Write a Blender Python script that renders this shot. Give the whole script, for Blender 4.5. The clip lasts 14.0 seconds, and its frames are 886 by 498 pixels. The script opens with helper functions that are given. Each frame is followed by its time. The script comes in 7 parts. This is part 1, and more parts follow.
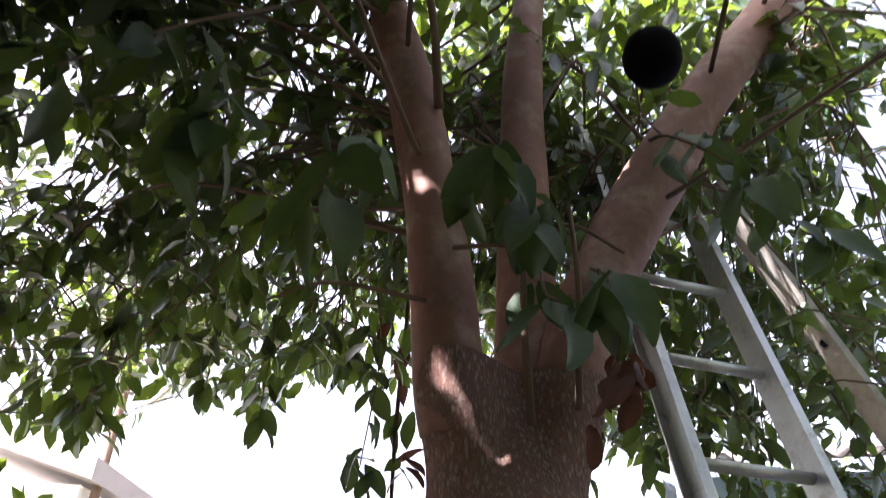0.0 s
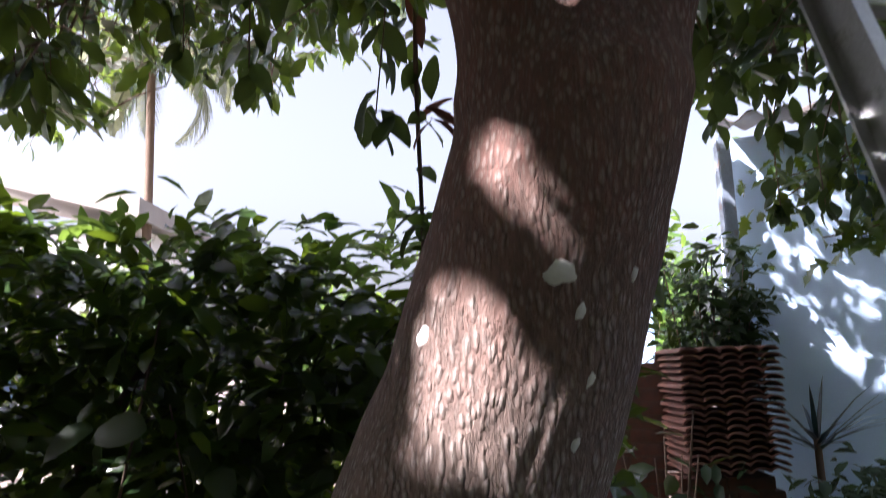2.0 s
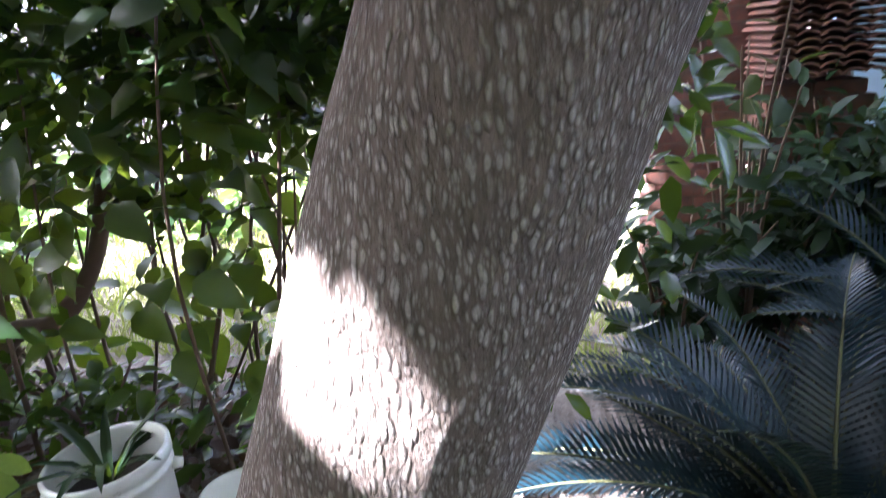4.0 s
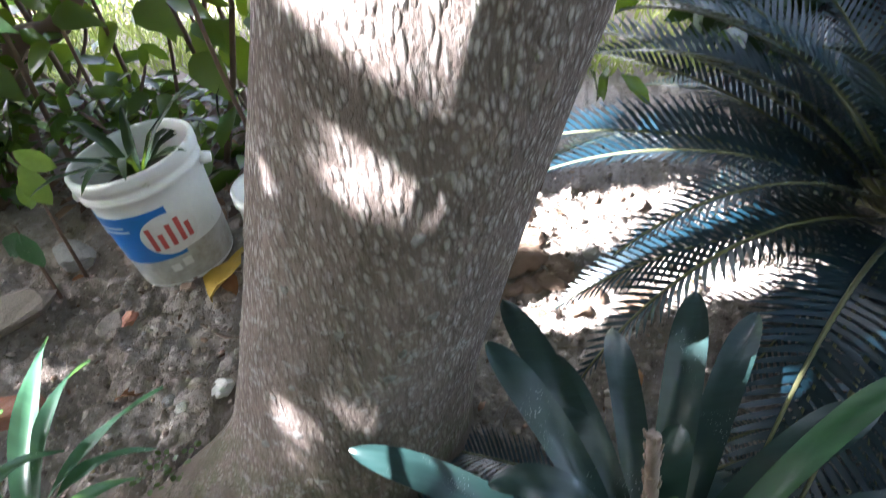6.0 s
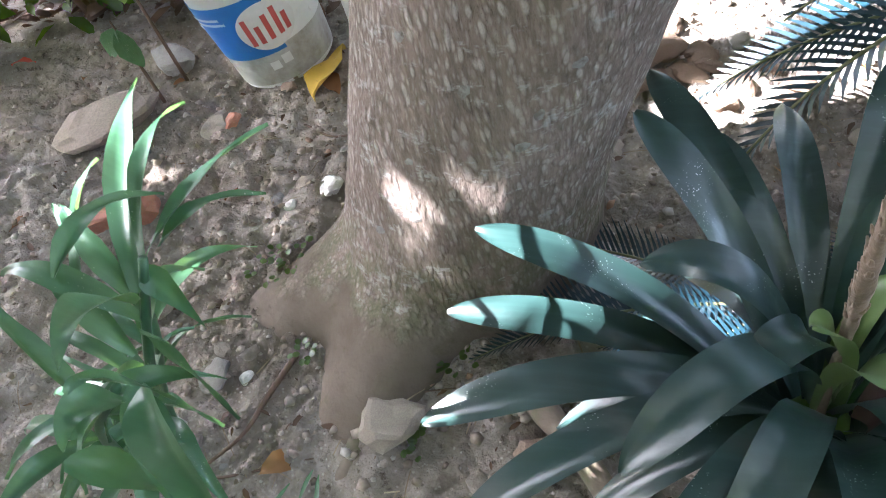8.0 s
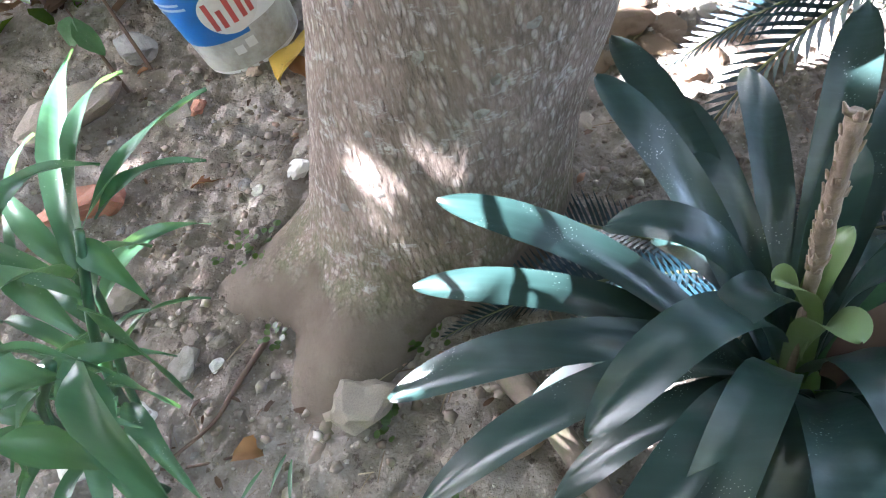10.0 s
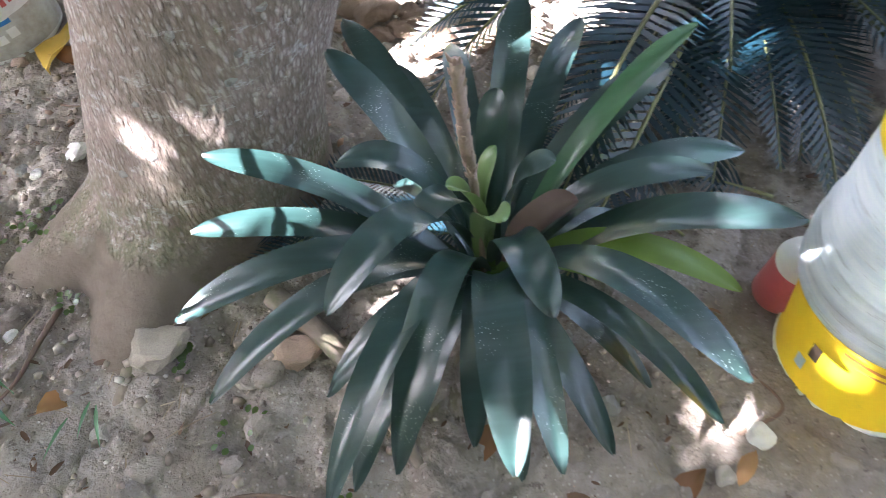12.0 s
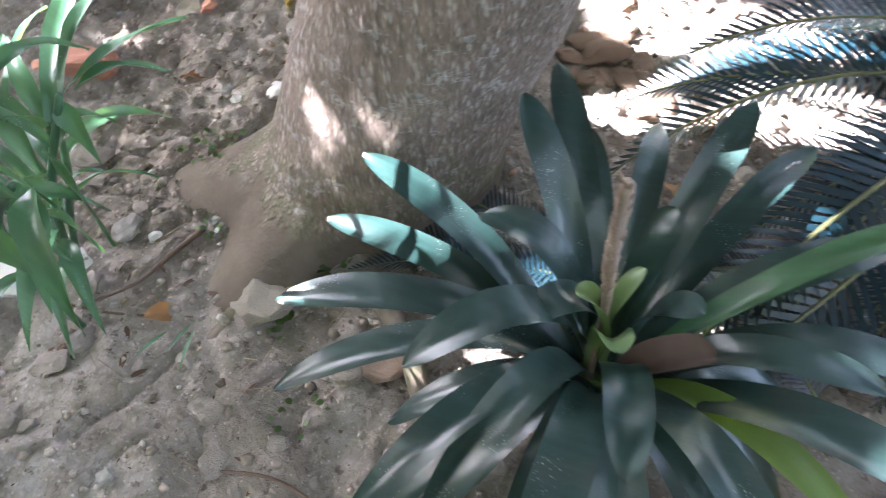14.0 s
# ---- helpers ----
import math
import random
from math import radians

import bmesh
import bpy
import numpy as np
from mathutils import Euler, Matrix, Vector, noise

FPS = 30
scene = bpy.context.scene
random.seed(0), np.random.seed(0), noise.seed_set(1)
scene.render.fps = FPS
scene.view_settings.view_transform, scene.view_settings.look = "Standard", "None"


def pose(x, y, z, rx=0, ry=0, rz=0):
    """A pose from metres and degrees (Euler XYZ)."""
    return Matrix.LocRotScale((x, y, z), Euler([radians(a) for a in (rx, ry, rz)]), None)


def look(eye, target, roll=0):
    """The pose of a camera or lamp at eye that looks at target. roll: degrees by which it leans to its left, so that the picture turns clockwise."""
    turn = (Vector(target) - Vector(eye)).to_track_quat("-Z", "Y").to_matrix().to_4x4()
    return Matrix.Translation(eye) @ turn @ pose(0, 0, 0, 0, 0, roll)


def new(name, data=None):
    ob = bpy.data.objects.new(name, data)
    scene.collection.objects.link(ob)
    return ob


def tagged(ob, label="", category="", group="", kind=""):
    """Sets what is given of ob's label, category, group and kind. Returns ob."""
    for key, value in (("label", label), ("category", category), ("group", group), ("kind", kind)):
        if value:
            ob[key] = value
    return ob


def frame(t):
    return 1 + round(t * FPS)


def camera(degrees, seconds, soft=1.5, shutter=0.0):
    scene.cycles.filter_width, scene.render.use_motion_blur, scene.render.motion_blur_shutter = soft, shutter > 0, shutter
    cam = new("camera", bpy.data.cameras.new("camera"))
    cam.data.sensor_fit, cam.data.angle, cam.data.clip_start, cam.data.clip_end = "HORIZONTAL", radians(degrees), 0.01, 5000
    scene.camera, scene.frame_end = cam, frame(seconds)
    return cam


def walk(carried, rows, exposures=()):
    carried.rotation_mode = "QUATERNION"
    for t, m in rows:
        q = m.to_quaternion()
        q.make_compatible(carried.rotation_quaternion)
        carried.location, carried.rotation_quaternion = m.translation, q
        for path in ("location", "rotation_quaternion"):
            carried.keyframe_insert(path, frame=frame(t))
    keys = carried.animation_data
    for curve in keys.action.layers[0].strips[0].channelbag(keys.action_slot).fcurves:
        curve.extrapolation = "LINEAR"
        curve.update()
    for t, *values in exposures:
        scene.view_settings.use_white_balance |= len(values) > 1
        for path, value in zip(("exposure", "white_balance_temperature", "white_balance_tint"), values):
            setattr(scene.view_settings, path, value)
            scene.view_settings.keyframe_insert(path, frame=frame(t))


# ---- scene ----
cam = camera(65.5, 14.0, soft=0.9, shutter=0.4)
PATH = [
    (0, (0.261, -0.637, 1.532), (0.284, 1.053, 2.603), 2.9),
    (0.5, (0.33, -0.476, 1.545), (0.313, 1.283, 2.497), 3.2),
    (1, (0.274, -0.331, 1.529), (0.386, 1.485, 2.361), -0.9),
    (1.5, (0.262, -0.231, 1.496), (0.303, 1.678, 2.093), -1.6),
    (2, (0.262, -0.14, 1.448), (0.221, 1.83, 1.789), -1.8),
    (2.5, (0.269, -0.082, 1.408), (0.221, 1.912, 1.549), -1.1),
    (3, (0.243, -0.069, 1.352), (0.195, 1.93, 1.305), -3.0),
    (3.5, (0.239, -0.021, 1.278), (0.109, 1.952, 0.98), -4.8),
    (4, (0.238, 0.062, 1.207), (-0.005, 1.964, 0.636), -5.0),
    (4.2, (0.231, 0.087, 1.185), (-0.039, 1.961, 0.538), -5.5),
    (6.3, (0.203, 0.149, 0.957), (-0.237, 1.618, -0.328), -12.2),
    (6.5, (0.187, 0.154, 0.936), (-0.302, 1.545, -0.416), -13.7),
    (7, (0.15, 0.163, 0.872), (-0.48, 1.376, -0.588), -19.2),
    (7.2, (0.14, 0.167, 0.871), (-0.523, 1.393, -0.563), -19.6),
    (9.3, (0.15, 0.16, 0.807), (-0.495, 1.279, -0.72), -22.8),
    (9.5, (0.156, 0.163, 0.808), (-0.484, 1.288, -0.717), -23.2),
    (10, (0.16, 0.163, 0.819), (-0.463, 1.342, -0.672), -21.5),
    (10.5, (0.166, 0.151, 0.818), (-0.417, 1.379, -0.649), -20.1),
    (11, (0.186, 0.123, 0.836), (-0.347, 1.339, -0.659), -18.8),
    (11.5, (0.242, 0.065, 0.865), (-0.024, 1.26, -0.716), -11.5),
    (12, (0.271, -0.011, 0.911), (0.165, 1.195, -0.681), -9.4),
    (12.5, (0.287, -0.061, 0.944), (0.271, 1.152, -0.646), -6.6),
    (13, (0.334, 0.002, 0.943), (0.152, 1.161, -0.677), -5.4),
    (13.5, (0.35, 0.032, 0.957), (-0.055, 1.251, -0.576), -2.7),
    (14, (0.297, 0.101, 0.922), (-0.251, 1.205, -0.653), -3.4),
]
EXPOSURE = [(0.0, 3.45, 6250, 23), (1.5, 2.65, 6150, 25), (2.5, 2.4, 5950, 23), (3.3, 2.85, 5650, 25), (4.2, 4.25, 5550, 20), (6.3, 4.25, 5700, 15), (7.2, 4.6, 5800, 17), (9.3, 5.1, 5650, 17), (12.0, 5.15, 5800, 20), (14.0, 5.05, 5800, 19)]
walk(cam, [(t, look(eye, target, roll)) for t, eye, target, roll in PATH], EXPOSURE)

# ---- world and sun ----
SUN_WAY = Vector((-0.64, -0.32, 0.70)).normalized()   # from the ground towards the sun
world = bpy.data.worlds.new("sky")
scene.world = world
world.use_nodes = True
sky_nodes = world.node_tree
sky_tex = sky_nodes.nodes.new("ShaderNodeTexSky")
sky_tex.sky_type = "NISHITA"
sky_tex.sun_disc = False
sky_tex.sun_elevation = math.asin(SUN_WAY.z)
sky_tex.dust_density = 8.0
sky_tex.ozone_density = 0.6
sky_tex.sun_rotation = math.atan2(SUN_WAY.x, SUN_WAY.y)
sky_nodes.nodes["Background"].inputs["Strength"].default_value = 0.083
haze = sky_nodes.nodes.new("ShaderNodeHueSaturation")
haze.inputs["Saturation"].default_value = 0.55
sky_nodes.links.new(sky_tex.outputs["Color"], haze.inputs["Color"])
sky_nodes.links.new(haze.outputs["Color"], sky_nodes.nodes["Background"].inputs["Color"])
sun = new("sun", bpy.data.lights.new("sun", "SUN"))
sun.data.energy = 5.0
sun.data.angle = radians(0.53)
sun.data.color = (1.0, 0.95, 0.87)
sun.matrix_world = look((0, 0, 12), Vector((0, 0, 12)) - SUN_WAY)


# ---- helpers of this scene ----
def part(name, bm, material, parent=None, label="", smooth=True, loc=None):
    """Links a bmesh (or a ready mesh) as one mesh object under a thing or a part."""
    if isinstance(bm, bmesh.types.BMesh):
        me = bpy.data.meshes.new(name)
        bm.to_mesh(me)
        bm.free()
    else:
        me = bm
    if smooth:
        me.polygons.foreach_set("use_smooth", [True] * len(me.polygons))
    if not me.materials:
        me.materials.append(material)
    ob = new(name, me)
    ob.parent = parent
    if loc is not None:
        ob.location = loc
    if label:
        ob["label"] = label
    return ob


def thing(name, label, category, loc=(0, 0, 0), group="", kind=""):
    ob = new(name)
    ob.location = loc
    ob.empty_display_size = 0.05
    return tagged(ob, label, category, group, kind)


def spline(points, n):
    """n points on a Catmull-Rom curve through the given rows of numbers."""
    p = np.array(points, float)
    p = np.vstack([2 * p[0] - p[1], p, 2 * p[-1] - p[-2]])
    u = np.linspace(0, len(p) - 3 - 1e-6, n)
    i = u.astype(int)
    f = (u - i)[:, None]
    a, b, c, d = p[i], p[i + 1], p[i + 2], p[i + 3]
    return 0.5 * (2 * b + (c - a) * f + (2 * a - 5 * b + 4 * c - d) * f**2 + (3 * b - a - 3 * c + d) * f**3)


def tube_data(path, radii, seg=8, wobble=0.0, seed=0, caps=True):
    """Vertices and faces of a tapered tube along the path."""
    path = np.asarray(path, float)
    n = len(path)
    radii = np.broadcast_to(np.asarray(radii, float), (n,))
    tang = np.gradient(path, axis=0)
    tang /= np.linalg.norm(tang, axis=1)[:, None] + 1e-9
    ref = np.array([0.31, 0.95, 0.05]) if abs(tang[0] @ (0.31, 0.95, 0.05)) < 0.9 else np.array([1.0, 0, 0])
    verts, faces = [], []
    rng = np.random.RandomState(seed)
    ph = rng.rand(3) * 6.28
    for k in range(n):
        side = np.cross(tang[k], ref)
        side /= np.linalg.norm(side)
        up = np.cross(side, tang[k])
        ref = up
        for s in range(seg):
            a = 2 * math.pi * s / seg
            r = radii[k] * (1 + wobble * (math.sin(2 * a + ph[0] + k * 0.35) + 0.6 * math.sin(3 * a + ph[1] - k * 0.5) + 0.5 * math.sin(k * 0.8 + ph[2])))
            verts.append(path[k] + r * (math.cos(a) * side + math.sin(a) * up))
    for k in range(n - 1):
        for s in range(seg):
            t = (s + 1) % seg
            faces.append((k * seg + s, k * seg + t, (k + 1) * seg + t, (k + 1) * seg + s))
    if caps:
        faces.append(tuple(reversed(range(seg))))
        faces.append(tuple((n - 1) * seg + s for s in range(seg)))
    return verts, faces


def mesh_of(name, chunks):
    """One mesh from a list of (vertices, faces)."""
    verts, faces, base = [], [], 0
    for v, f in chunks:
        verts.extend(tuple(map(float, p)) for p in v)
        faces.extend(tuple(i + base for i in q) for q in f)
        base += len(v)
    me = bpy.data.meshes.new(name)
    me.from_pydata(verts, [], faces)
    me.update()
    return me


def lathe(profile, seg=40):
    """A bmesh turned about z from rows of (radius, height); open at both ends."""
    bm = bmesh.new()
    rings = [[bm.verts.new((r * math.cos(2 * math.pi * s / seg), r * math.sin(2 * math.pi * s / seg), z)) for s in range(seg)] for r, z in profile]
    for a, b in zip(rings, rings[1:]):
        for s in range(seg):
            bm.faces.new((a[s], a[(s + 1) % seg], b[(s + 1) % seg], b[s]))
    return bm


def box(x0, x1, y0, y1, z0, z1, bevel=0.0):
    bm = bmesh.new()
    bmesh.ops.create_cube(bm, size=1)
    for v in bm.verts:
        v.co = Vector((x0 + (x1 - x0) * (v.co.x + 0.5), y0 + (y1 - y0) * (v.co.y + 0.5), z0 + (z1 - z0) * (v.co.z + 0.5)))
    if bevel:
        bmesh.ops.bevel(bm, geom=bm.edges[:], offset=bevel, segments=2, affect="EDGES")
    return bm


def blade(length, width, profile, droop=0.0, fold=0.25, rise=0.0, wave=0.0, cols=2, seed=0, curl=0.0):
    """Vertices and faces of a leaf along +x, its upper side to +z. profile: rows of (part of the length, part of the width)."""
    verts, faces = [], []
    rng = np.random.RandomState(seed)
    ph = rng.rand() * 6.28
    per = 2 * cols + 1
    x = z = 0.0
    last = 0.0
    ang = rise
    for i, (u, w) in enumerate(profile):
        step = (u - last) * length
        ang2 = rise - droop * u
        x += step * math.cos((ang + ang2) / 2)
        z += step * math.sin((ang + ang2) / 2)
        ang, last = ang2, u
        for c in range(-cols, cols + 1):
            f = c / cols
            y = f * w * width / 2
            lift = abs(f) * w * width / 2 * fold + wave * width * math.sin(u * 9 + ph + f * 2) * abs(f) - curl * width * f * f * w
            verts.append((x - lift * math.sin(ang), y, z + lift * math.cos(ang)))
    for i in range(len(profile) - 1):
        for c in range(per - 1):
            a = i * per + c
            faces.append((a, a + 1, a + per + 1, a + per))
    return verts, faces


def scatter_leaves(name, base, way, up, length, shape):
    """One mesh of many leaves: base points, directions, upper sides, lengths; shape: unit leaf (vertices, faces)."""
    base, way, up = (np.asarray(a, float) for a in (base, way, up))
    x = way / (np.linalg.norm(way, axis=1)[:, None] + 1e-9)
    y = np.cross(up, x)
    y /= np.linalg.norm(y, axis=1)[:, None] + 1e-9
    z = np.cross(x, y)
    lv = np.array(shape[0], float)
    n, m = len(base), len(lv)
    le = np.asarray(length, float)[:, None, None]
    v = base[:, None] + le * (lv[None, :, 0:1] * x[:, None] + lv[None, :, 1:2] * y[:, None] + lv[None, :, 2:3] * z[:, None])
    fq = np.array(shape[1])
    f = (fq[None] + (np.arange(n) * m)[:, None, None]).reshape(-1, fq.shape[1])
    me = bpy.data.meshes.new(name)
    me.vertices.add(n * m)
    me.vertices.foreach_set("co", v.reshape(-1))
    k = fq.shape[1]
    me.loops.add(len(f) * k)
    me.loops.foreach_set("vertex_index", f.reshape(-1).astype(np.int32))
    me.polygons.add(len(f))
    me.polygons.foreach_set("loop_start", np.arange(0, len(f) * k, k, dtype=np.int32))
    me.update(calc_edges=True)
    me.validate()
    return me


def basis(way, up, loc, scale=1.0):
    x = Vector(way).normalized()
    y = Vector(up).cross(x).normalized()
    z = x.cross(y)
    m = Matrix((x, y, z)).transposed().to_4x4()
    return Matrix.Translation(loc) @ m @ Matrix.Scale(scale, 4)


# ---- materials ----
class Mat:
    """Builds one node material: a base colour from mixed layers, roughness and bump."""

    def __init__(self, name, rough=0.7, metal=0.0, spec=0.5):
        self.m = bpy.data.materials.new(name)
        self.m.use_nodes = True
        self.t = self.m.node_tree
        self.b = self.t.nodes["Principled BSDF"]
        self.b.inputs["Roughness"].default_value = rough
        self.b.inputs["Metallic"].default_value = metal
        self.b.inputs["Specular IOR Level"].default_value = spec
        self.coord = self.t.nodes.new("ShaderNodeTexCoord").outputs["Object"]
        self.normal = None

    def node(self, kind, **sets):
        n = self.t.nodes.new(kind)
        for k, v in sets.items():
            n.inputs[k.replace("_", " ")].default_value = v
        return n

    def link(self, a, b):
        self.t.links.new(a, b)

    def stretched(self, scale, turn=(0, 0, 0)):
        n = self.t.nodes.new("ShaderNodeMapping")
        n.inputs["Scale"].default_value = scale
        n.inputs["Rotation"].default_value = turn
        self.link(self.coord, n.inputs["Vector"])
        return n.outputs["Vector"]

    def noise(self, scale, detail=4.0, rough=0.55, vector=None):
        n = self.node("ShaderNodeTexNoise", Scale=scale, Detail=detail, Roughness=rough)
        self.link(vector or self.coord, n.inputs["Vector"])
        return n.outputs["Fac"]

    def cells(self, scale, vector=None, out="Distance"):
        n = self.node("ShaderNodeTexVoronoi", Scale=scale)
        self.link(vector or self.coord, n.inputs["Vector"])
        return n.outputs[out]

    def ramp(self, fac, *stops):
        n = self.t.nodes.new("ShaderNodeValToRGB")
        e = n.color_ramp.elements
        while len(e) < len(stops):
            e.new(0.5)
        for el, (p, c) in zip(e, stops):
            el.position = p
            el.color = (*c, 1) if isinstance(c, tuple) else (c, c, c, 1)
        self.link(fac, n.inputs["Fac"])
        return n.outputs["Color"]

    def mix(self, fac, a, b, mode="MIX"):
        n = self.t.nodes.new("ShaderNodeMix")
        n.data_type, n.blend_type = "RGBA", mode
        for val, sock in ((fac, n.inputs[0]), (a, n.inputs[6]), (b, n.inputs[7])):
            if isinstance(val, bpy.types.NodeSocket):
                self.link(val, sock)
            elif isinstance(val, tuple):
                sock.default_value = (*val, 1)
            else:
                sock.default_value = val
        return n.outputs[2]

    def bump(self, fac, strength=0.3, distance=0.01):
        n = self.node("ShaderNodeBump", Strength=strength, Distance=distance)
        self.link(fac, n.inputs["Height"])
        if self.normal:
            self.link(self.normal, n.inputs["Normal"])
        self.normal = n.outputs["Normal"]
        self.link(self.normal, self.b.inputs["Normal"])

    def color(self, sock):
        self.link(sock, self.b.inputs["Base Color"])
        return self

    def rough(self, sock):
        self.link(sock, self.b.inputs["Roughness"])

    def island(self):
        return self.t.nodes.new("ShaderNodeNewGeometry").outputs["Random Per Island"]

    def each(self):
        return self.t.nodes.new("ShaderNodeObjectInfo").outputs["Random"]

    def thin(self, color, share):
        """Lets part of the light through, as a leaf does."""
        tr = self.t.nodes.new("ShaderNodeBsdfTranslucent")
        if isinstance(color, tuple):
            tr.inputs["Color"].default_value = (*color, 1)
        else:
            self.link(color, tr.inputs["Color"])
        mx = self.node("ShaderNodeMixShader", Fac=share)
        self.link(self.b.outputs[0], mx.inputs[1])
        self.link(tr.outputs[0], mx.inputs[2])
        self.link(mx.outputs[0], self.t.nodes["Material Output"].inputs["Surface"])


def leaf_material(name, dark, light, through_color, share=0.35, rough=0.4, random="island", spots=None, spec=0.5, noise_scale=9.0, specks=None):
    a = Mat(name, rough, spec=spec)
    r = a.island() if random == "island" else a.each()
    col = a.ramp(r, (0.0, dark), (0.75, tuple((d + l) / 2 for d, l in zip(dark, light))), (1.0, light))
    col = a.mix(a.ramp(a.noise(noise_scale, 3), (0.35, 0.0), (0.7, 0.5)), col, tuple(0.55 * d for d in dark))
    if spots:
        col = a.mix(a.ramp(a.noise(60, 2), (0.62, 0.0), (0.72, 0.7)), col, spots)
    if specks:
        mask = a.mix(1.0, a.ramp(a.cells(1.0, a.stretched((190, 430, 300), (0.3, 0.4, 0.5))), (0.10, 1.0), (0.2, 0.0)), a.ramp(a.noise(13, 2), (0.58, 0.0), (0.68, 1.0)), "MULTIPLY")
        col = a.mix(mask, col, specks)
        lines = a.noise(1.0, 3, 0.5, a.stretched((6, 120, 6)))
        col = a.mix(a.ramp(lines, (0.45, 0.0), (0.7, 0.25)), col, tuple(1.7 * d for d in light))
    a.color(col)
    a.bump(a.noise(40, 3), 0.15, 0.004)
    a.thin(through_color, share)
    return a.m


def bark_material(name, low, high, z0, z1, fleck):
    a = Mat(name, 0.85, spec=0.25)
    sep = a.t.nodes.new("ShaderNodeSeparateXYZ")
    a.link(a.coord, sep.inputs[0])
    mr = a.node("ShaderNodeMapRange", From_Min=z0, From_Max=z1)
    a.link(sep.outputs["Z"], mr.inputs["Value"])
    height = mr.outputs["Result"]
    wob = a.mix(0.35, height, a.noise(4.0, 4), "MIX")
    col = a.mix(a.ramp(wob, (0.3, 0.0), (0.7, 1.0)), low, high)
    col = a.mix(a.ramp(a.noise(14, 6, 0.65), (0.38, 0.0), (0.75, 0.6)), col, tuple(c * 0.45 for c in low))
    lean = (0.0, radians(-20), 0.0)

    def bent(scale, amount):
        v = a.stretched(scale, lean)
        nz = a.node("ShaderNodeTexNoise", Scale=14.0, Detail=2.0)
        a.link(a.coord, nz.inputs["Vector"])
        sc = a.t.nodes.new("ShaderNodeVectorMath")
        sc.operation = "SCALE"
        sc.inputs["Scale"].default_value = amount
        a.link(nz.outputs["Color"], sc.inputs[0])
        add = a.t.nodes.new("ShaderNodeVectorMath")
        add.operation = "ADD"
        a.link(v, add.inputs[0])
        a.link(sc.outputs[0], add.inputs[1])
        return add.outputs[0]

    # short upright corky dashes, pale on a darker ground
    cells = a.cells(1.0, bent((112, 112, 38), 2.0))
    streak = a.noise(1.0, 5, 0.6, a.stretched((150, 150, 26), lean))
    patches = a.ramp(a.noise(7.0, 3), (0.36, 0.85), (0.6, 1.0))
    fine = a.cells(1.0, bent((215, 215, 62), 3.0))
    dash = a.mix(1.0, a.ramp(cells, (0.24, 1.0), (0.42, 0.0)), patches, "MULTIPLY")
    dash = a.mix(1.0, dash, a.ramp(fine, (0.08, 0.62), (0.45, 0.0)), "LIGHTEN")
    dash = a.mix(1.0, dash, a.ramp(a.noise(42.0, 3, 0.6), (0.38, 0.55), (0.50, 1.0)), "MULTIPLY")
    dash = a.mix(1.0, dash, a.ramp(height, (0.12, 1.0), (0.5, 0.26)), "MULTIPLY")
    col = a.mix(a.ramp(streak, (0.42, 0.0), (0.62, 0.55)), col, tuple(c * 0.40 for c in low))
    cracks = a.noise(1.0, 6, 0.7, a.stretched((95, 95, 40), lean))
    col = a.mix(a.ramp(cracks, (0.52, 0.0), (0.66, 0.4)), col, tuple(c * 0.25 for c in low))
    dash = a.mix(1.0, dash, a.ramp(a.noise(190.0, 3, 0.7), (0.36, 0.7), (0.54, 1.0)), "MULTIPLY")
    low_down = a.node("ShaderNodeMapRange", From_Min=0.85, From_Max=0.4, To_Min=1.0, To_Max=0.4)
    a.link(sep.outputs["Z"], low_down.inputs["Value"])
    dash = a.mix(1.0, dash, low_down.outputs["Result"], "MULTIPLY")
    col = a.mix(dash, col, fleck)
    # crusts of grey lichen lie broad across the lower trunk
    lower = a.node("ShaderNodeMapRange", From_Min=1.0, From_Max=0.45)
    a.link(sep.outputs["Z"], lower.inputs["Value"])
    crust = a.ramp(a.noise(1.0, 5, 0.7, a.stretched((17, 17, 42), lean)), (0.57, 0.0), (0.63, 0.8))
    crust = a.mix(1.0, crust, a.ramp(a.noise(130.0, 3, 0.6), (0.40, 0.1), (0.55, 1.0)), "MULTIPLY")
    crust = a.mix(1.0, crust, lower.outputs["Result"], "MULTIPLY")
    col = a.mix(crust, col, (0.46, 0.44, 0.42))
    foot = a.node("ShaderNodeMapRange", From_Min=0.26, From_Max=0.04)
    a.link(sep.outputs["Z"], foot.inputs["Value"])
    moss = a.mix(1.0, foot.outputs["Result"], a.ramp(a.noise(30, 5, 0.65), (0.38, 0.0), (0.56, 0.8)), "MULTIPLY")
    col = a.mix(moss, col, (0.10, 0.115, 0.045))
    # smooth dried mud over the flare of the roots
    edge = a.mix(0.12, sep.outputs["Z"], a.noise(11, 4, 0.6))
    mud = a.node("ShaderNodeMapRange", From_Min=0.158, From_Max=0.118)
    a.link(edge, mud.inputs["Value"])
    mask = mud.outputs["Result"]
    clay = a.mix(a.ramp(a.noise(9, 5, 0.6), (0.3, 0.0), (0.7, 1.0)), (0.095, 0.074, 0.056), (0.16, 0.128, 0.10))
    clay = a.mix(a.ramp(a.noise(26, 5, 0.7), (0.56, 0.0), (0.68, 0.5)), clay, (0.085, 0.08, 0.045))
    col = a.mix(mask, col, clay)
    a.color(col)
    calm = a.node("ShaderNodeMapRange", From_Min=0.9, From_Max=0.45, To_Min=0.0, To_Max=0.55)
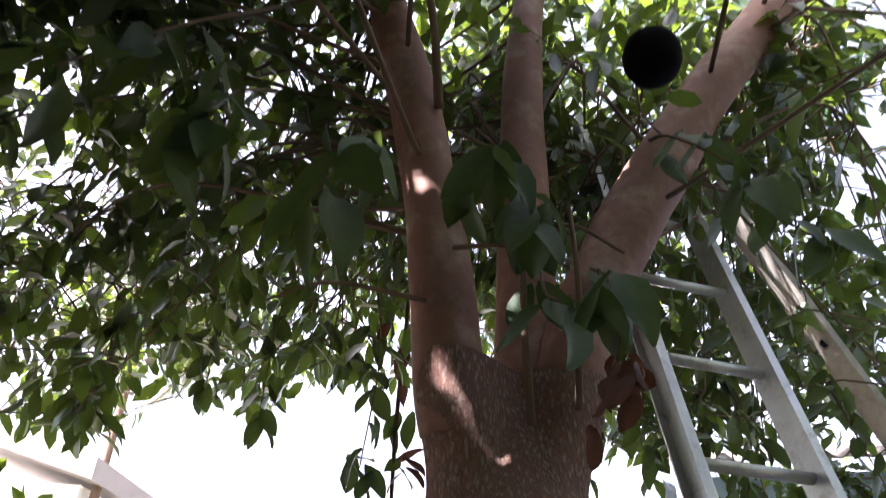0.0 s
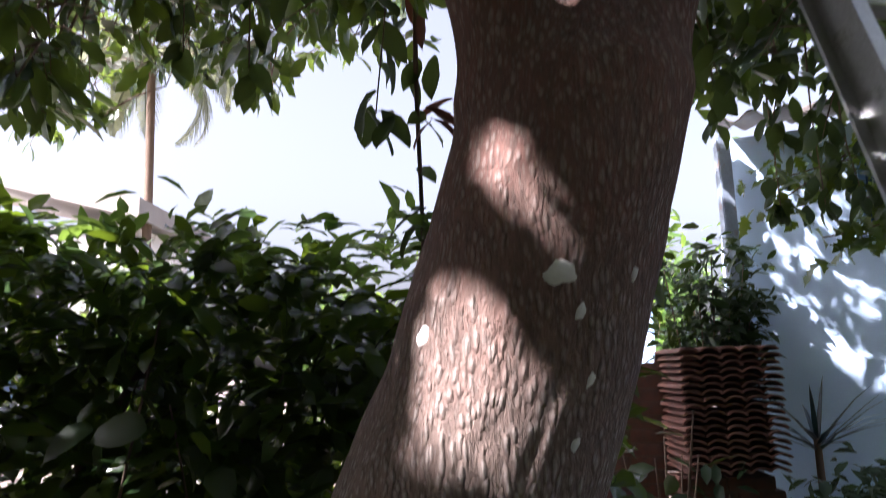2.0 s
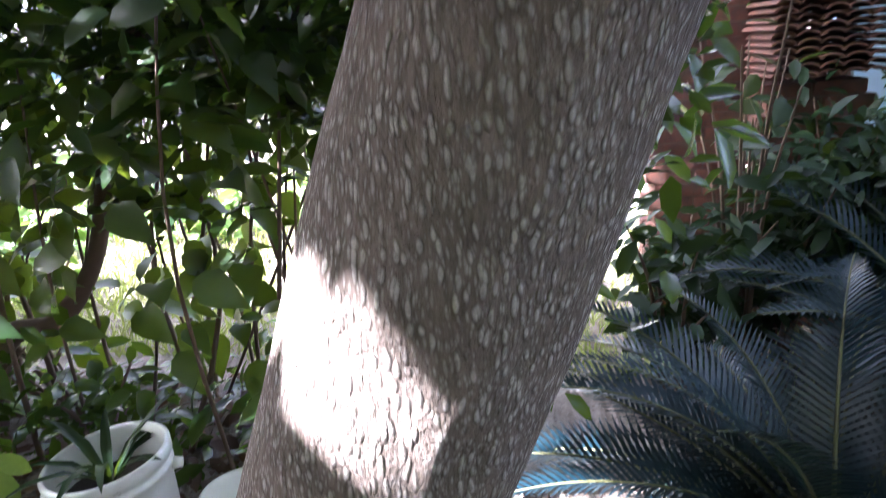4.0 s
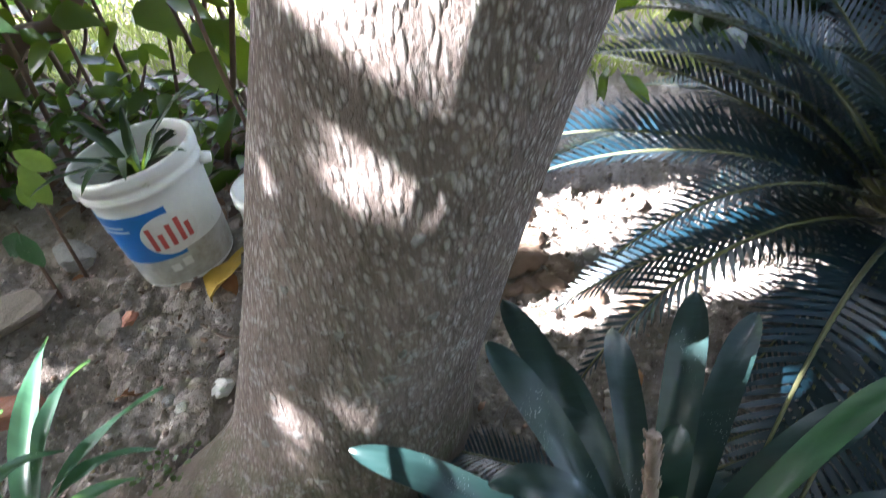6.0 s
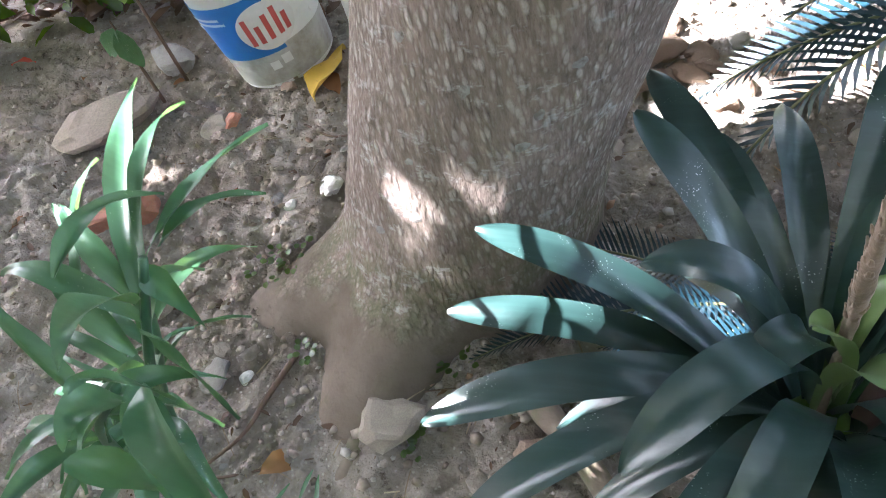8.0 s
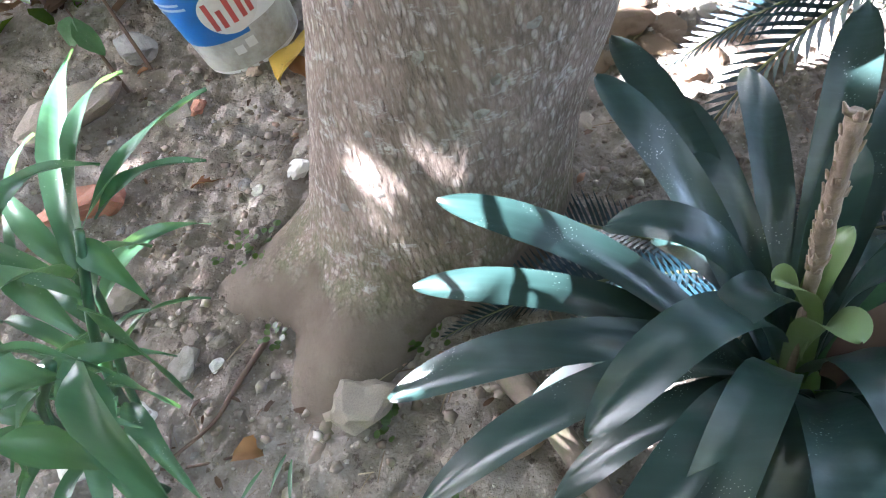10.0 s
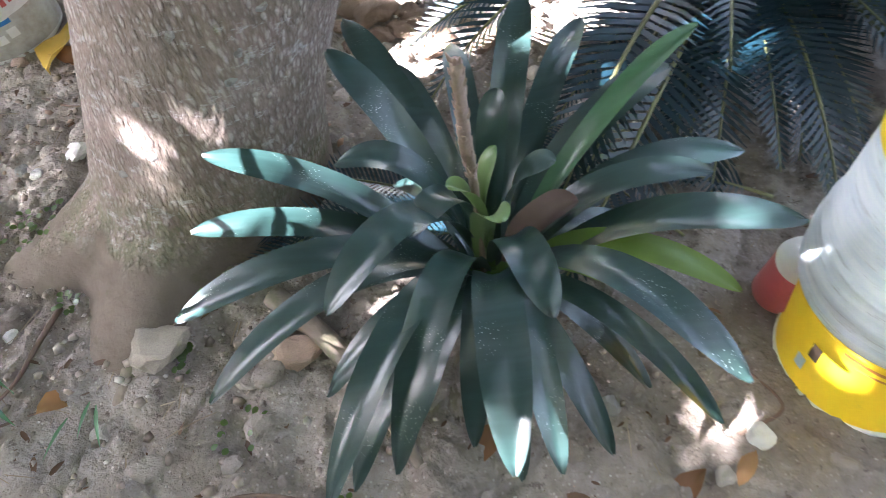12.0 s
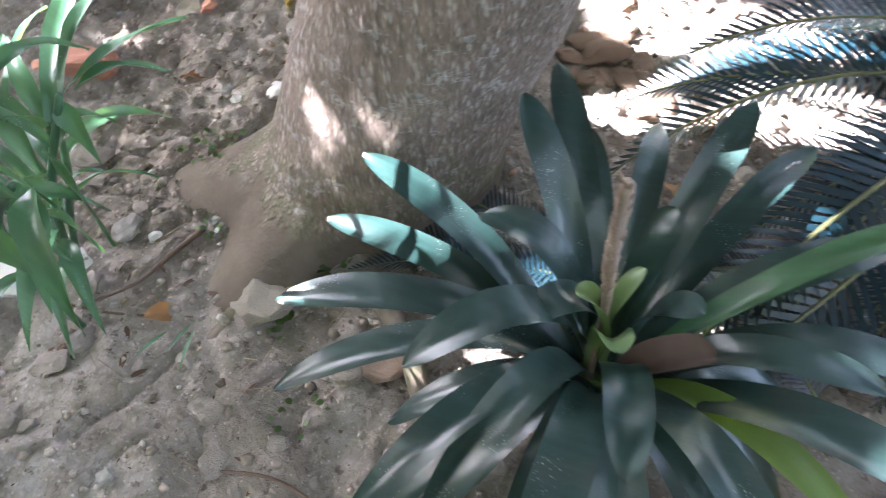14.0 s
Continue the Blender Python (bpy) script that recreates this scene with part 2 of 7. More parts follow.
    a.link(sep.outputs["Z"], calm.inputs["Value"])
    mask = a.mix(1.0, mask, calm.outputs["Result"], "LIGHTEN")
    smooth = a.mix(1.0, mask, a.ramp(height, (0.4, 0.0), (0.85, 0.85)), "LIGHTEN")
    a.bump(a.noise(25, 4), 0.45, 0.012)
    a.bump(a.noise(95, 6, 0.7), 0.5, 0.004)
    a.bump(a.mix(mask, a.noise(1.0, 4, 0.65, a.stretched((230, 230, 120), lean)), (0.5, 0.5, 0.5)), 1.0, 0.006)
    a.bump(a.mix(smooth, streak, (0.5, 0.5, 0.5)), 0.5, 0.006)
    a.bump(a.mix(smooth, a.ramp(cracks, (0.45, 1.0), (0.68, 0.0)), (0.5, 0.5, 0.5)), 0.5, 0.006)
    a.bump(a.mix(smooth, a.ramp(cells, (0.15, 1.0), (0.55, 0.0)), (0.5, 0.5, 0.5)), 0.9, 0.006)
    return a.m


def plain(name, color, rough=0.6, metal=0.0, vary=0.35, scale=8.0, grain=60.0, bump=0.15, spec=0.5, dirt=None, dirt_at=(0.5, 0.7), dirt_scale=None):
    a = Mat(name, rough, metal, spec)
    col = a.mix(a.ramp(a.noise(scale, 5), (0.3, 0.0), (0.75, vary)), color, tuple(c * 0.5 for c in color))
    col = a.mix(a.ramp(a.noise(grain, 3), (0.4, 0.0), (0.8, vary * 0.6)), col, tuple(min(1, c * 1.4) for c in color))
    if dirt:
        col = a.mix(a.ramp(a.noise(dirt_scale or scale * 1.7, 6, 0.65), (dirt_at[0], 0.0), (dirt_at[1], 0.9)), col, dirt)
    a.color(col)
    a.bump(a.noise(grain, 4), bump, 0.004)
    return a.m


BARK = bark_material("trunk_bark", (0.305, 0.240, 0.204), (0.215, 0.103, 0.083), 0.9, 2.0, (0.68, 0.62, 0.57))
BARK_LIMB = plain("limb_bark", (0.225, 0.115, 0.09), 0.75, vary=0.55, scale=6, grain=34, bump=0.5, dirt=(0.36, 0.27, 0.22), dirt_at=(0.52, 0.75), dirt_scale=9)
MORTAR = plain("old_mortar", (0.13, 0.085, 0.065), 0.95, vary=0.5, scale=20, grain=90, bump=0.5)
TWIG = plain("twig_bark", (0.13, 0.085, 0.06), 0.85)
ROOT = plain("root_bark", (0.165, 0.13, 0.10), 0.9, vary=0.6, scale=9, grain=38, bump=0.9, dirt=(0.085, 0.095, 0.045), dirt_at=(0.5, 0.68), dirt_scale=16)
LICHEN = plain("lichen", (0.68, 0.68, 0.64), 0.9, vary=0.3, scale=60, grain=200)
LICHEN_OLD = plain("old_lichen", (0.30, 0.29, 0.27), 0.9, vary=0.5, scale=60, grain=200, dirt=(0.16, 0.14, 0.12), dirt_at=(0.45, 0.6), dirt_scale=90)
LEAF = leaf_material("crown_leaf", (0.014, 0.034, 0.022), (0.028, 0.066, 0.033), (0.30, 0.44, 0.05), 0.17, 0.32)
LEAF_NEAR = leaf_material("large_leaf", (0.010, 0.028, 0.015), (0.026, 0.060, 0.024), (0.22, 0.32, 0.06), 0.14, 0.5, "object", spec=0.3)
LEAF_HEDGE = leaf_material("hedge_leaf", (0.010, 0.028, 0.010), (0.046, 0.098, 0.025), (0.30, 0.46, 0.03), 0.20, 0.25, spec=0.6)
LEAF_BROAD = leaf_material("broad_leaf", (0.008, 0.028, 0.010), (0.034, 0.075, 0.02), (0.40, 0.55, 0.03), 0.15, 0.35, spec=0.45)
LEAF_DRY = leaf_material("dry_leaf", (0.12, 0.055, 0.025), (0.30, 0.17, 0.07), (0.35, 0.16, 0.05), 0.25, 0.75, "object")
LEAF_DEAD = leaf_material("dead_leaf", (0.10, 0.062, 0.05), (0.15, 0.098, 0.08), (0.2, 0.1, 0.06), 0.1, 0.8, "object", noise_scale=40.0)
LEAF_STRAW = leaf_material("dry_straw", (0.14, 0.10, 0.07), (0.42, 0.35, 0.24), (0.3, 0.2, 0.1), 0.1, 0.8)
# dark leaf green; on the bed shrubs it stands in for deep shade
LEAF_SHADE = leaf_material("dark_leaf_with_shade", (0.006, 0.019, 0.008), (0.020, 0.046, 0.015), (0.2, 0.32, 0.03), 0.08, 0.45, spec=0.22)
LEAF_RED = leaf_material("red_petal", (0.45, 0.05, 0.03), (0.55, 0.08, 0.04), (0.5, 0.1, 0.05), 0.2, 0.5, "object")
LEAF_LITTER = leaf_material("litter_leaf", (0.05, 0.028, 0.016), (0.15, 0.085, 0.045), (0.2, 0.1, 0.04), 0.15, 0.8)
LEAF_RUST = leaf_material("withered_leaf", (0.045, 0.018, 0.014), (0.09, 0.032, 0.022), (0.2, 0.06, 0.03), 0.2, 0.7, "object")
LEAF_YELLOW = leaf_material("yellow_leaf", (0.50, 0.32, 0.04), (0.62, 0.46, 0.06), (0.5, 0.35, 0.05), 0.2, 0.6, "object", spots=(0.10, 0.06, 0.02))
LEAF_GRASS = leaf_material("lance_leaf", (0.028, 0.085, 0.045), (0.05, 0.12, 0.06), (0.2, 0.40, 0.10), 0.16, 0.38, "object", specks=(0.6, 0.62, 0.5))
LEAF_ROSETTE = leaf_material("rosette_leaf", (0.012, 0.029, 0.027), (0.022, 0.043, 0.040), (0.14, 0.25, 0.09), 0.03, 0.29, "object", spec=0.5, specks=(0.55, 0.6, 0.55))
LEAF_LIME = leaf_material("lime_leaf", (0.11, 0.18, 0.04), (0.15, 0.23, 0.06), (0.35, 0.5, 0.06), 0.25, 0.4, "object")
LEAF_BRACT = leaf_material("bract", (0.08, 0.14, 0.05), (0.13, 0.19, 0.08), (0.3, 0.4, 0.1), 0.15, 0.4, "object")
LEAF_CYCAD = leaf_material("cycad_leaflet", (0.005, 0.018, 0.027), (0.009, 0.032, 0.050), (0.1, 0.2, 0.07), 0.03, 0.30, "island", spec=0.5)
RACHIS = plain("frond_midrib", (0.13, 0.13, 0.055), 0.6, vary=0.3)
LEAF_PALM = leaf_material("palm_leaflet", (0.05, 0.07, 0.05), (0.12, 0.13, 0.09), (0.3, 0.32, 0.16), 0.3, 0.5)
LEAF_LAWN = leaf_material("lawn_grass", (0.20, 0.24, 0.07), (0.40, 0.40, 0.16), (0.35, 0.42, 0.08), 0.3, 0.6)
# lighter leaf green, with the brightness of sunlight put into the colour
LEAF_SUNNY = leaf_material("sunny_garden_leaf", (0.05, 0.11, 0.025), (0.10, 0.18, 0.05), (0.25, 0.4, 0.06), 0.35, 0.45)
ALU = plain("aluminium", (0.55, 0.56, 0.57), 0.42, 0.85, vary=0.45, scale=14, grain=120, dirt=(0.22, 0.20, 0.18), dirt_at=(0.55, 0.8))
ALU_DULL = plain("dull_aluminium", (0.42, 0.40, 0.37), 0.6, 0.5, vary=0.5, scale=10, dirt=(0.16, 0.13, 0.11), dirt_at=(0.5, 0.8))
# near-black of the discs that stand for shade inside open rung ends
HOLE_DARK = plain("hole_dark", (0.01, 0.01, 0.01), 0.9)
# white wall paint with the blue of open shade mixed into its colour
WALL_PAINT = plain("shade_blue_white_paint", (0.46, 0.62, 0.84), 0.85, vary=0.16, scale=2.2, grain=90, bump=0.3, dirt=(0.5, 0.53, 0.55), dirt_at=(0.6, 0.85))
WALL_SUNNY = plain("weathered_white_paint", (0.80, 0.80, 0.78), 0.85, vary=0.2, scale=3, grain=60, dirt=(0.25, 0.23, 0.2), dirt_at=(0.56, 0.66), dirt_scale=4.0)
POST_PAINT = plain("post_paint", (0.20, 0.25, 0.32), 0.7, vary=0.5, dirt=(0.18, 0.11, 0.07), dirt_at=(0.55, 0.7))
TRIM_BLUE = plain("pale_blue_trim", (0.45, 0.58, 0.75), 0.6)
ROOF = plain("weathered_roof_sheet", (0.10, 0.085, 0.075), 0.85, vary=0.5)
ROOF_PALE = plain("pale_roof_slab", (0.30, 0.28, 0.27), 0.85, vary=0.4, scale=1.5, grain=20)
CLAY = plain("clay_tile", (0.15, 0.06, 0.042), 0.9, vary=0.6, scale=10, dirt=(0.06, 0.045, 0.04), dirt_at=(0.42, 0.7))
# dull dark colour for the added walls, so that they bounce little light
WALL_BLOCKER = plain("dull_blocker_wall", (0.16, 0.15, 0.12), 0.9, vary=0.5, scale=2, dirt=(0.05, 0.07, 0.03), dirt_at=(0.45, 0.7))
WINDOW_DARK = plain("dark_window_glass", (0.03, 0.06, 0.11), 0.12, spec=0.8, vary=0.2)
WINDOW_FRAME = plain("blue_window_frame", (0.10, 0.20, 0.36), 0.5)
PLASTIC_WHITE = plain("white_plastic", (0.74, 0.75, 0.74), 0.42, vary=0.2, scale=14, dirt=(0.30, 0.26, 0.21), dirt_at=(0.62, 0.8))
PLASTIC_GREY = plain("dirty_white_plastic", (0.50, 0.50, 0.48), 0.55, vary=0.35, scale=10, dirt=(0.25, 0.21, 0.17), dirt_at=(0.45, 0.75))
LABEL_BLUE = plain("blue_label", (0.02, 0.16, 0.50), 0.4, vary=0.2, dirt=(0.3, 0.32, 0.34), dirt_at=(0.66, 0.8))
LABEL_RED = plain("red_print", (0.50, 0.09, 0.08), 0.45, vary=0.3, dirt=(0.6, 0.5, 0.48), dirt_at=(0.6, 0.8))
LABEL_WHITE = plain("white_print", (0.72, 0.72, 0.70), 0.45, dirt=(0.4, 0.4, 0.4), dirt_at=(0.6, 0.8))
LABEL_PALE = plain("pale_print", (0.45, 0.55, 0.68), 0.45)
PAINT_YELLOW = plain("yellow_plastic", (0.80, 0.55, 0.01), 0.38, vary=0.15, scale=9, dirt=(0.45, 0.33, 0.08), dirt_at=(0.66, 0.85))
LID_CREAM = plain("pale_yellow_lid", (0.60, 0.50, 0.20), 0.42, vary=0.2, scale=12)
INK = plain("dark_print", (0.06, 0.04, 0.03), 0.5)
RUST_PRINT = plain("rust_print", (0.42, 0.17, 0.05), 0.5)
RED_PLASTIC = plain("faded_red_plastic", (0.42, 0.09, 0.09), 0.45)
POT_SOIL = plain("pot_soil", (0.035, 0.027, 0.02), 0.95, bump=0.6)
FRUIT = plain("dark_fruit_skin", (0.004, 0.003, 0.006), 0.9, vary=0.3, spec=0.06)
SPIKE = plain("dry_flower_spike", (0.25, 0.185, 0.145), 0.9, vary=0.6, scale=40, grain=150, bump=0.5)


def soil_material():
    a = Mat("soil", 0.95, spec=0.2)
    col = a.ramp(a.noise(2.2, 6, 0.6), (0.3, (0.165, 0.138, 0.118)), (0.52, (0.272, 0.242, 0.215)), (0.78, (0.36, 0.332, 0.302)))
    col = a.mix(a.ramp(a.noise(24, 6, 0.7), (0.38, 0.0), (0.7, 0.65)), col, (0.13, 0.095, 0.07))
    grit = a.cells(85)
    col = a.mix(a.ramp(grit, (0.10, 0.55), (0.22, 0.0)), col, (0.42, 0.38, 0.33))
    col = a.mix(a.ramp(a.noise(9, 3), (0.6, 0.0), (0.72, 0.22)), col, (0.24, 0.15, 0.11))
    # unseen ground behind the trodden bed is coloured dark green-brown to cut bounced light
    pos = a.t.nodes.new("ShaderNodeSeparateXYZ")
    a.link(a.coord, pos.inputs[0])
    back = a.node("ShaderNodeMapRange", From_Min=-0.9, From_Max=-2.2)
    a.link(pos.outputs["Y"], back.inputs["Value"])
    litter = a.ramp(a.noise(14, 6, 0.7), (0.35, (0.035, 0.05, 0.018)), (0.65, (0.08, 0.075, 0.035)))
    col = a.mix(a.mix(1.0, back.outputs["Result"], a.ramp(a.noise(3, 4), (0.25, 0.7), (0.5, 1.0)), "MULTIPLY"), col, litter)
    col = a.mix(a.ramp(a.noise(6.5, 5, 0.65), (0.45, 0.0), (0.68, 0.55)), col, (0.155, 0.122, 0.098))
    holes = a.ramp(a.noise(38, 5, 0.75), (0.58, 0.0), (0.66, 0.75))
    col = a.mix(holes, col, (0.075, 0.055, 0.042))
    chips = a.cells(1.0, a.stretched((46, 58, 46), (0.3, 0.2, 0.7)))
    col = a.mix(a.mix(1.0, a.ramp(chips, (0.07, 0.6), (0.15, 0.0)), a.ramp(a.noise(26, 3), (0.52, 0.0), (0.62, 1.0)), "MULTIPLY"), col, (0.52, 0.49, 0.45))
    a.color(col)
    a.bump(a.noise(9, 6, 0.6), 0.7, 0.03)
    a.bump(a.noise(21, 5, 0.65), 0.8, 0.02)
    a.bump(a.noise(55, 6, 0.7), 0.7, 0.008)
    a.bump(grit, 0.35, 0.004)
    return a.m


def stone_material():
    a = Mat("stone", 0.85, spec=0.3)
    col = a.ramp(a.each(), (0.0, (0.26, 0.22, 0.18)), (0.3, (0.36, 0.31, 0.26)), (0.55, (0.22, 0.22, 0.22)), (0.8, (0.37, 0.34, 0.305)), (1.0, (0.33, 0.22, 0.16)))
    col = a.mix(a.ramp(a.noise(22, 6, 0.7), (0.4, 0.0), (0.75, 0.6)), col, (0.15, 0.12, 0.095))
    a.color(col)
    a.bump(a.noise(45, 5), 0.5, 0.006)
    return a.m


def clod_material():
    a = Mat("soil_clods", 0.95, spec=0.2)
    col = a.ramp(a.island(), (0.0, (0.15, 0.12, 0.095)), (0.45, (0.27, 0.225, 0.185)), (0.8, (0.34, 0.295, 0.25)), (0.95, (0.42, 0.385, 0.345)), (1.0, (0.34, 0.20, 0.14)))
    a.color(a.mix(a.ramp(a.noise(70, 4), (0.4, 0.0), (0.7, 0.4)), col, (0.12, 0.09, 0.07)))
    a.bump(a.noise(120, 4), 0.4, 0.003)
    return a.m




def streaked_plastic():
    a = Mat("streaked_white_plastic", 0.45)
    col = a.mix(a.ramp(a.noise(1.0, 5, 0.6, a.stretched((6, 6, 55), (0.12, 0.1, 0))), (0.42, 0.0), (0.66, 0.55)), (0.66, 0.70, 0.74), (0.36, 0.46, 0.57))
    col = a.mix(a.ramp(a.noise(1.0, 5, 0.7, a.stretched((14, 14, 130), (-0.08, 0.15, 0))), (0.56, 0.0), (0.66, 0.6)), col, (0.30, 0.31, 0.33))
    a.color(col)
    a.bump(a.noise(1.0, 3, 0.5, a.stretched((3, 3, 60))), 0.3, 0.004)
    return a.m


PLASTIC_STREAKED = streaked_plastic()
SOIL = soil_material()
STONE = stone_material()
CLOD = clod_material()
CLOD_PALE = plain("pale_clod", (0.25, 0.215, 0.185), 0.95, vary=0.5, scale=2.0, grain=9, bump=0.8, spec=0.2)
CLOD_DARK = plain("brown_clod", (0.20, 0.14, 0.10), 0.95, vary=0.5, scale=25, grain=90, bump=0.8, spec=0.2)
BRICK = plain("broken_brick", (0.36, 0.15, 0.10), 0.9, vary=0.5, scale=20, dirt=(0.28, 0.22, 0.17))


# ---- ground ----
def ground_z(x, y):
    """Height of the bare soil, without its fine lumps."""
    slope = -0.045 - 0.095 * max(-1.3, min(1.1, x))
    mound = 0.05 * math.exp(-((x + 0.2) ** 2 + (y - 0.85) ** 2) / 0.12)
    return slope + mound


def soil_top(x, y):
    crack = abs(noise.noise((x * 8, y * 8, 2.2)))
    clod = max(0.35, min(1.0, 0.7 + 1.1 * (y - 0.72) - 0.25 * x))  # dug over behind, trodden smooth in front
    n = noise.noise((x * 3.1, y * 3.1, 0.3)) * 0.022 + noise.noise((x * 11, y * 11, 4.7)) * 0.022 + clod * (noise.noise((x * 27, y * 27, 9.1)) * 0.02 + abs(noise.noise((x * 44, y * 44, 3.1))) * 0.016 + noise.noise((x * 80, y * 80, 5.1)) * 0.009) - 0.014 * max(0.0, 1 - crack / 0.06)
    near = math.exp(-((x * x + (y - 0.9) ** 2) / 9.0))
    return ground_z(x, y) + n * near


def make_ground():
    def axis(mid, fine, far, n_fine, n_far):
        inner = np.linspace(mid - fine, mid + fine, n_fine)
        grow = fine + (far - fine) * (np.linspace(0, 1, n_far + 1)[1:] ** 3.2)
        return np.concatenate([mid - grow[::-1], inner, mid + grow])

    xs, ys = axis(-0.1, 1.3, 600, 301, 30), axis(0.75, 1.0, 600, 231, 30)
    nx = len(xs)
    verts = [(float(x), float(y), soil_top(x, y)) for y in ys for x in xs]
    faces = [(j * nx + i, j * nx + i + 1, (j + 1) * nx + i + 1, (j + 1) * nx + i) for j in range(len(ys) - 1) for i in range(nx - 1)]
    me = bpy.data.meshes.new("ground")
    me.from_pydata(verts, [], faces)
    return tagged(part("ground", me, SOIL), "pale grey-brown garden soil with crumbs and dust", "ground", kind="structure")


make_ground()


# ---- house behind, its walls and window ----
def make_wall(name, label, x0, x1, y0, y1, z0, z1, material, hole=None):
    if hole:
        hx0, hx1, hz0, hz1 = hole
        bm = bmesh.new()
        for a in ((x0, hx0, z0, z1), (hx1, x1, z0, z1), (hx0, hx1, z0, hz0), (hx0, hx1, hz1, z1)):
            b = box(a[0], a[1], y0, y1, a[2], a[3])
            tmp = bpy.data.meshes.new("tmp")
            b.to_mesh(tmp)
            b.free()
            bm.from_mesh(tmp)
            bpy.data.meshes.remove(tmp)
        bmesh.ops.remove_doubles(bm, verts=bm.verts[:], dist=1e-4)
    else:
        bm = box(x0, x1, y0, y1, z0, z1)
    return tagged(part(name, bm, material, smooth=False), label, "wall", kind="structure")


wall_house = make_wall("wall_south", "white house wall, its paint tinted blue for shade, dappled with sunlight", 1.78, 7.5, 3.6, 3.78, -0.3, 2.66, WALL_PAINT, (2.40, 2.92, 2.09, 2.5))
wall_side = make_wall("wall_side", "white end wall of the house, its paint tinted blue for shade", 1.78, 1.93, 3.782, 8.0, -0.3, 2.66, WALL_PAINT)
make_wall("wall_back", "stained white sunlit wall behind the house corner", 0.75, 1.775, 5.3, 5.45, -0.3, 3.9, WALL_SUNNY)
tagged(part("trim", box(1.60, 1.74, 5.18, 5.297, -0.3, 3.9, 0.01), TRIM_BLUE, smooth=False), "pale blue painted corner strip on the sunlit wall", "trim", kind="structure")
tagged(part("ledge", box(0.8, 1.59, 5.1, 5.297, 2.35, 2.45, 0.01), WALL_SUNNY, smooth=False), "white concrete ledge under the stained wall", "ledge", kind="structure")

window = tagged(thing("window_1", "dark blue-framed house window with a pale sill", "window", (2.66, 3.6, 2.09)), kind="structure")
part("window_frame", box(-0.257, 0.257, 0.03, 0.08, 0.003, 0.04), WINDOW_FRAME, window, smooth=False)
part("window_frame", box(-0.257, 0.257, 0.03, 0.08, 0.37, 0.407), WINDOW_FRAME, window, smooth=False)
for sx in (-0.257, -0.018, 0.221):
    part("window_frame", box(sx, sx + 0.036, 0.032, 0.078, 0.042, 0.368), WINDOW_FRAME, window, smooth=False)
part("pane", box(-0.219, -0.02, 0.05, 0.056, 0.042, 0.368), WINDOW_DARK, window, smooth=False)
part("pane", box(0.02, 0.219, 0.05, 0.056, 0.042, 0.368), WINDOW_DARK, window, smooth=False)
part("window_sill", box(-0.31, 0.31, -0.07, -0.002, -0.05, -0.005, 0.008), WALL_PAINT, window, smooth=False)


def make_roof():
    """Corrugated sheets with a wavy eave over the house wall."""
    chunks = []
    xs = np.arange(1.74, 7.7, 0.022)
    verts, faces = [], []
    for lift in (0.0, 0.008):
        for y, z in ((3.36, 2.60), (5.3, 3.15)):
            verts += [(x, y, z + lift + 0.10 + 0.028 * math.sin(x * 2 * math.pi / 0.17)) for x in xs]
    n = len(xs)
    for i in range(n - 1):
        faces.append((i, i + 1, n + i + 1, n + i))
        faces.append((2 * n + i + 1, 2 * n + i, 3 * n + i, 3 * n + i + 1))
        faces.append((i + 1, i, 2 * n + i, 2 * n + i + 1))
    chunks.append((verts, faces))
    return tagged(part("roof", mesh_of("roof", chunks), ROOF, smooth=False), "weathered corrugated roof sheets with a wavy eave", "roof", kind="structure")


roof = make_roof()
tagged(part("post", box(1.685, 1.755, 3.47, 3.54, -0.2, 2.64, 0.006), POST_PAINT, smooth=False), "blue-grey painted post under the eave at the house corner", "post", kind="structure")
# the house stands askew to the bed
askew = Matrix.Translation((1.78, 3.6, 0)) @ pose(0, 0, 0, 0, 0, -20) @ Matrix.Translation((-1.78, -3.6, 0))
for ob in (wall_house, wall_side, roof):
    ob.matrix_world = askew
window.matrix_world = askew @ pose(2.66, 3.6, 2.09)
# two walls out of view, added to keep low sky light out
make_wall("wall_garden", "unseen wall added behind the plot to block low sky light", -6.5, 7.5, -3.75, -3.6, -0.4, 2.4, WALL_BLOCKER)
make_wall("wall_west", "unseen wall added beside the plot to block low sky light", -6.65, -6.5, -3.75, 1.0, -0.4, 2.4, WALL_BLOCKER)


# ---- tree ----
TRUNK_AXIS = [  # height, x, y, radius
    (-0.15, -0.27, 0.87, 0.235), (-0.02, -0.225, 0.87, 0.222), (0.10, -0.185, 0.87, 0.203), (0.25, -0.13, 0.872, 0.192), (0.40, -0.073, 0.873, 0.188),
    (0.55, -0.017, 0.872, 0.188), (0.70, 0.041, 0.862, 0.189), (0.85, 0.098, 0.853, 0.190), (1.00, 0.154, 0.848, 0.190), (1.15, 0.211, 0.835, 0.188),
    (1.30, 0.27, 0.818, 0.185), (1.45, 0.33, 0.80, 0.174), (1.60, 0.375, 0.777, 0.164), (1.75, 0.416, 0.752, 0.155), (1.90, 0.447, 0.755, 0.163),
]


def trunk_at(z):
    t = np.array(TRUNK_AXIS)
    return np.array([np.interp(z, t[:, 0], t[:, k]) for k in (1, 2, 3)])


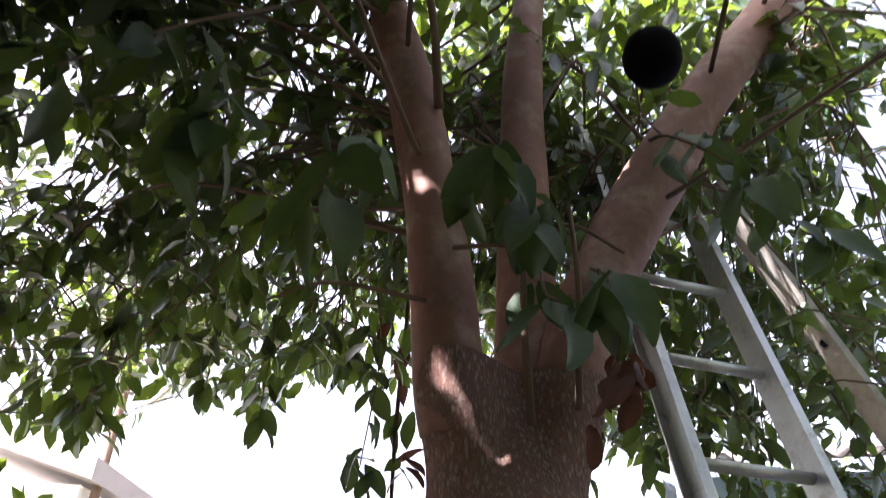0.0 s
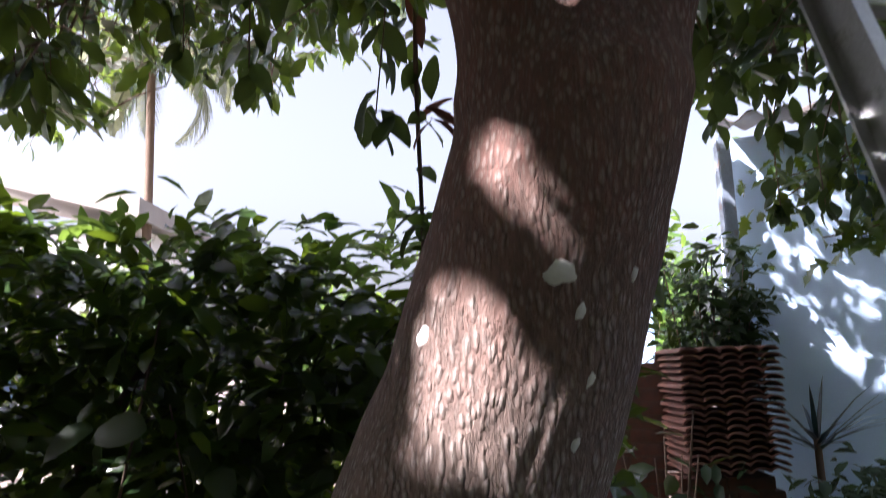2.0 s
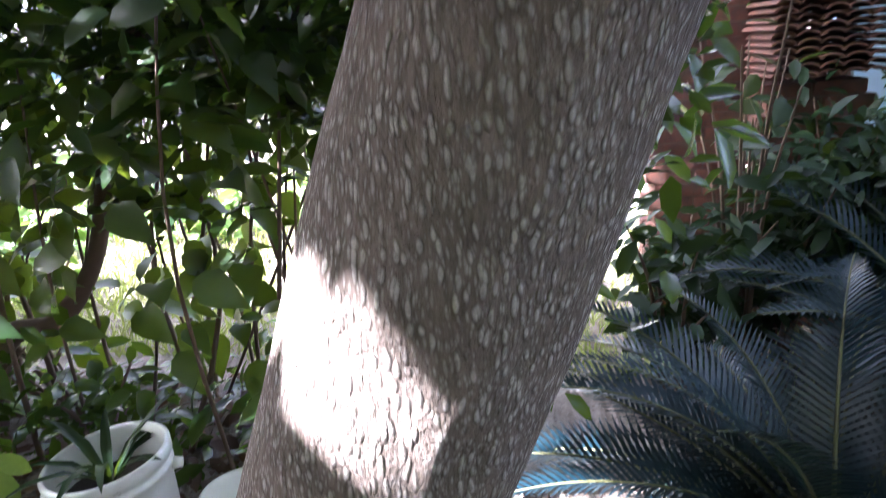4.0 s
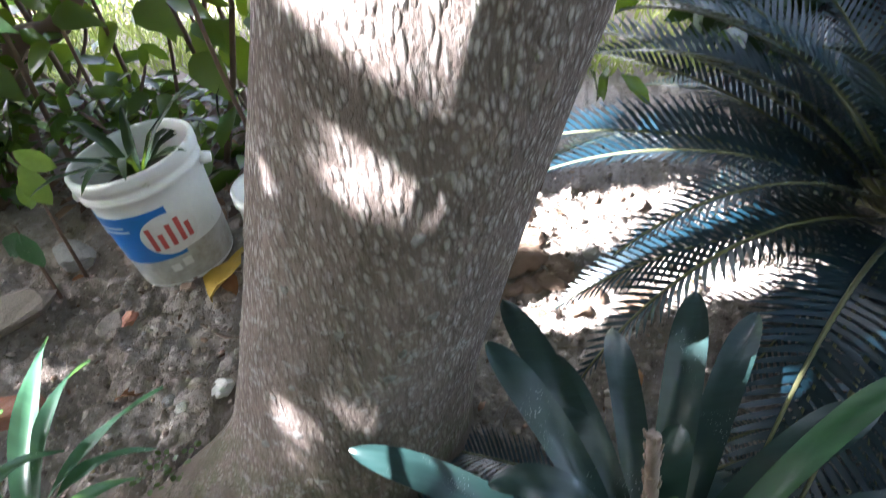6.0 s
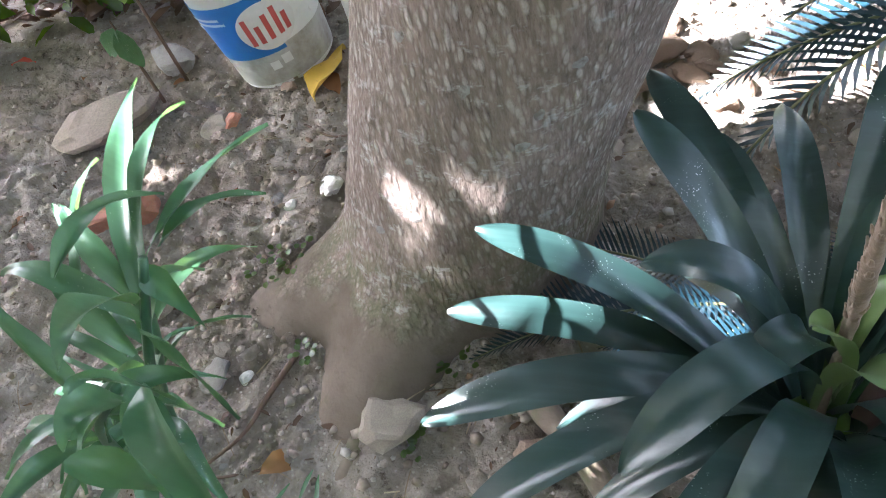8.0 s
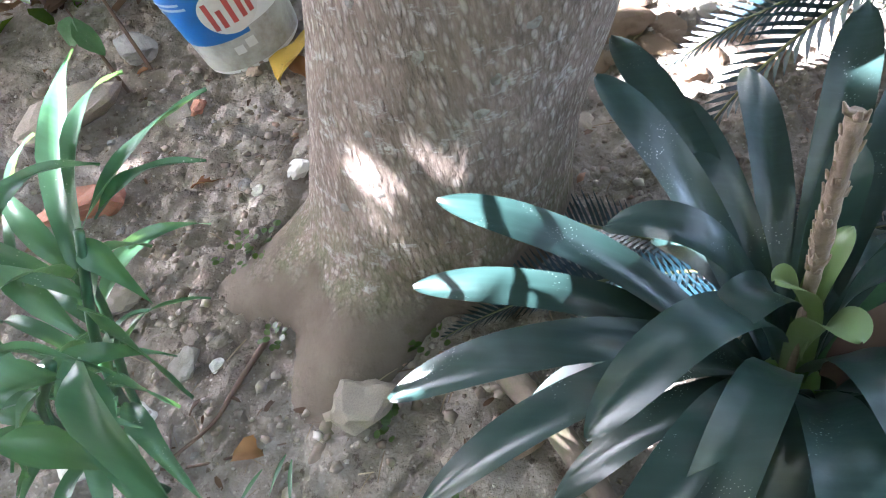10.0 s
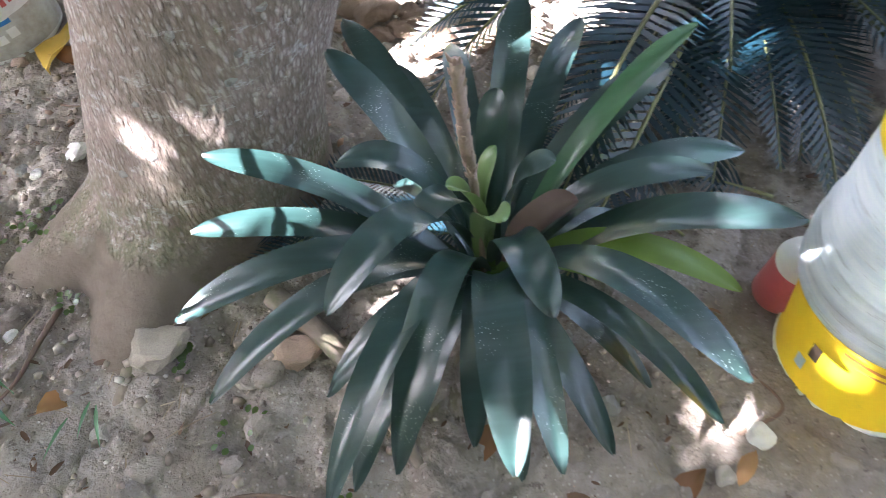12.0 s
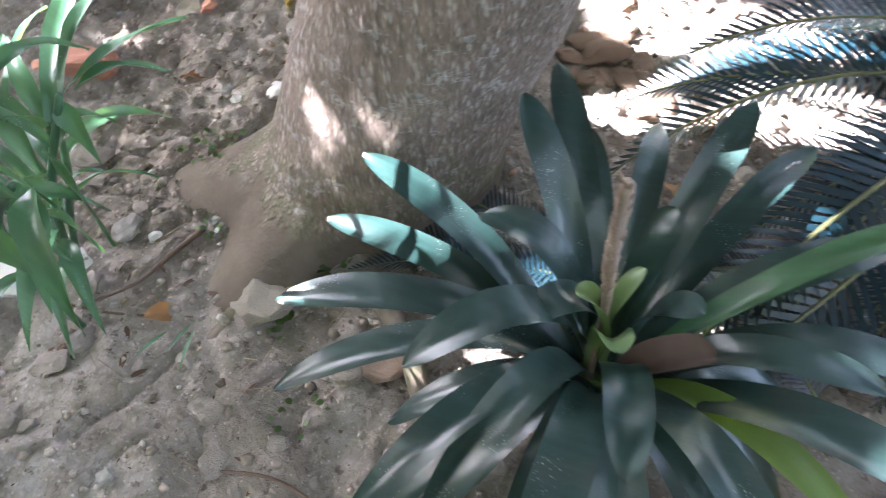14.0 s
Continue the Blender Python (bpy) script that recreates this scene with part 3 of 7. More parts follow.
def trunk_radius(z, a):
    """Radius of the trunk at a height and angle, with its buttresses and swellings."""
    r = trunk_at(z)[2]
    low = max(0.0, 1 - (z + 0.12) / 0.34)
    r += low**2 * (0.02 * max(0, math.cos(a - radians(212))) ** 3 + 0.02 * max(0, math.cos(a - radians(262))) ** 6 + 0.03 * max(0, math.cos(3 * a)))
    flare = max(0.0, 1 - (z + 0.02) / 0.14) ** 1.15
    r += flare * (0.235 * max(0, math.cos(a - radians(210))) ** 19 + 0.165 * max(0, math.cos(a - radians(257))) ** 22)
    r *= 1 + 0.018 * math.sin(2 * a + 3.1 * z) + 0.012 * math.sin(3 * a - 5 * z + 1)
    r += 0.006 * noise.noise((math.cos(a) * 2.2, math.sin(a) * 2.2, z * 7)) + 0.0025 * noise.noise((math.cos(a) * 9, math.sin(a) * 9, z * 16))
    return r


def on_trunk(z, a, out=0.0):
    x, y, _ = trunk_at(z)
    r = trunk_radius(z, a) + out
    return Vector((x + r * math.cos(a), y + r * math.sin(a), z))


BOUGHS = {
    "left": ([(0.375, 0.745, 1.55), (0.335, 0.71, 1.85), (0.30, 0.68, 2.09), (0.255, 0.68, 2.45), (0.18, 0.69, 2.83), (0.07, 0.70, 3.26), (-0.08, 0.72, 3.85), (-0.2, 0.7, 4.5)], [0.10, 0.092, 0.082, 0.068, 0.066, 0.055, 0.045, 0.03]),
    "middle": ([(0.44, 0.78, 1.6), (0.475, 0.815, 1.9), (0.485, 0.84, 2.22), (0.497, 0.85, 2.56), (0.495, 0.87, 2.86), (0.52, 0.9, 3.4), (0.6, 0.98, 4.1), (0.62, 1.05, 4.8)], [0.10, 0.095, 0.082, 0.072, 0.064, 0.055, 0.045, 0.03]),
    "right": ([(0.44, 0.76, 1.6), (0.535, 0.765, 1.95), (0.602, 0.785, 2.22), (0.69, 0.80, 2.43), (0.83, 0.80, 2.69), (1.03, 0.80, 3.03), (1.36, 0.81, 3.52), (1.75, 0.85, 4.2)], [0.11, 0.098, 0.09, 0.083, 0.082, 0.078, 0.07, 0.05]),
}


def bough_at(key, z):
    """Centre and radius of a limb where it passes a height."""
    pts, radii = BOUGHS[key]
    path = spline(np.column_stack([np.array(pts), radii]), 60)
    return np.array([np.interp(z, path[:, 2], path[:, k]) for k in (0, 1, 3)])


def make_trunk(parent):
    seg, zs = 132, np.concatenate([np.linspace(-0.15, 0.19, 44), np.linspace(0.20, 2.10, 112)])
    verts, faces = [], []
    for z in zs:
        x, y, _ = trunk_at(z)
        rounds = []
        if z > 1.6:
            for key in BOUGHS:
                rounds.append(bough_at(key, z))
            heart = np.mean([r[:2] for r in rounds], axis=0)
            k = min(1.0, (z - 1.6) / 0.42)
            k = k * k * (3 - 2 * k)
            x, y = (1 - k) * x + k * heart[0], (1 - k) * y + k * heart[1]
        ebb = 1.0 if z < 1.8 else max(0.05, 1 - (z - 1.8) / 0.34)
        for s in range(seg):
            a = 2 * math.pi * s / seg
            r = trunk_radius(min(z, 1.9), a) * ebb
            if rounds:
                d = np.array([math.cos(a), math.sin(a)])
                fits = [r]
                for cx, cy, cr in rounds:
                    o = np.array([cx - x, cy - y])
                    along = o @ d
                    side = abs(o[0] * d[1] - o[1] * d[0])
                    if side < cr and along > -cr:
                        fits.append(along + math.sqrt(cr * cr - side * side))
                    else:
                        fits.append(max(0.0, along) * math.exp(-((side - cr) / 0.05)) if along > 0 else 0.0)
                sharp = 60.0
                merged = math.log(sum(math.exp(sharp * f) for f in fits)) / sharp - 0.012
                r = max((1 - k) * r + k * merged, 0.02)
                r += 0.004 * noise.noise((math.cos(a) * 3, math.sin(a) * 3, z * 8))
            verts.append((x + r * math.cos(a), y + r * math.sin(a), z))
    for k in range(len(zs) - 1):
        for s in range(seg):
            t = (s + 1) % seg
            faces.append((k * seg + s, k * seg + t, (k + 1) * seg + t, (k + 1) * seg + s))
    # the dark hollow between the limbs
    verts.append((x, y, 1.98))
    top = (len(zs) - 1) * seg
    faces += [(top + s, top + (s + 1) % seg, len(verts) - 1) for s in range(seg)]
    return part("trunk", mesh_of("trunk", [(verts, faces)]), BARK, parent, "leaning grey-brown trunk flecked with pale lichen, redder above")


tree = thing("tree", "leaning fruit tree with reddish limbs and dense dark leaves", "tree", (0, 0, 0))
trunk = make_trunk(tree)
for key, (pts, radii) in BOUGHS.items():
    path = spline(np.column_stack([np.array(pts), radii]), 60)[12:]
    path[:14, 3] *= np.linspace(0.8, 1.0, 14)
    part("limb", mesh_of("limb", [tube_data(path[:, :3], path[:, 3], 28, 0.035, len(key))]), BARK_LIMB, tree, "smooth reddish-brown limb")
# thin roots that surface in the soil by the trunk
for pts, radii in (
    ([(-0.29, 0.56, -0.02), (-0.283, 0.51, -0.012), (-0.29, 0.46, -0.016), (-0.305, 0.41, -0.04)], [0.02, 0.02, 0.016, 0.008]),
    ([(-0.07, 0.62, -0.01), (0.02, 0.53, 0.0), (0.10, 0.43, -0.02), (0.16, 0.33, -0.05)], [0.02, 0.017, 0.014, 0.008]),
):
    path = spline(np.column_stack([np.array(pts), radii]), 44)
    part("root", mesh_of("root", [tube_data(path[:, :3], path[:, 3], 28, 0.055, 3)]), ROOT, tree, "smooth reddish-brown root half sunk in the soil")


def lichen(z, degrees, size, tall, seed):
    """A thin scalloped crust that follows the bark."""
    rng = np.random.RandomState(seed)
    bm = bmesh.new()
    n = 22
    a0 = radians(degrees)
    r = trunk_at(z)[2]
    rim, mid = [], []
    ph = rng.rand(4) * 6.28
    for s in range(n):
        t = 2 * math.pi * s / n
        k = 1 + 0.09 * math.sin(3 * t + ph[0]) + 0.08 * math.sin(5 * t + ph[1]) + 0.14 * rng.rand() - 0.07
        dx, dz = size * k * math.cos(t), tall * k * math.sin(t)
        zz = z + dz
        rim.append(bm.verts.new(on_trunk(zz, a0 + dx / r, -0.0006)))
        mid.append(bm.verts.new(on_trunk(z + dz * 0.86, a0 + dx * 0.86 / r, 0.0012)))
    c = bm.verts.new(on_trunk(z, a0, 0.0013))
    for s in range(n):
        t = (s + 1) % n
        bm.faces.new((rim[s], rim[t], mid[t], mid[s]))
        bm.faces.new((mid[s], mid[t], c))
    part("lichen_patch", bm, LICHEN if z > 0.9 else LICHEN_OLD, tree, "round white lichen crust")


for row in ((1.547, -85, 0.019, 0.014, 1), (1.505, -73, 0.007, 0.010, 2), (1.486, -136, 0.011, 0.013, 3), (1.549, -50, 0.006, 0.009, 4), (1.43, -62, 0.005, 0.009, 5),
            (1.36, -60, 0.006, 0.008, 6), (1.29, -116, 0.008, 0.007, 7), (1.29, -68, 0.010, 0.014, 8), (0.448, -94, 0.007, 0.008, 9), (0.408, -68, 0.006, 0.007, 10),
            (0.371, -71, 0.009, 0.006, 11), (0.58, -73, 0.008, 0.009, 12), (0.46, -60, 0.008, 0.006, 13), (0.35, -110, 0.006, 0.005, 14), (0.50, -120, 0.007, 0.006, 15), (0.26, -104, 0.009, 0.006, 16), (0.22, -120, 0.008, 0.007, 17)):
    lichen(*row)


# ---- aluminium ladder that leans into the tree ----
def bar(p0, p1, wide, deep, wide_way, bevel=0.004, hollow=False):
    """A straight rail between two points; an open channel if hollow."""
    p0, p1 = Vector(p0), Vector(p1)
    z = (p1 - p0).normalized()
    x = (Vector(wide_way) - z * z.dot(Vector(wide_way))).normalized()
    y = z.cross(x)
    h = (p1 - p0).length
    t = 0.005
    bm = bmesh.new()
    if hollow:
        w, d = wide / 2, deep
        outline = [(-w, 0), (w, 0), (w, d), (w - t, d), (w - t, t), (-w + t, t), (-w + t, d), (-w, d)]
    else:
        outline = [(-wide / 2, 0), (wide / 2, 0), (wide / 2, deep), (-wide / 2, deep)]
    lo = [bm.verts.new(p0 + x * a + y * b) for a, b in outline]
    hi = [bm.verts.new(p0 + x * a + y * b + z * h) for a, b in outline]
    n = len(outline)
    for i in range(n):
        bm.faces.new((lo[i], lo[(i + 1) % n], hi[(i + 1) % n], hi[i]))
    bm.faces.new(lo[::-1])
    bm.faces.new(hi)
    bmesh.ops.recalc_face_normals(bm, faces=bm.faces[:])
    if bevel and not hollow:
        bmesh.ops.bevel(bm, geom=bm.edges[:], offset=bevel, segments=2, affect="EDGES")
    return bm


def make_ladder():
    ladder = thing("ladder", "scratched aluminium ladder standing against the tree", "ladder")
    slope = Vector((-0.055, 0.315, 1.0))
    a0, across = Vector((0.834, 0.748, 1.80)), Vector((0.29, 0.075, 0.0))

    def on(rail, z):
        return a0 + rail * across + slope * (z - a0.z)

    foot = -0.12
    normal = slope.cross(across).normalized()
    part("rail", bar(on(0, foot), on(0, 3.3), 0.075, 0.026, normal, hollow=True), ALU, ladder, smooth=False)
    part("rail", bar(on(1, 3.3), on(1, foot), 0.075, 0.026, normal, hollow=True), ALU, ladder, smooth=False)
    z = 1.672 - 0.276 * 6
    while z < 3.25:
        p, q = on(0.02, z), on(0.98, z)
        part("rung", mesh_of("rung", [tube_data([p, p.lerp(q, 0.5), q], 0.0145, 14)]), ALU, ladder)
        c = on(0, z) - across.normalized() * 0.0005
        ring = mesh_of("rung_socket", [tube_data([c - across.normalized() * 0.004, c + across.normalized() * 0.006], 0.0125, 16)])
        part("rung_socket", ring, HOLE_DARK, ladder, "black disc painted for the shade in an open rung end", smooth=False)
        z += 0.276
    # the second section stands folded away from the first
    c1, c0 = Vector((1.13, 1.09, 2.92)), Vector((2.95, 1.64, -0.14))
    leg = (c1 - c0).normalized()
    part("rear_rail", bar(c0, c1, 0.07, 0.026, (0.2, -1, 0.1), hollow=True), ALU_DULL, ladder, "dull grey rail of the folded section", smooth=False)
    off = Vector((0.22, 0.28, 0.0))
    part("rear_rail", bar(c0 + off, c1 + off * 0.9, 0.07, 0.026, (0.2, -1, 0.1), hollow=True), ALU_DULL, ladder, "dull grey rail of the folded section", smooth=False)
    for k in range(10):
        p = c1.lerp(c0, 0.07 + 0.09 * k)
        part("rear_rung", mesh_of("rear_rung", [tube_data([p, p + off * 0.5, p + off * 0.96], 0.0145, 12)]), ALU_DULL, ladder)
        d = Vector((-0.15, -0.98, 0.05)).normalized()
        part("rung_socket", mesh_of("rung_socket", [tube_data([p - d * 0.002, p + d * 0.004], 0.0125, 14)]), HOLE_DARK, ladder, "black disc painted for the shade in an open rung end", smooth=False)
    return ladder


make_ladder()


# ---- buckets ----
def wrap_panel(r_low, r_high, height, a0, a1, z0, z1, out, n=18, m=6, outline=None):
    """A thin panel on a tapered bucket wall between angles (degrees) and heights; outline(u, v) may cut its corners."""
    bm = bmesh.new()
    grid = []
    for j in range(m + 1):
        row = []
        for i in range(n + 1):
            u, v = i / n, j / m
            if outline:
                u, v = outline(u, v)
            z = z0 + (z1 - z0) * v
            r = r_low + (r_high - r_low) * z / height + out
            a = radians(a0 + (a1 - a0) * u)
            row.append(bm.verts.new((r * math.cos(a), r * math.sin(a), z)))
        grid.append(row)
    for j in range(m):
        for i in range(n):
            bm.faces.new((grid[j][i], grid[j][i + 1], grid[j + 1][i + 1], grid[j + 1][i]))
    return bm


def disc_uv(u, v):
    a, b = 2 * u - 1, 2 * v - 1
    return 0.5 + 0.5 * a * math.sqrt(max(0, 1 - b * b / 2)), 0.5 + 0.5 * b * math.sqrt(max(0, 1 - a * a / 2))


def make_label_bucket():
    x, y = -0.745, 1.385
    b = thing("bucket", "white plastic bucket with a scuffed blue label, holding a plant", "bucket", (x, y, ground_z(x, y) + 0.012))
    b.rotation_euler = (radians(2), radians(-4), 0)
    lo, hi, h = 0.113, 0.137, 0.315
    body = [(0.0, 0.004), (lo - 0.006, 0.0), (lo, 0.006), (lo + 0.0005, 0.012), (lo + (hi - lo) * 0.72, h * 0.72), (lo + (hi - lo) * 0.80, h * 0.80), (hi + 0.004, h * 0.815), (hi + 0.004, h * 0.85),
            (hi, h * 0.855), (hi + 0.001, h * 0.90), (hi + 0.007, h * 0.905), (hi + 0.008, h * 0.985), (hi + 0.004, h), (hi - 0.002, h), (hi - 0.005, h * 0.98), (lo + (hi - lo) * 0.6, h * 0.6)]
    part("body", lathe(body, 56), PLASTIC_WHITE, b)
    part("lower_wall", wrap_panel(lo, hi, h, 0, 360, 0.014, 0.10, 0.0012, 56, 4), PLASTIC_GREY, b, "mud-greyed lower wall")
    part("soil", lathe([(0.128, 0.225), (0.09, 0.235), (0.04, 0.242), (0.001, 0.243)], 30), POT_SOIL, b, "dark potting soil")
    label = part("label", wrap_panel(lo, hi, h, 205, 312, 0.088, 0.222, 0.0022, 26, 6), LABEL_BLUE, b, "blue label with red and white print")
    part("roundel", wrap_panel(lo, hi, h, 276, 334, 0.098, 0.205, 0.0036, 20, 14, disc_uv), LABEL_WHITE, label, "worn white disc on the label")
    for a, z0, z1 in ((284, 0.118, 0.182), (293, 0.118, 0.160), (303, 0.12, 0.178), (313, 0.122, 0.186), (321, 0.124, 0.164)):
        part("print", wrap_panel(lo, hi, h, a, a + 5.0, z0, z1, 0.005, 3, 6), LABEL_RED, label, "faded red bar of print")
    for a0, a1, z0, z1 in ((226, 266, 0.192, 0.198), (232, 270, 0.180, 0.186), (224, 236, 0.168, 0.178)):
        part("print", wrap_panel(lo, hi, h, a0, a1, z0, z1, 0.004, 8, 2), LABEL_PALE, label, "thin pale bar of print")
    for a0, a1, z0, z1 in ((288, 298, 0.05, 0.07), (302, 312, 0.056, 0.078)):
        part("print", wrap_panel(lo, hi, h, a0, a1, z0, z1, 0.004, 5, 3), LABEL_WHITE, b, "worn white patch of print")
    for a in (200, 20):
        t = radians(a)
        part("handle_lug", mesh_of("handle_lug", [tube_data([((hi - 0.002) * math.cos(t), (hi - 0.002) * math.sin(t), h * 0.79), ((hi + 0.022) * math.cos(t), (hi + 0.022) * math.sin(t), h * 0.775)], [0.016, 0.012], 14)]), PLASTIC_WHITE, b)
    return b


make_label_bucket()


def make_pot_plant():
    x, y = -0.745, 1.385
    p = thing("potted_plant", "dark green strap-leaved plant growing in the white bucket", "plant", (x, y, ground_z(x, y) + 0.25))
    rng = np.random.RandomState(5)
    prof = [(0, 0.35), (0.15, 0.7), (0.45, 1.0), (0.75, 0.75), (0.92, 0.4), (1, 0.03)]
    for i in range(17):
        a = i * 2.4 + rng.rand() * 0.5
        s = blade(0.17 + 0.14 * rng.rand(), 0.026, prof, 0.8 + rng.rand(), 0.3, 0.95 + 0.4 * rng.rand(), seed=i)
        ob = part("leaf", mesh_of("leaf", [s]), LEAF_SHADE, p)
        ob.rotation_euler = (0, 0, a)
        ob.location = (-0.035 + 0.01 * math.cos(a), 0.01 * math.sin(a), -0.012)


make_pot_plant()


def make_white_pot():
    x, y = -0.43, 1.34
    b = thing("bucket", "plain white plastic bucket half hidden behind the trunk", "bucket", (x, y, ground_z(x, y) + 0.005))
    b.rotation_euler = (radians(-3), radians(3), 0)
    part("body", lathe([(0.0, 0.004), (0.088, 0.0), (0.092, 0.008), (0.108, 0.235), (0.115, 0.237), (0.116, 0.258), (0.110, 0.262), (0.105, 0.255), (0.09, 0.03), (0.0, 0.02)], 44), PLASTIC_WHITE, b)


make_white_pot()


def make_paint_buckets():
    x, y = 0.856, 0.480
    g = ground_z(x, y) + 0.008
    low = thing("bucket", "yellow plastic paint bucket with worn dark print, standing on the soil", "bucket", (x, y, g))
    part("body", lathe([(0.0, 0.006), (0.126, 0.0), (0.131, 0.003), (0.132, 0.012), (0.129, 0.016), (0.138, 0.172), (0.136, 0.176), (0.12, 0.176), (0.12, 0.06), (0.0, 0.05)], 60), PAINT_YELLOW, low)
    part("base_rim", lathe([(0.1285, -0.001), (0.1345, 0.001), (0.135, 0.009), (0.1315, 0.0125)], 60), PLASTIC_WHITE, low, "white rim along the base")
    lo, hi, h = 0.129, 0.142, 0.27
    for a0, a1, z0, z1, m, lab in ((196, 203, 0.10, 0.135, INK, "dark square of print"), (190, 197, 0.055, 0.085, LABEL_PALE, "pale blue square of print"), (255, 300, 0.052, 0.06, INK, "thin dark line of print"),
                                   (255, 300, 0.070, 0.074, INK, "thin dark line of print"), (255, 300, 0.084, 0.088, INK, "thin dark line of print"), (258, 296, 0.098, 0.102, INK, "thin dark line of print"),
                                   (212, 244, 0.165, 0.172, RUST_PRINT, "rust-coloured bar of print"), (220, 252, 0.152, 0.157, RUST_PRINT, "rust-coloured bar of print")):
        part("print", wrap_panel(lo, hi, h, a0, a1, z0, z1, 0.0025, 10, 2), m, low, lab)
    top = thing("bucket", "white ridged plastic bucket with a yellow lid, on another bucket", "bucket", (x + 0.006, y + 0.012, g + 0.17))
    prof = [(0.128, 0.0), (0.150, 0.012), (0.153, 0.03), (0.151, 0.038), (0.151, 0.055), (0.154, 0.062), (0.154, 0.078), (0.150, 0.082), (0.148, 0.100), (0.150, 0.104), (0.150, 0.112), (0.145, 0.116),
            (0.134, 0.262), (0.133, 0.275), (0.129, 0.280), (0.122, 0.281)]
    part("body", lathe(prof, 64), PLASTIC_STREAKED, top, "white wall streaked with grey-blue grime")
    lid = part("lid", lathe([(0.1345, 0.262), (0.1365, 0.266), (0.1365, 0.284), (0.133, 0.289), (0.124, 0.2895), (0.121, 0.286)], 64), PAINT_YELLOW, top, "bright yellow lid rim")
    part("lid_panel", lathe([(0.1215, 0.2862), (0.118, 0.2835), (0.06, 0.2845), (0.0005, 0.285)], 64), LID_CREAM, lid, "pale yellow lid panel")
    pts = [(0.152 * math.cos(radians(a)), 0.152 * math.sin(radians(a)), 0.20 - 0.15 * math.sin(radians((a - 205) * 180 / 130))) for a in range(206, 336, 6)]
    part("handle", mesh_of("handle", [tube_data(pts, 0.0038, 8)]), PAINT_YELLOW, top, "drooping yellow handle")
    can = thing("can", "faded red and white can lying behind the yellow bucket", "can", (0.765, 0.60, ground_z(0.73, 0.56) + 0.05))
    can.rotation_euler = (radians(8), radians(4), 0)
    part("body", lathe([(0.0, -0.05), (0.04, -0.05), (0.042, -0.045), (0.042, 0.05), (0.04, 0.055), (0.0, 0.055)], 26), RED_PLASTIC, can)
    part("cap", lathe([(0.041, 0.052), (0.043, 0.06), (0.038, 0.075), (0.0, 0.078)], 26), PLASTIC_WHITE, can)


make_paint_buckets()

# ---- rosette plant ----
ROSETTE = Vector((0.285, 0.575, ground_z(0.285, 0.575)))


def strap_leaf(base, tip, sag, width, seed, fold=0.16, notch=0.0):
    """A strap leaf from its base to its tip, bowed upwards by sag, its blade kept level across."""
    base, tip = Vector(base), Vector(tip)
    rng = np.random.RandomState(seed)
    n, cols = 21, 3
    flat = Vector((tip.x - base.x, tip.y - base.y, 0))
    flat.normalize()
    side = Vector((-flat.y, flat.x, 0))
    verts, faces = [], []
    pts = []
    for i in range(n):
        u = 1 - (1 - i / (n - 1)) ** 1.6
        pts.append(base.lerp(tip, u) + Vector((0, 0, 1)) * sag * 4 * u * (1 - u) ** 1.0 + flat * (-0.25 * sag * math.sin(math.pi * u)))
    twist = rng.uniform(-0.2, 0.2)
    for i, p in enumerate(pts):
        u = 1 - (1 - i / (n - 1)) ** 1.6
        t = (pts[min(i + 1, n - 1)] - pts[max(i - 1, 0)]).normalized()
        s = (side - t * side.dot(t)).normalized()
        up = t.cross(s) * -1 if t.cross(s).z < 0 else t.cross(s)
        s, up = s * math.cos(twist * u) + up * math.sin(twist * u), up * math.cos(twist * u) - s * math.sin(twist * u)
        w = width * 0.72 * (0.50 + 0.60 * math.sin(0.5 * math.pi * min(1, u / 0.62))) * (1 if u < 0.72 else max(0.02, 1 - ((u - 0.72) / 0.2805) ** 2.2) ** 0.6)
        f = fold * (1.8 - 1.3 * u)
        for c in range(-cols, cols + 1):
            k = c / cols
            verts.append(p + s * (k * w / 2) + up * (abs(k) ** 1.6 * w / 2 * f + 0.002 * math.sin(9 * u + k * 3 + seed)))
    per = 2 * cols + 1
    for i in range(n - 1):
        for c in range(per - 1):
            a = i * per + c
            faces.append((a, a + 1, a + per + 1, a + per))
    return verts, faces


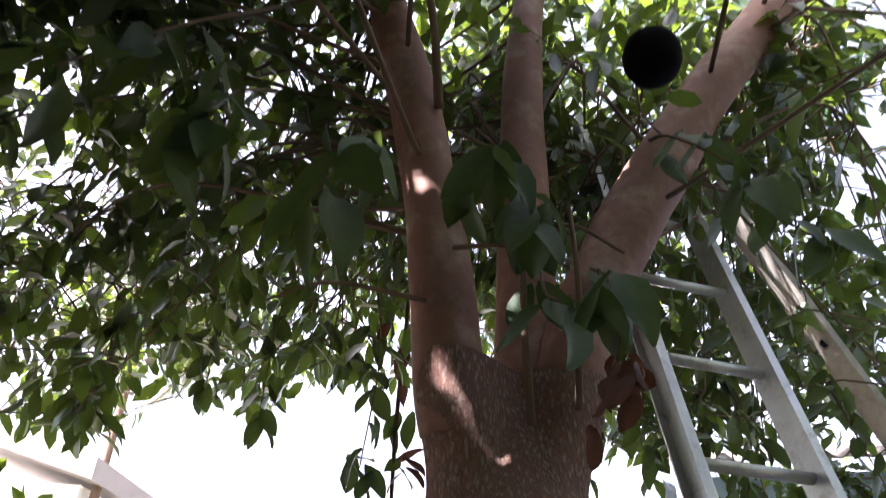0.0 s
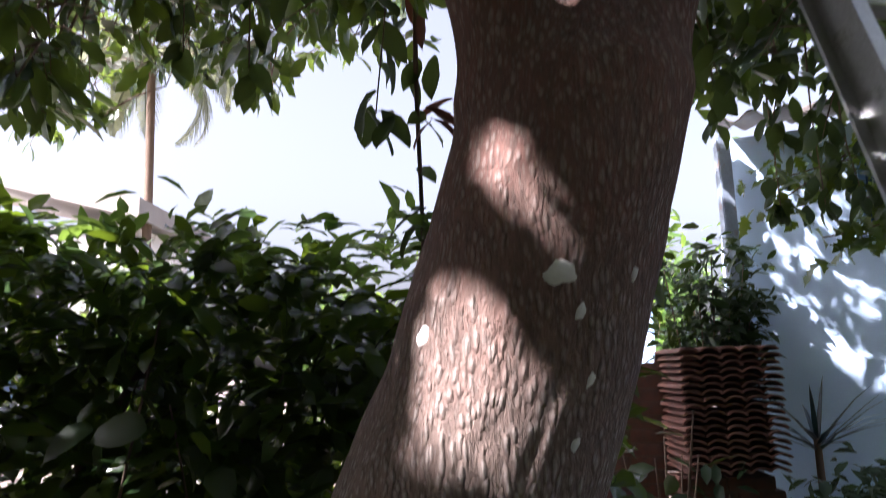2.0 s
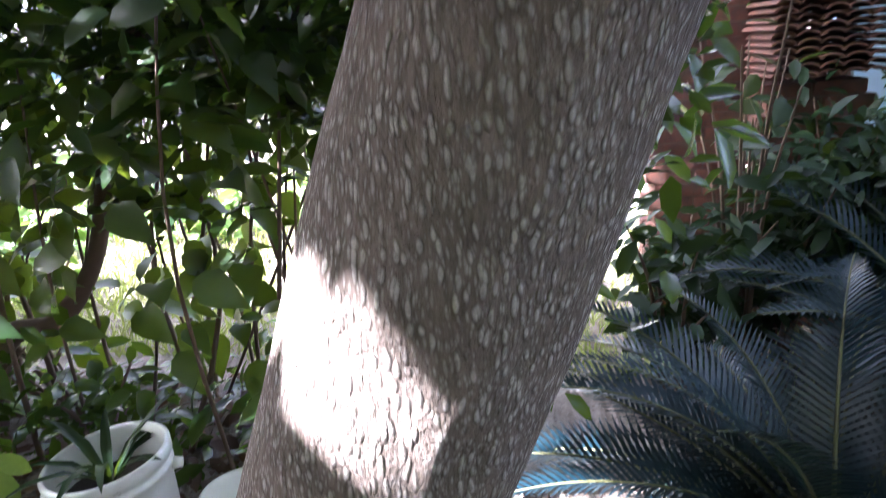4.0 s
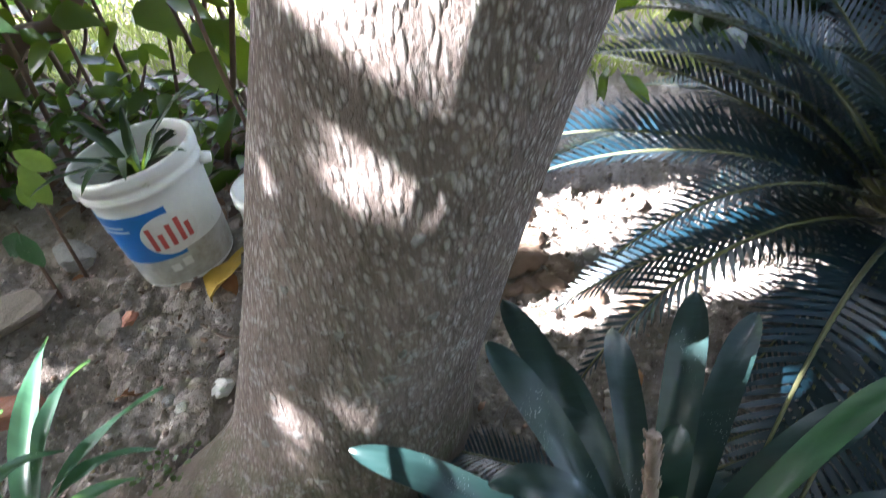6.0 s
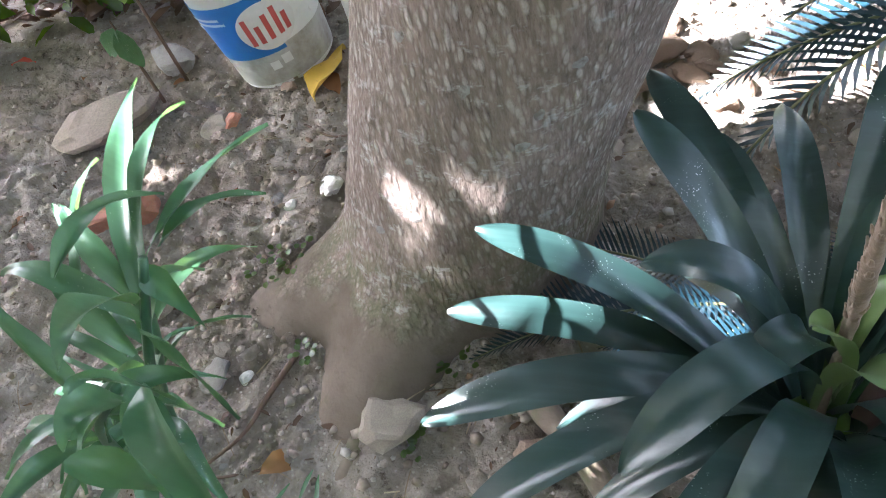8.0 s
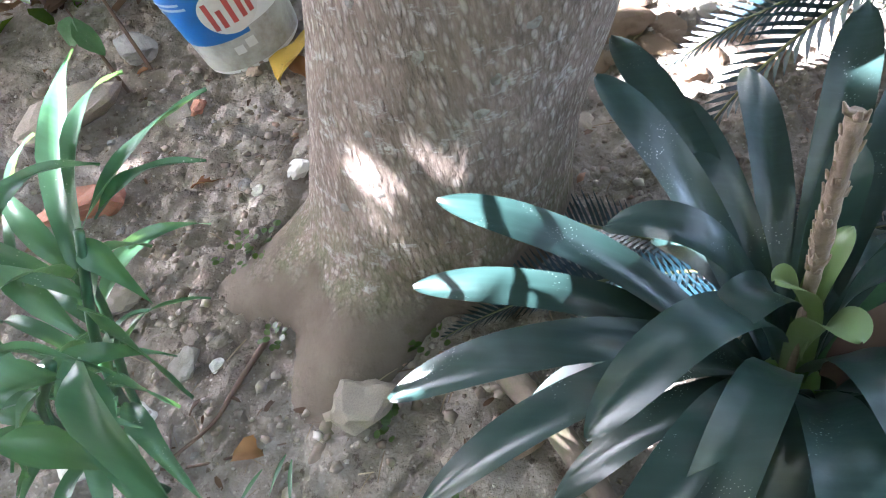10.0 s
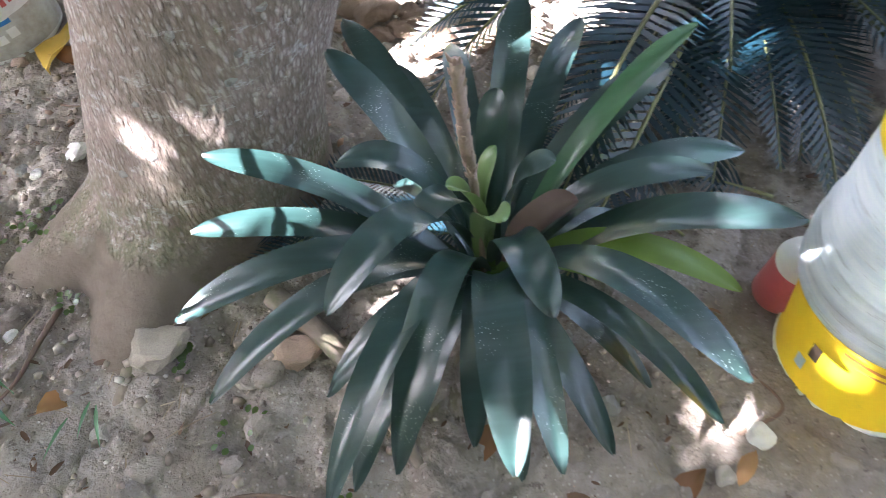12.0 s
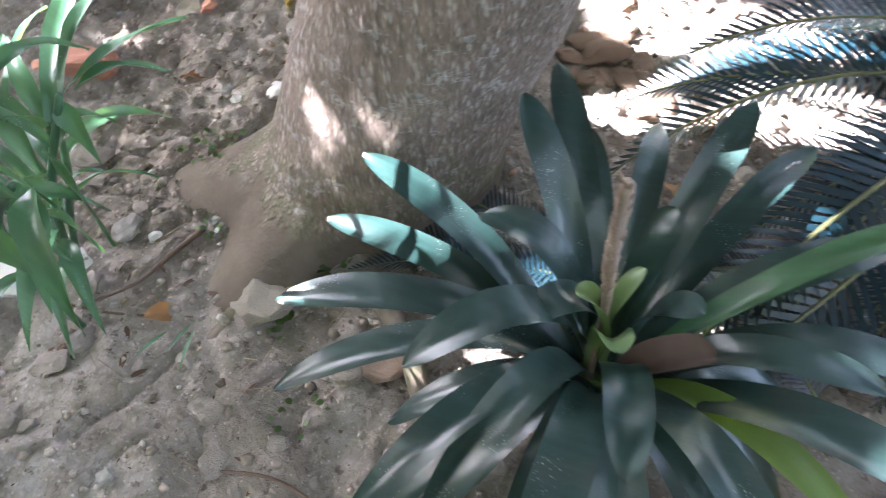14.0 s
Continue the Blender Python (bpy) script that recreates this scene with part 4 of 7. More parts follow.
def make_rosette():
    p = thing("rosette_plant", "large broad-leaved rosette plant, dark blue-green and glossy", "plant", ROSETTE)
    base = Vector((0, 0, 0.10))
    # tips (world), bow, width: outer ring, then the upright back leaves, then the inner ones
    outer = [(-0.075, 0.637, 0.305, 0.06, 0.064), (-0.12, 0.59, 0.208, 0.07, 0.062), (-0.118, 0.452, 0.198, 0.10, 0.066), (-0.075, 0.358, 0.155, 0.12, 0.056), (0.065, 0.235, 0.10, 0.17, 0.060),
             (0.085, 0.275, 0.045, 0.15, 0.056), (0.15, 0.268, 0.115, 0.17, 0.066), (0.24, 0.33, 0.02, 0.12, 0.055), (0.285, 0.21, 0.25, 0.13, 0.070), (0.338, 0.24, 0.155, 0.13, 0.054),
             (0.575, 0.345, -0.005, 0.10, 0.050), (0.525, 0.28, 0.265, 0.10, 0.066), (0.635, 0.455, 0.285, 0.07, 0.078)]
    back = [(0.652, 0.662, 0.185, 0.09, 0.066), (0.57, 0.57, 0.252, 0.08, 0.058), (0.545, 0.725, 0.295, 0.07, 0.068),
            (0.476, 0.985, 0.20, 0.07, 0.062), (0.37, 0.92, 0.305, 0.05, 0.066), (0.255, 0.95, 0.205, 0.07, 0.056), (0.090, 0.935, 0.28, 0.06, 0.060), (0.083, 0.80, 0.325, 0.06, 0.064), (0.16, 0.86, 0.24, 0.07, 0.055)]
    inner = [(0.096, 0.395, 0.275, 0.12, 0.062), (0.10, 0.60, 0.30, 0.08, 0.060), (0.342, 0.36, 0.285, 0.09, 0.062), (0.366, 0.535, 0.335, 0.06, 0.052), (0.19, 0.487, 0.283, 0.09, 0.054), (0.31, 0.64, 0.36, 0.05, 0.05)]
    # short leaves added below, standing in for the deep shade between the others
    under = [(0.02, 0.68, 0.05, 0.07, 0.058), (0.0, 0.53, 0.06, 0.08, 0.06), (0.03, 0.43, 0.0, 0.08, 0.056), (0.14, 0.36, -0.03, 0.08, 0.056), (0.30, 0.30, -0.04, 0.09, 0.056), (0.43, 0.33, -0.05, 0.08, 0.056),
             (0.50, 0.42, -0.04, 0.08, 0.056), (0.55, 0.53, 0.0, 0.08, 0.06), (0.53, 0.66, 0.04, 0.07, 0.056), (0.42, 0.80, 0.05, 0.07, 0.056), (0.28, 0.83, 0.06, 0.07, 0.056), (0.14, 0.78, 0.06, 0.07, 0.056)]
    k = 0
    for ring in (outer, back, inner, under):
        for x, y, z, sag, w in ring:
            d = Vector((x - ROSETTE.x, y - ROSETTE.y, 0)).normalized()
            start = base + d * 0.02 + Vector((0, 0, 0.012 * (k % 4) + (0.05 if ring is inner else 0)))
            part("leaf", mesh_of("leaf", [strap_leaf(start, Vector((x, y, z)) - ROSETTE, sag, w, k)]), LEAF_ROSETTE, p)
            k += 1
    part("leaf", mesh_of("leaf", [strap_leaf(base + Vector((0.02, -0.01, 0.03)), Vector((0.588, 0.445, 0.165)) - ROSETTE, 0.09, 0.05, 77)]), LEAF_LIME, p, "yellow-green young leaf")
    part("leaf", mesh_of("leaf", [strap_leaf(base + Vector((0.02, -0.01, 0.02)), Vector((0.50, 0.425, 0.15)) - ROSETTE, 0.07, 0.036, 78)]), LEAF_LIME, p, "yellow-green young leaf")
    for x, y, z, w, s in ((0.240, 0.520, 0.325, 0.044, 80), (0.300, 0.478, 0.305, 0.050, 81), (0.30, 0.565, 0.34, 0.03, 82)):
        part("bract", mesh_of("bract", [strap_leaf(Vector((-0.008, -0.035, 0.17)), Vector((x, y, z)) - ROSETTE, 0.05, w, s, 0.5)]), LEAF_BRACT, p, "pale green bract at the spike")
    part("leaf", mesh_of("leaf", [strap_leaf(base + Vector((0.03, -0.05, 0.12)), Vector((0.40, 0.555, 0.24)) - ROSETTE, 0.02, 0.06, 90, 0.9)]), LEAF_DEAD, p, "curled brown dead leaf")
    part("leaf", mesh_of("leaf", [strap_leaf(base + Vector((0.03, 0.0, 0.06)), Vector((0.565, 0.71, 0.37)) - ROSETTE, 0.05, 0.046, 91, 0.3)]), LEAF_GRASS, p, "slender brighter green leaf with a drawn-out tip")
    part("core", mesh_of("core", [tube_data([(0, 0, -0.03), (0, 0, 0.06), (0, -0.01, 0.14), (-0.005, -0.03, 0.2)], [0.05, 0.05, 0.035, 0.02], 14)]), LEAF_LIME, p, "pale leaf bases in the heart")
    rng = np.random.RandomState(3)
    path = spline([(-0.01, -0.035, 0.17), (-0.013, -0.04, 0.36), (-0.018, -0.055, 0.46), (-0.02, -0.065, 0.575)], 24)
    chunks = [tube_data(path, np.linspace(0.0045, 0.0065, 24) * (1 + 0.3 * rng.rand(24)), 10, 0.12, 3)]
    for q in path[10:]:
        for _ in range(5):
            a = rng.rand() * 6.28
            d = np.array([math.cos(a), math.sin(a), 0.5])
            chunks.append(tube_data([q, q + d * 0.006, q + d * 0.0085 + (0, 0, 0.006)], [0.003, 0.0026, 0.0008], 5))
    part("flower_spike", mesh_of("flower_spike", chunks), SPIKE, p, "dry brown flower spike")


make_rosette()


# ---- lance-leaved plant close by ----
LANCE = [(0, 0.25), (0.08, 0.5), (0.22, 0.9), (0.4, 1.0), (0.62, 0.68), (0.82, 0.34), (0.94, 0.13), (1, 0.01)]


def lance_leaf(base, tip, bow, width, seed):
    """A thin pointed leaf from base to tip, bowed upwards, keeled along the middle."""
    base, tip = Vector(base), Vector(tip)
    side = Vector((base.y - tip.y, tip.x - base.x, 0)).normalized()
    rng = np.random.RandomState(seed)
    roll = rng.uniform(-0.7, 0.7)
    n, cols = 16, 2
    pts = [base.lerp(tip, i / (n - 1)) + Vector((0, 0, bow * 4 * (i / (n - 1)) * (1 - i / (n - 1)))) for i in range(n)]
    verts, faces = [], []
    for i, p in enumerate(pts):
        u = i / (n - 1)
        t = (pts[min(i + 1, n - 1)] - pts[max(i - 1, 0)]).normalized()
        s = (side - t * side.dot(t)).normalized()
        up = s.cross(t)
        if up.z < 0:
            up = -up
        s, up = s * math.cos(roll) + up * math.sin(roll), up * math.cos(roll) - s * math.sin(roll)
        w = width * float(np.interp(u, [q[0] for q in LANCE], [q[1] for q in LANCE]))
        for c in range(-cols, cols + 1):
            k = c / cols
            verts.append(p + s * (k * w / 2) + up * (abs(k) * w * 0.24 + 0.0015 * math.sin(11 * u + seed + 2 * k)))
    per = 2 * cols + 1
    for i in range(n - 1):
        for c in range(per - 1):
            a = i * per + c
            faces.append((a, a + 1, a + per + 1, a + per))
    return verts, faces


def make_lance_plant():
    foot = Vector((-0.52, 0.42, ground_z(-0.52, 0.42)))
    p = thing("lance_plant", "bright green lance-leaved plant on leaning stems in the soil", "plant", foot)
    stems = (
        [(0, 0, -0.03), (0.10, -0.01, 0.20), (0.25, -0.05, 0.42), (0.30, -0.02, 0.53)],
        [(-0.02, 0.02, -0.03), (0.08, 0.02, 0.2), (0.20, 0.0, 0.38), (0.27, -0.02, 0.49)],
        [(0.02, -0.03, -0.03), (0.11, -0.07, 0.2), (0.24, -0.11, 0.42), (0.32, -0.11, 0.51)],
    )
    for pts in stems:
        path = spline(pts, 18)
        part("stem", mesh_of("stem", [tube_data(path, np.linspace(0.006, 0.0035, 18), 8)]), LEAF_GRASS, p)
    # each leaf: where it leaves the stem, its tip, bow, width
    leaves = [
        ((-0.232, 0.385, 0.516), (-0.297, 0.560, 0.578), 0.020, 0.030), ((-0.228, 0.401, 0.526), (-0.245, 0.540, 0.565), 0.030, 0.019), ((-0.220, 0.404, 0.537), (-0.152, 0.508, 0.566), 0.012, 0.017),
        ((-0.214, 0.412, 0.537), (-0.146, 0.462, 0.540), 0.016, 0.016), ((-0.229, 0.397, 0.525), (-0.215, 0.398, 0.455), 0.020, 0.026), ((-0.211, 0.367, 0.532), (-0.158, 0.280, 0.600), 0.020, 0.034),
        ((-0.161, 0.274, 0.585), (-0.163, 0.313, 0.505), 0.022, 0.012), ((-0.207, 0.351, 0.520), (-0.200, 0.355, 0.385), 0.020, 0.030), ((-0.177, 0.310, 0.522), (-0.112, 0.245, 0.435), 0.028, 0.044),
        ((-0.194, 0.315, 0.513), (-0.150, 0.250, 0.440), 0.014, 0.036), ((-0.230, 0.350, 0.580), (-0.217, 0.446, 0.556), 0.022, 0.018), ((-0.274, 0.372, 0.512), (-0.318, 0.494, 0.548), 0.020, 0.016),
        ((-0.196, 0.306, 0.509), (-0.200, 0.262, 0.529), 0.020, 0.030), ((-0.234, 0.317, 0.478), (-0.236, 0.258, 0.459), 0.018, 0.022), ((-0.248, 0.339, 0.427), (-0.236, 0.360, 0.352), 0.018, 0.022),
        ((-0.213, 0.259, 0.511), (-0.182, 0.281, 0.412), 0.020, 0.030), ((-0.245, 0.390, 0.500), (-0.300, 0.430, 0.560), 0.020, 0.024), ((-0.250, 0.36, 0.47), (-0.33, 0.40, 0.50), 0.03, 0.026),
        ((-0.255, 0.33, 0.40), (-0.36, 0.34, 0.42), 0.03, 0.028), ((-0.30, 0.36, 0.36), (-0.24, 0.24, 0.33), 0.03, 0.03), ((-0.25, 0.34, 0.42), (-0.32, 0.26, 0.45), 0.03, 0.028), ((-0.38, 0.39, 0.26), (-0.44, 0.28, 0.27), 0.03, 0.026), ((-0.36, 0.39, 0.28), (-0.27, 0.32, 0.22), 0.03, 0.03), ((-0.42, 0.40, 0.2), (-0.35, 0.30, 0.14), 0.03, 0.028), ((-0.40, 0.40, 0.24), (-0.50, 0.44, 0.26), 0.03, 0.026),
    ]
    rng = np.random.RandomState(14)
    for pts in stems:
        path = spline(pts, 18)
        for i in range(7):
            q = Vector(path[6 + int(10 * i / 7)]) + foot
            t = 2.1 * i + rng.rand() * 1.2 + 2.2
            ln = rng.uniform(0.10, 0.17)
            leaves.append((tuple(q), (q.x + ln * 0.8 * math.cos(t) - 0.03, q.y + ln * 0.8 * math.sin(t), q.z + rng.uniform(-0.05, 0.07)), 0.03, rng.uniform(0.018, 0.028)))
    for k, (b, tip, bow, w) in enumerate(leaves):
        part("leaf", mesh_of("leaf", [lance_leaf(Vector(b) - foot, Vector(tip) - foot, bow, 0.85 * w, k)]), LEAF_GRASS, p)


make_lance_plant()


# ---- cycads ----
def frond_mesh(name, length, seed, arch=0.9, pairs=42):
    """A feather frond along +x that arches over, with stiff narrow leaflets in a shallow V."""
    rng = np.random.RandomState(seed)
    n = 30
    pts, ang = [np.zeros(3)], 0.0
    for i in range(1, n):
        ang = -arch * (i / n) ** 1.4
        pts.append(pts[-1] + length / (n - 1) * np.array([math.cos(ang), 0, math.sin(ang)]))
    pts = np.array(pts)
    chunks = [tube_data(pts, np.linspace(0.007, 0.0018, n), 6)]
    verts, faces = [], []
    for side in (-1, 1):
        before = None
        for k in range(pairs):
            u = 0.13 + 0.87 * k / pairs
            f = u * (n - 1)
            i = min(n - 2, int(f))
            q = pts[i] + (pts[i + 1] - pts[i]) * (f - i)
            t = pts[i + 1] - pts[i]
            t /= np.linalg.norm(t)
            up = np.array([-t[2], 0, t[0]])
            ln = length * 0.17 * math.sin(math.pi * (0.12 + 0.85 * u) ** 0.8) * rng.uniform(0.92, 1.06)
            sweep = 0.35 + 0.55 * u
            d = np.array([0, side, 0]) * math.cos(sweep) + t * math.sin(sweep) + up * (0.32 + rng.uniform(-0.05, 0.05))
            d /= np.linalg.norm(d)
            w = t * 0.0062
            out = np.array([0, side * 0.0035, 0])
            tip = q + d * ln - up * ln * 0.10
            mid = q + d * ln * 0.5
            b = len(verts)
            verts += [q - w + out, q + w + out, mid - w * 0.9, mid + w * 0.9, tip - w * 0.12, tip + w * 0.12, q - w * 0.5 - out * 0.6, q + w * 0.5 - out * 0.6]
            faces += [(b, b + 1, b + 3, b + 2), (b + 2, b + 3, b + 5, b + 4), (b, b + 6, b + 7, b + 1)]
            if before is not None:
                faces.append((before + 1, before + 7, b + 6, b))
            before = b
    chunks.append((verts, faces))
    me = mesh_of(name, chunks)
    me.materials.append(LEAF_CYCAD)
    me.materials.append(RACHIS)
    for k in range(len(chunks[0][1])):
        me.polygons[k].material_index = 1
    return me


FRONDS = [frond_mesh("frond", 0.85, s, a) for s, a in ((1, 0.75), (2, 1.05), (3, 1.35))]


def make_cycad(loc, count, size, label, seed, lift=(0.05, 1.35)):
    p = thing("cycad", label, "cycad", loc)
    part("stump", mesh_of("stump", [tube_data([(0, 0, -0.1), (0, 0, 0.0), (0, 0, 0.08), (0, 0, 0.13)], [0.075, 0.085, 0.075, 0.02], 14, 0.06)]), SPIKE, p, "shaggy brown stump")
    rng = np.random.RandomState(seed)
    for i in range(count):
        a = i * 2.39996 + rng.uniform(-0.2, 0.2)
        rise = lift[0] + (lift[1] - lift[0]) * (i / count) + rng.uniform(-0.08, 0.08)
        if 2.5 < a % (2 * math.pi) < 3.9:
            rise += 0.4 * max(0.0, 0.8 - rise)
        me = FRONDS[rng.randint(3)]
        ob = part("frond", me, LEAF_CYCAD, p)
        s = size * rng.uniform(0.85, 1.1) * (0.72 if abs((a % (2 * math.pi)) - 1.5 * math.pi) < 0.35 else 1.0)
        ob.matrix_local = Matrix.Translation((0.03 * math.cos(a), 0.03 * math.sin(a), 0.09)) @ Euler((rng.uniform(-0.35, 0.35), -rise, a), "XYZ").to_matrix().to_4x4() @ Matrix.Scale(s, 4)
    return p


def low_fronds(p, seed):
    """Old outer fronds that lie out low over the soil."""
    rng = np.random.RandomState(seed)
    for i in range(15):
        a = radians(228 + 6.2 * i + rng.uniform(-3, 3))
        ob = part("frond", FRONDS[rng.randint(2)], LEAF_CYCAD, p)
        ob.matrix_local = Matrix.Translation((0.03 * math.cos(a), 0.03 * math.sin(a), 0.08)) @ Euler((rng.uniform(-0.3, 0.3), -rng.uniform(0.02, 0.42), a), "XYZ").to_matrix().to_4x4() @ Matrix.Scale(rng.uniform(0.70, 0.92), 4)


low_fronds(make_cycad((0.88, 1.40, ground_z(0.88, 1.40) + 0.10), 48, 1.02, "bluish dark green cycad with stiff feathery fronds", 2, (-0.02, 1.3)), 19)
make_cycad((1.62, 2.1, ground_z(1.62, 2.1) + 0.1), 30, 1.25, "dark green cycad in the shaded bed", 7, (0.35, 1.3))


fallen = tagged(part("fallen_frond", FRONDS[0].copy(), LEAF_CYCAD), "dark cycad frond lying at the trunk's foot", "frond")
fallen.matrix_world = Matrix.Translation((0.46, 0.84, 0.03)) @ Euler((0.25, -0.12, radians(203)), "XYZ").to_matrix().to_4x4() @ Matrix.Scale(0.5, 4)
for fx, fy, turn, size, roll in ((0.44, 0.72, 188, 0.50, -0.2), (0.56, 0.98, 214, 0.52, 0.15), (0.80, 0.78, 168, 0.55, 0.2), (0.62, 0.70, 140, 0.42, -0.15), (0.26, 0.78, 196, 0.52, 0.25), (0.24, 0.72, 182, 0.50, -0.1), (0.20, 0.80, 172, 0.46, 0.1)):
    dry = tagged(part("fallen_frond", FRONDS[0].copy(), LEAF_CYCAD), "dark cycad frond lying under the rosette leaves", "frond", "fronds on the soil")
    dry.matrix_world = Matrix.Translation((fx, fy, ground_z(fx, fy) + 0.05)) @ Euler((roll, -0.38, radians(turn)), "XYZ").to_matrix().to_4x4() @ Matrix.Scale(size, 4)


# ---- stack of curved roof tiles by the wall ----
def make_tile_stack():
    p = thing("tile_stack", "stack of old curved clay roof tiles on a brick plinth", "roof tiles", (1.44, 3.12, 0.92))
    bm = bmesh.new()
    n, r, t = 8, 0.052, 0.011
    ins, outs = [], []
    for y in (0.0, 0.36):
        for rr, store in ((r, outs), (r - t, ins)):
            store.append([bm.verts.new((rr * math.cos(a), y, 0.62 * rr * math.sin(a))) for a in np.linspace(radians(18), radians(162), n)])
    for i in range(n - 1):
        bm.faces.new((outs[0][i], outs[0][i + 1], outs[1][i + 1], outs[1][i]))
        bm.faces.new((ins[0][i + 1], ins[0][i], ins[1][i], ins[1][i + 1]))
        bm.faces.new((outs[0][i + 1], outs[0][i], ins[0][i], ins[0][i + 1]))
        bm.faces.new((outs[1][i], outs[1][i + 1], ins[1][i + 1], ins[1][i]))
    for e in (0, n - 1):
        bm.faces.new((outs[0][e], ins[0][e], ins[1][e], outs[1][e]) if e == 0 else (ins[0][e], outs[0][e], outs[1][e], ins[1][e]))
    low = [bm.verts.new((sx, 0.36, -0.03)) for sx in (-0.05, 0.05)]
    bm.faces.new(ins[1] + low)
    bmesh.ops.recalc_face_normals(bm, faces=bm.faces[:])
    me = bpy.data.meshes.new("roof_tile")
    bm.to_mesh(me)
    bm.free()
    rng = np.random.RandomState(8)
    for c in range(5):
        z = 0.035
        while z < 0.555 + 0.02 * (c % 2):
            ob = part("roof_tile", me, CLAY, p, smooth=False)
            ob.location = (-0.172 + 0.087 * c + rng.uniform(-0.005, 0.005), -0.17 + rng.uniform(-0.02, 0.02), z)
            ob.rotation_euler = (0, rng.uniform(-0.09, 0.09), rng.uniform(-0.05, 0.05))
            z += 0.0305
    return p


make_tile_stack()


def make_brick_pier(loc, courses, wide, label):
    p = thing("brick_pier", label, "brick pier", loc)
    bm = box(-0.105, 0.105, -0.05, 0.05, -0.028, 0.028, 0.004)
    me = bpy.data.meshes.new("brick")
    bm.to_mesh(me)
    bm.free()
    rng = np.random.RandomState(2)
    for k in range(courses):
        for i in range(wide):
            for j in (0, 1):
                ob = part("brick", me, CLAY, p, smooth=False)
                ob.location = (0.218 * (i - (wide - 1) / 2) + (0.02 if k % 2 else -0.02), 0.104 * j, 0.03 + 0.064 * k)
                ob.rotation_euler = (0, 0, rng.uniform(-0.02, 0.02))
    half = 0.109 * wide - 0.028
    part("mortar", box(-half, half, -0.042, 0.146, 0.004, 0.064 * courses - 0.01, 0.004), MORTAR, p, "dark crumbling mortar in the joints", smooth=False)


make_brick_pier((1.04, 3.37, -0.15), 25, 2, "pier of old red bricks in deep shade")
make_brick_pier((1.44, 3.12, -0.15), 17, 2, "brick plinth in deep shade under stacked roof tiles")


# ---- crown of the tree: branches, twigs and leaves ----
ELLIPSE = [(0, 0.06), (0.12, 0.5), (0.32, 0.92), (0.55, 1.0), (0.76, 0.72), (0.9, 0.36), (1, 0.02)]
LEAF_SMALL = blade(1.0, 0.42, [(0, 0.08), (0.33, 0.95), (0.72, 0.82), (1, 0.03)], 0.5, 0.28, 0.1, 0.02, cols=1)
LEAF_FINE = blade(1.0, 0.44, ELLIPSE, 0.55, 0.22, 0.1, 0.05, cols=2, seed=3)

# sunlit spots: x, y, z, radius of the gap in the leaves above
GAPS_TRUNK = [
    (0.270, 0.628, 1.462, 0.055), (0.285, 0.62, 1.40, 0.04), (0.201, 0.65, 1.366, 0.015), (0.165, 0.72, 1.46, -0.006), (0.275, 0.615, 1.735, 0.018), (0.295, 0.61, 1.69, 0.012), (0.325, 0.60, 1.645, 0.004),
    (0.20, 0.72, 1.584, -0.006), (0.04, 0.683, 0.89, 0.07), (-0.03, 0.771, 0.94, 0.04), (0.0, 0.77, 1.0, 0.0), (-0.05, 0.693, 0.675, 0.0), (-0.117, 0.74, 0.653, -0.004),
    (-0.115, 0.71, 0.55, -0.006), (-0.05, 0.688, 0.53, -0.010), (-0.195, 0.699, 0.318, 0.002), (-0.185, 0.69, 0.282, 0.0), (-0.25, 0.725, 0.257, -0.004), (-0.10, 0.684, 0.335, -0.012), (-0.168, 0.676, 0.198, 0.002), (-0.15, 0.675, 0.165, 0.0),
    (0.165, 0.80, 1.50, 0.015), (0.13, 0.80, 1.40, 0.01), (0.23, 0.77, 1.62, 0.0), (-0.06, 0.85, 0.86, 0.035), (0.22, 0.68, 2.20, 0.006), (0.24, 0.70, 2.02, 0.008),
    (0.407, 0.57, 2.178, 0.015), (0.28, 0.60, 2.10, 0.006), (0.30, 0.60, 2.02, 0.008),
]
GAPS_SOIL = [
    (-0.475, 0.95, 0.01, -0.004), (0.21, 1.635, -0.06, 0.13), (0.535, 1.40, -0.09, 0.13), (0.18, 1.27, -0.06, 0.06), (0.70, 1.42, -0.1, 0.08), (0.36, 1.30, -0.07, 0.06),
    (0.613, 0.268, -0.1, 0.0), (0.27, 0.26, -0.07, -0.012), (-0.165, 0.36, -0.03, -0.016), (-0.9, 1.0, 0.02, 0.02), (0.55, 1.75, -0.1, 0.1),
    (-1.2, 1.85, 1.75, 0.10), (-0.7, 1.8, 1.72, 0.08), (-1.65, 1.8, 1.6, 0.10), (-0.4, 1.8, 1.5, 0.06), (-1.0, 1.75, 1.3, 0.07), (-0.75, 1.75, 1.45, 0.05), (-1.3, 1.72, 1.5, 0.05), (-0.2, 1.85, 1.8, 0.05), (-1.5, 1.7, 1.2, 0.06), (-1.5, 1.62, 0.9, 0.02), (-1.2, 1.6, 0.7, 0.01), (-0.8, 1.6, 1.0, 0.04), (-1.0, 1.58, 0.52, 0.01), (-0.5, 1.62, 0.8, 0.01), (-1.7, 1.6, 0.5, 0.02), (-0.62, 1.6, 1.25, 0.02), (-1.9, 1.65, 1.4, 0.04), (-1.25, 1.62, 1.1, 0.01),
]
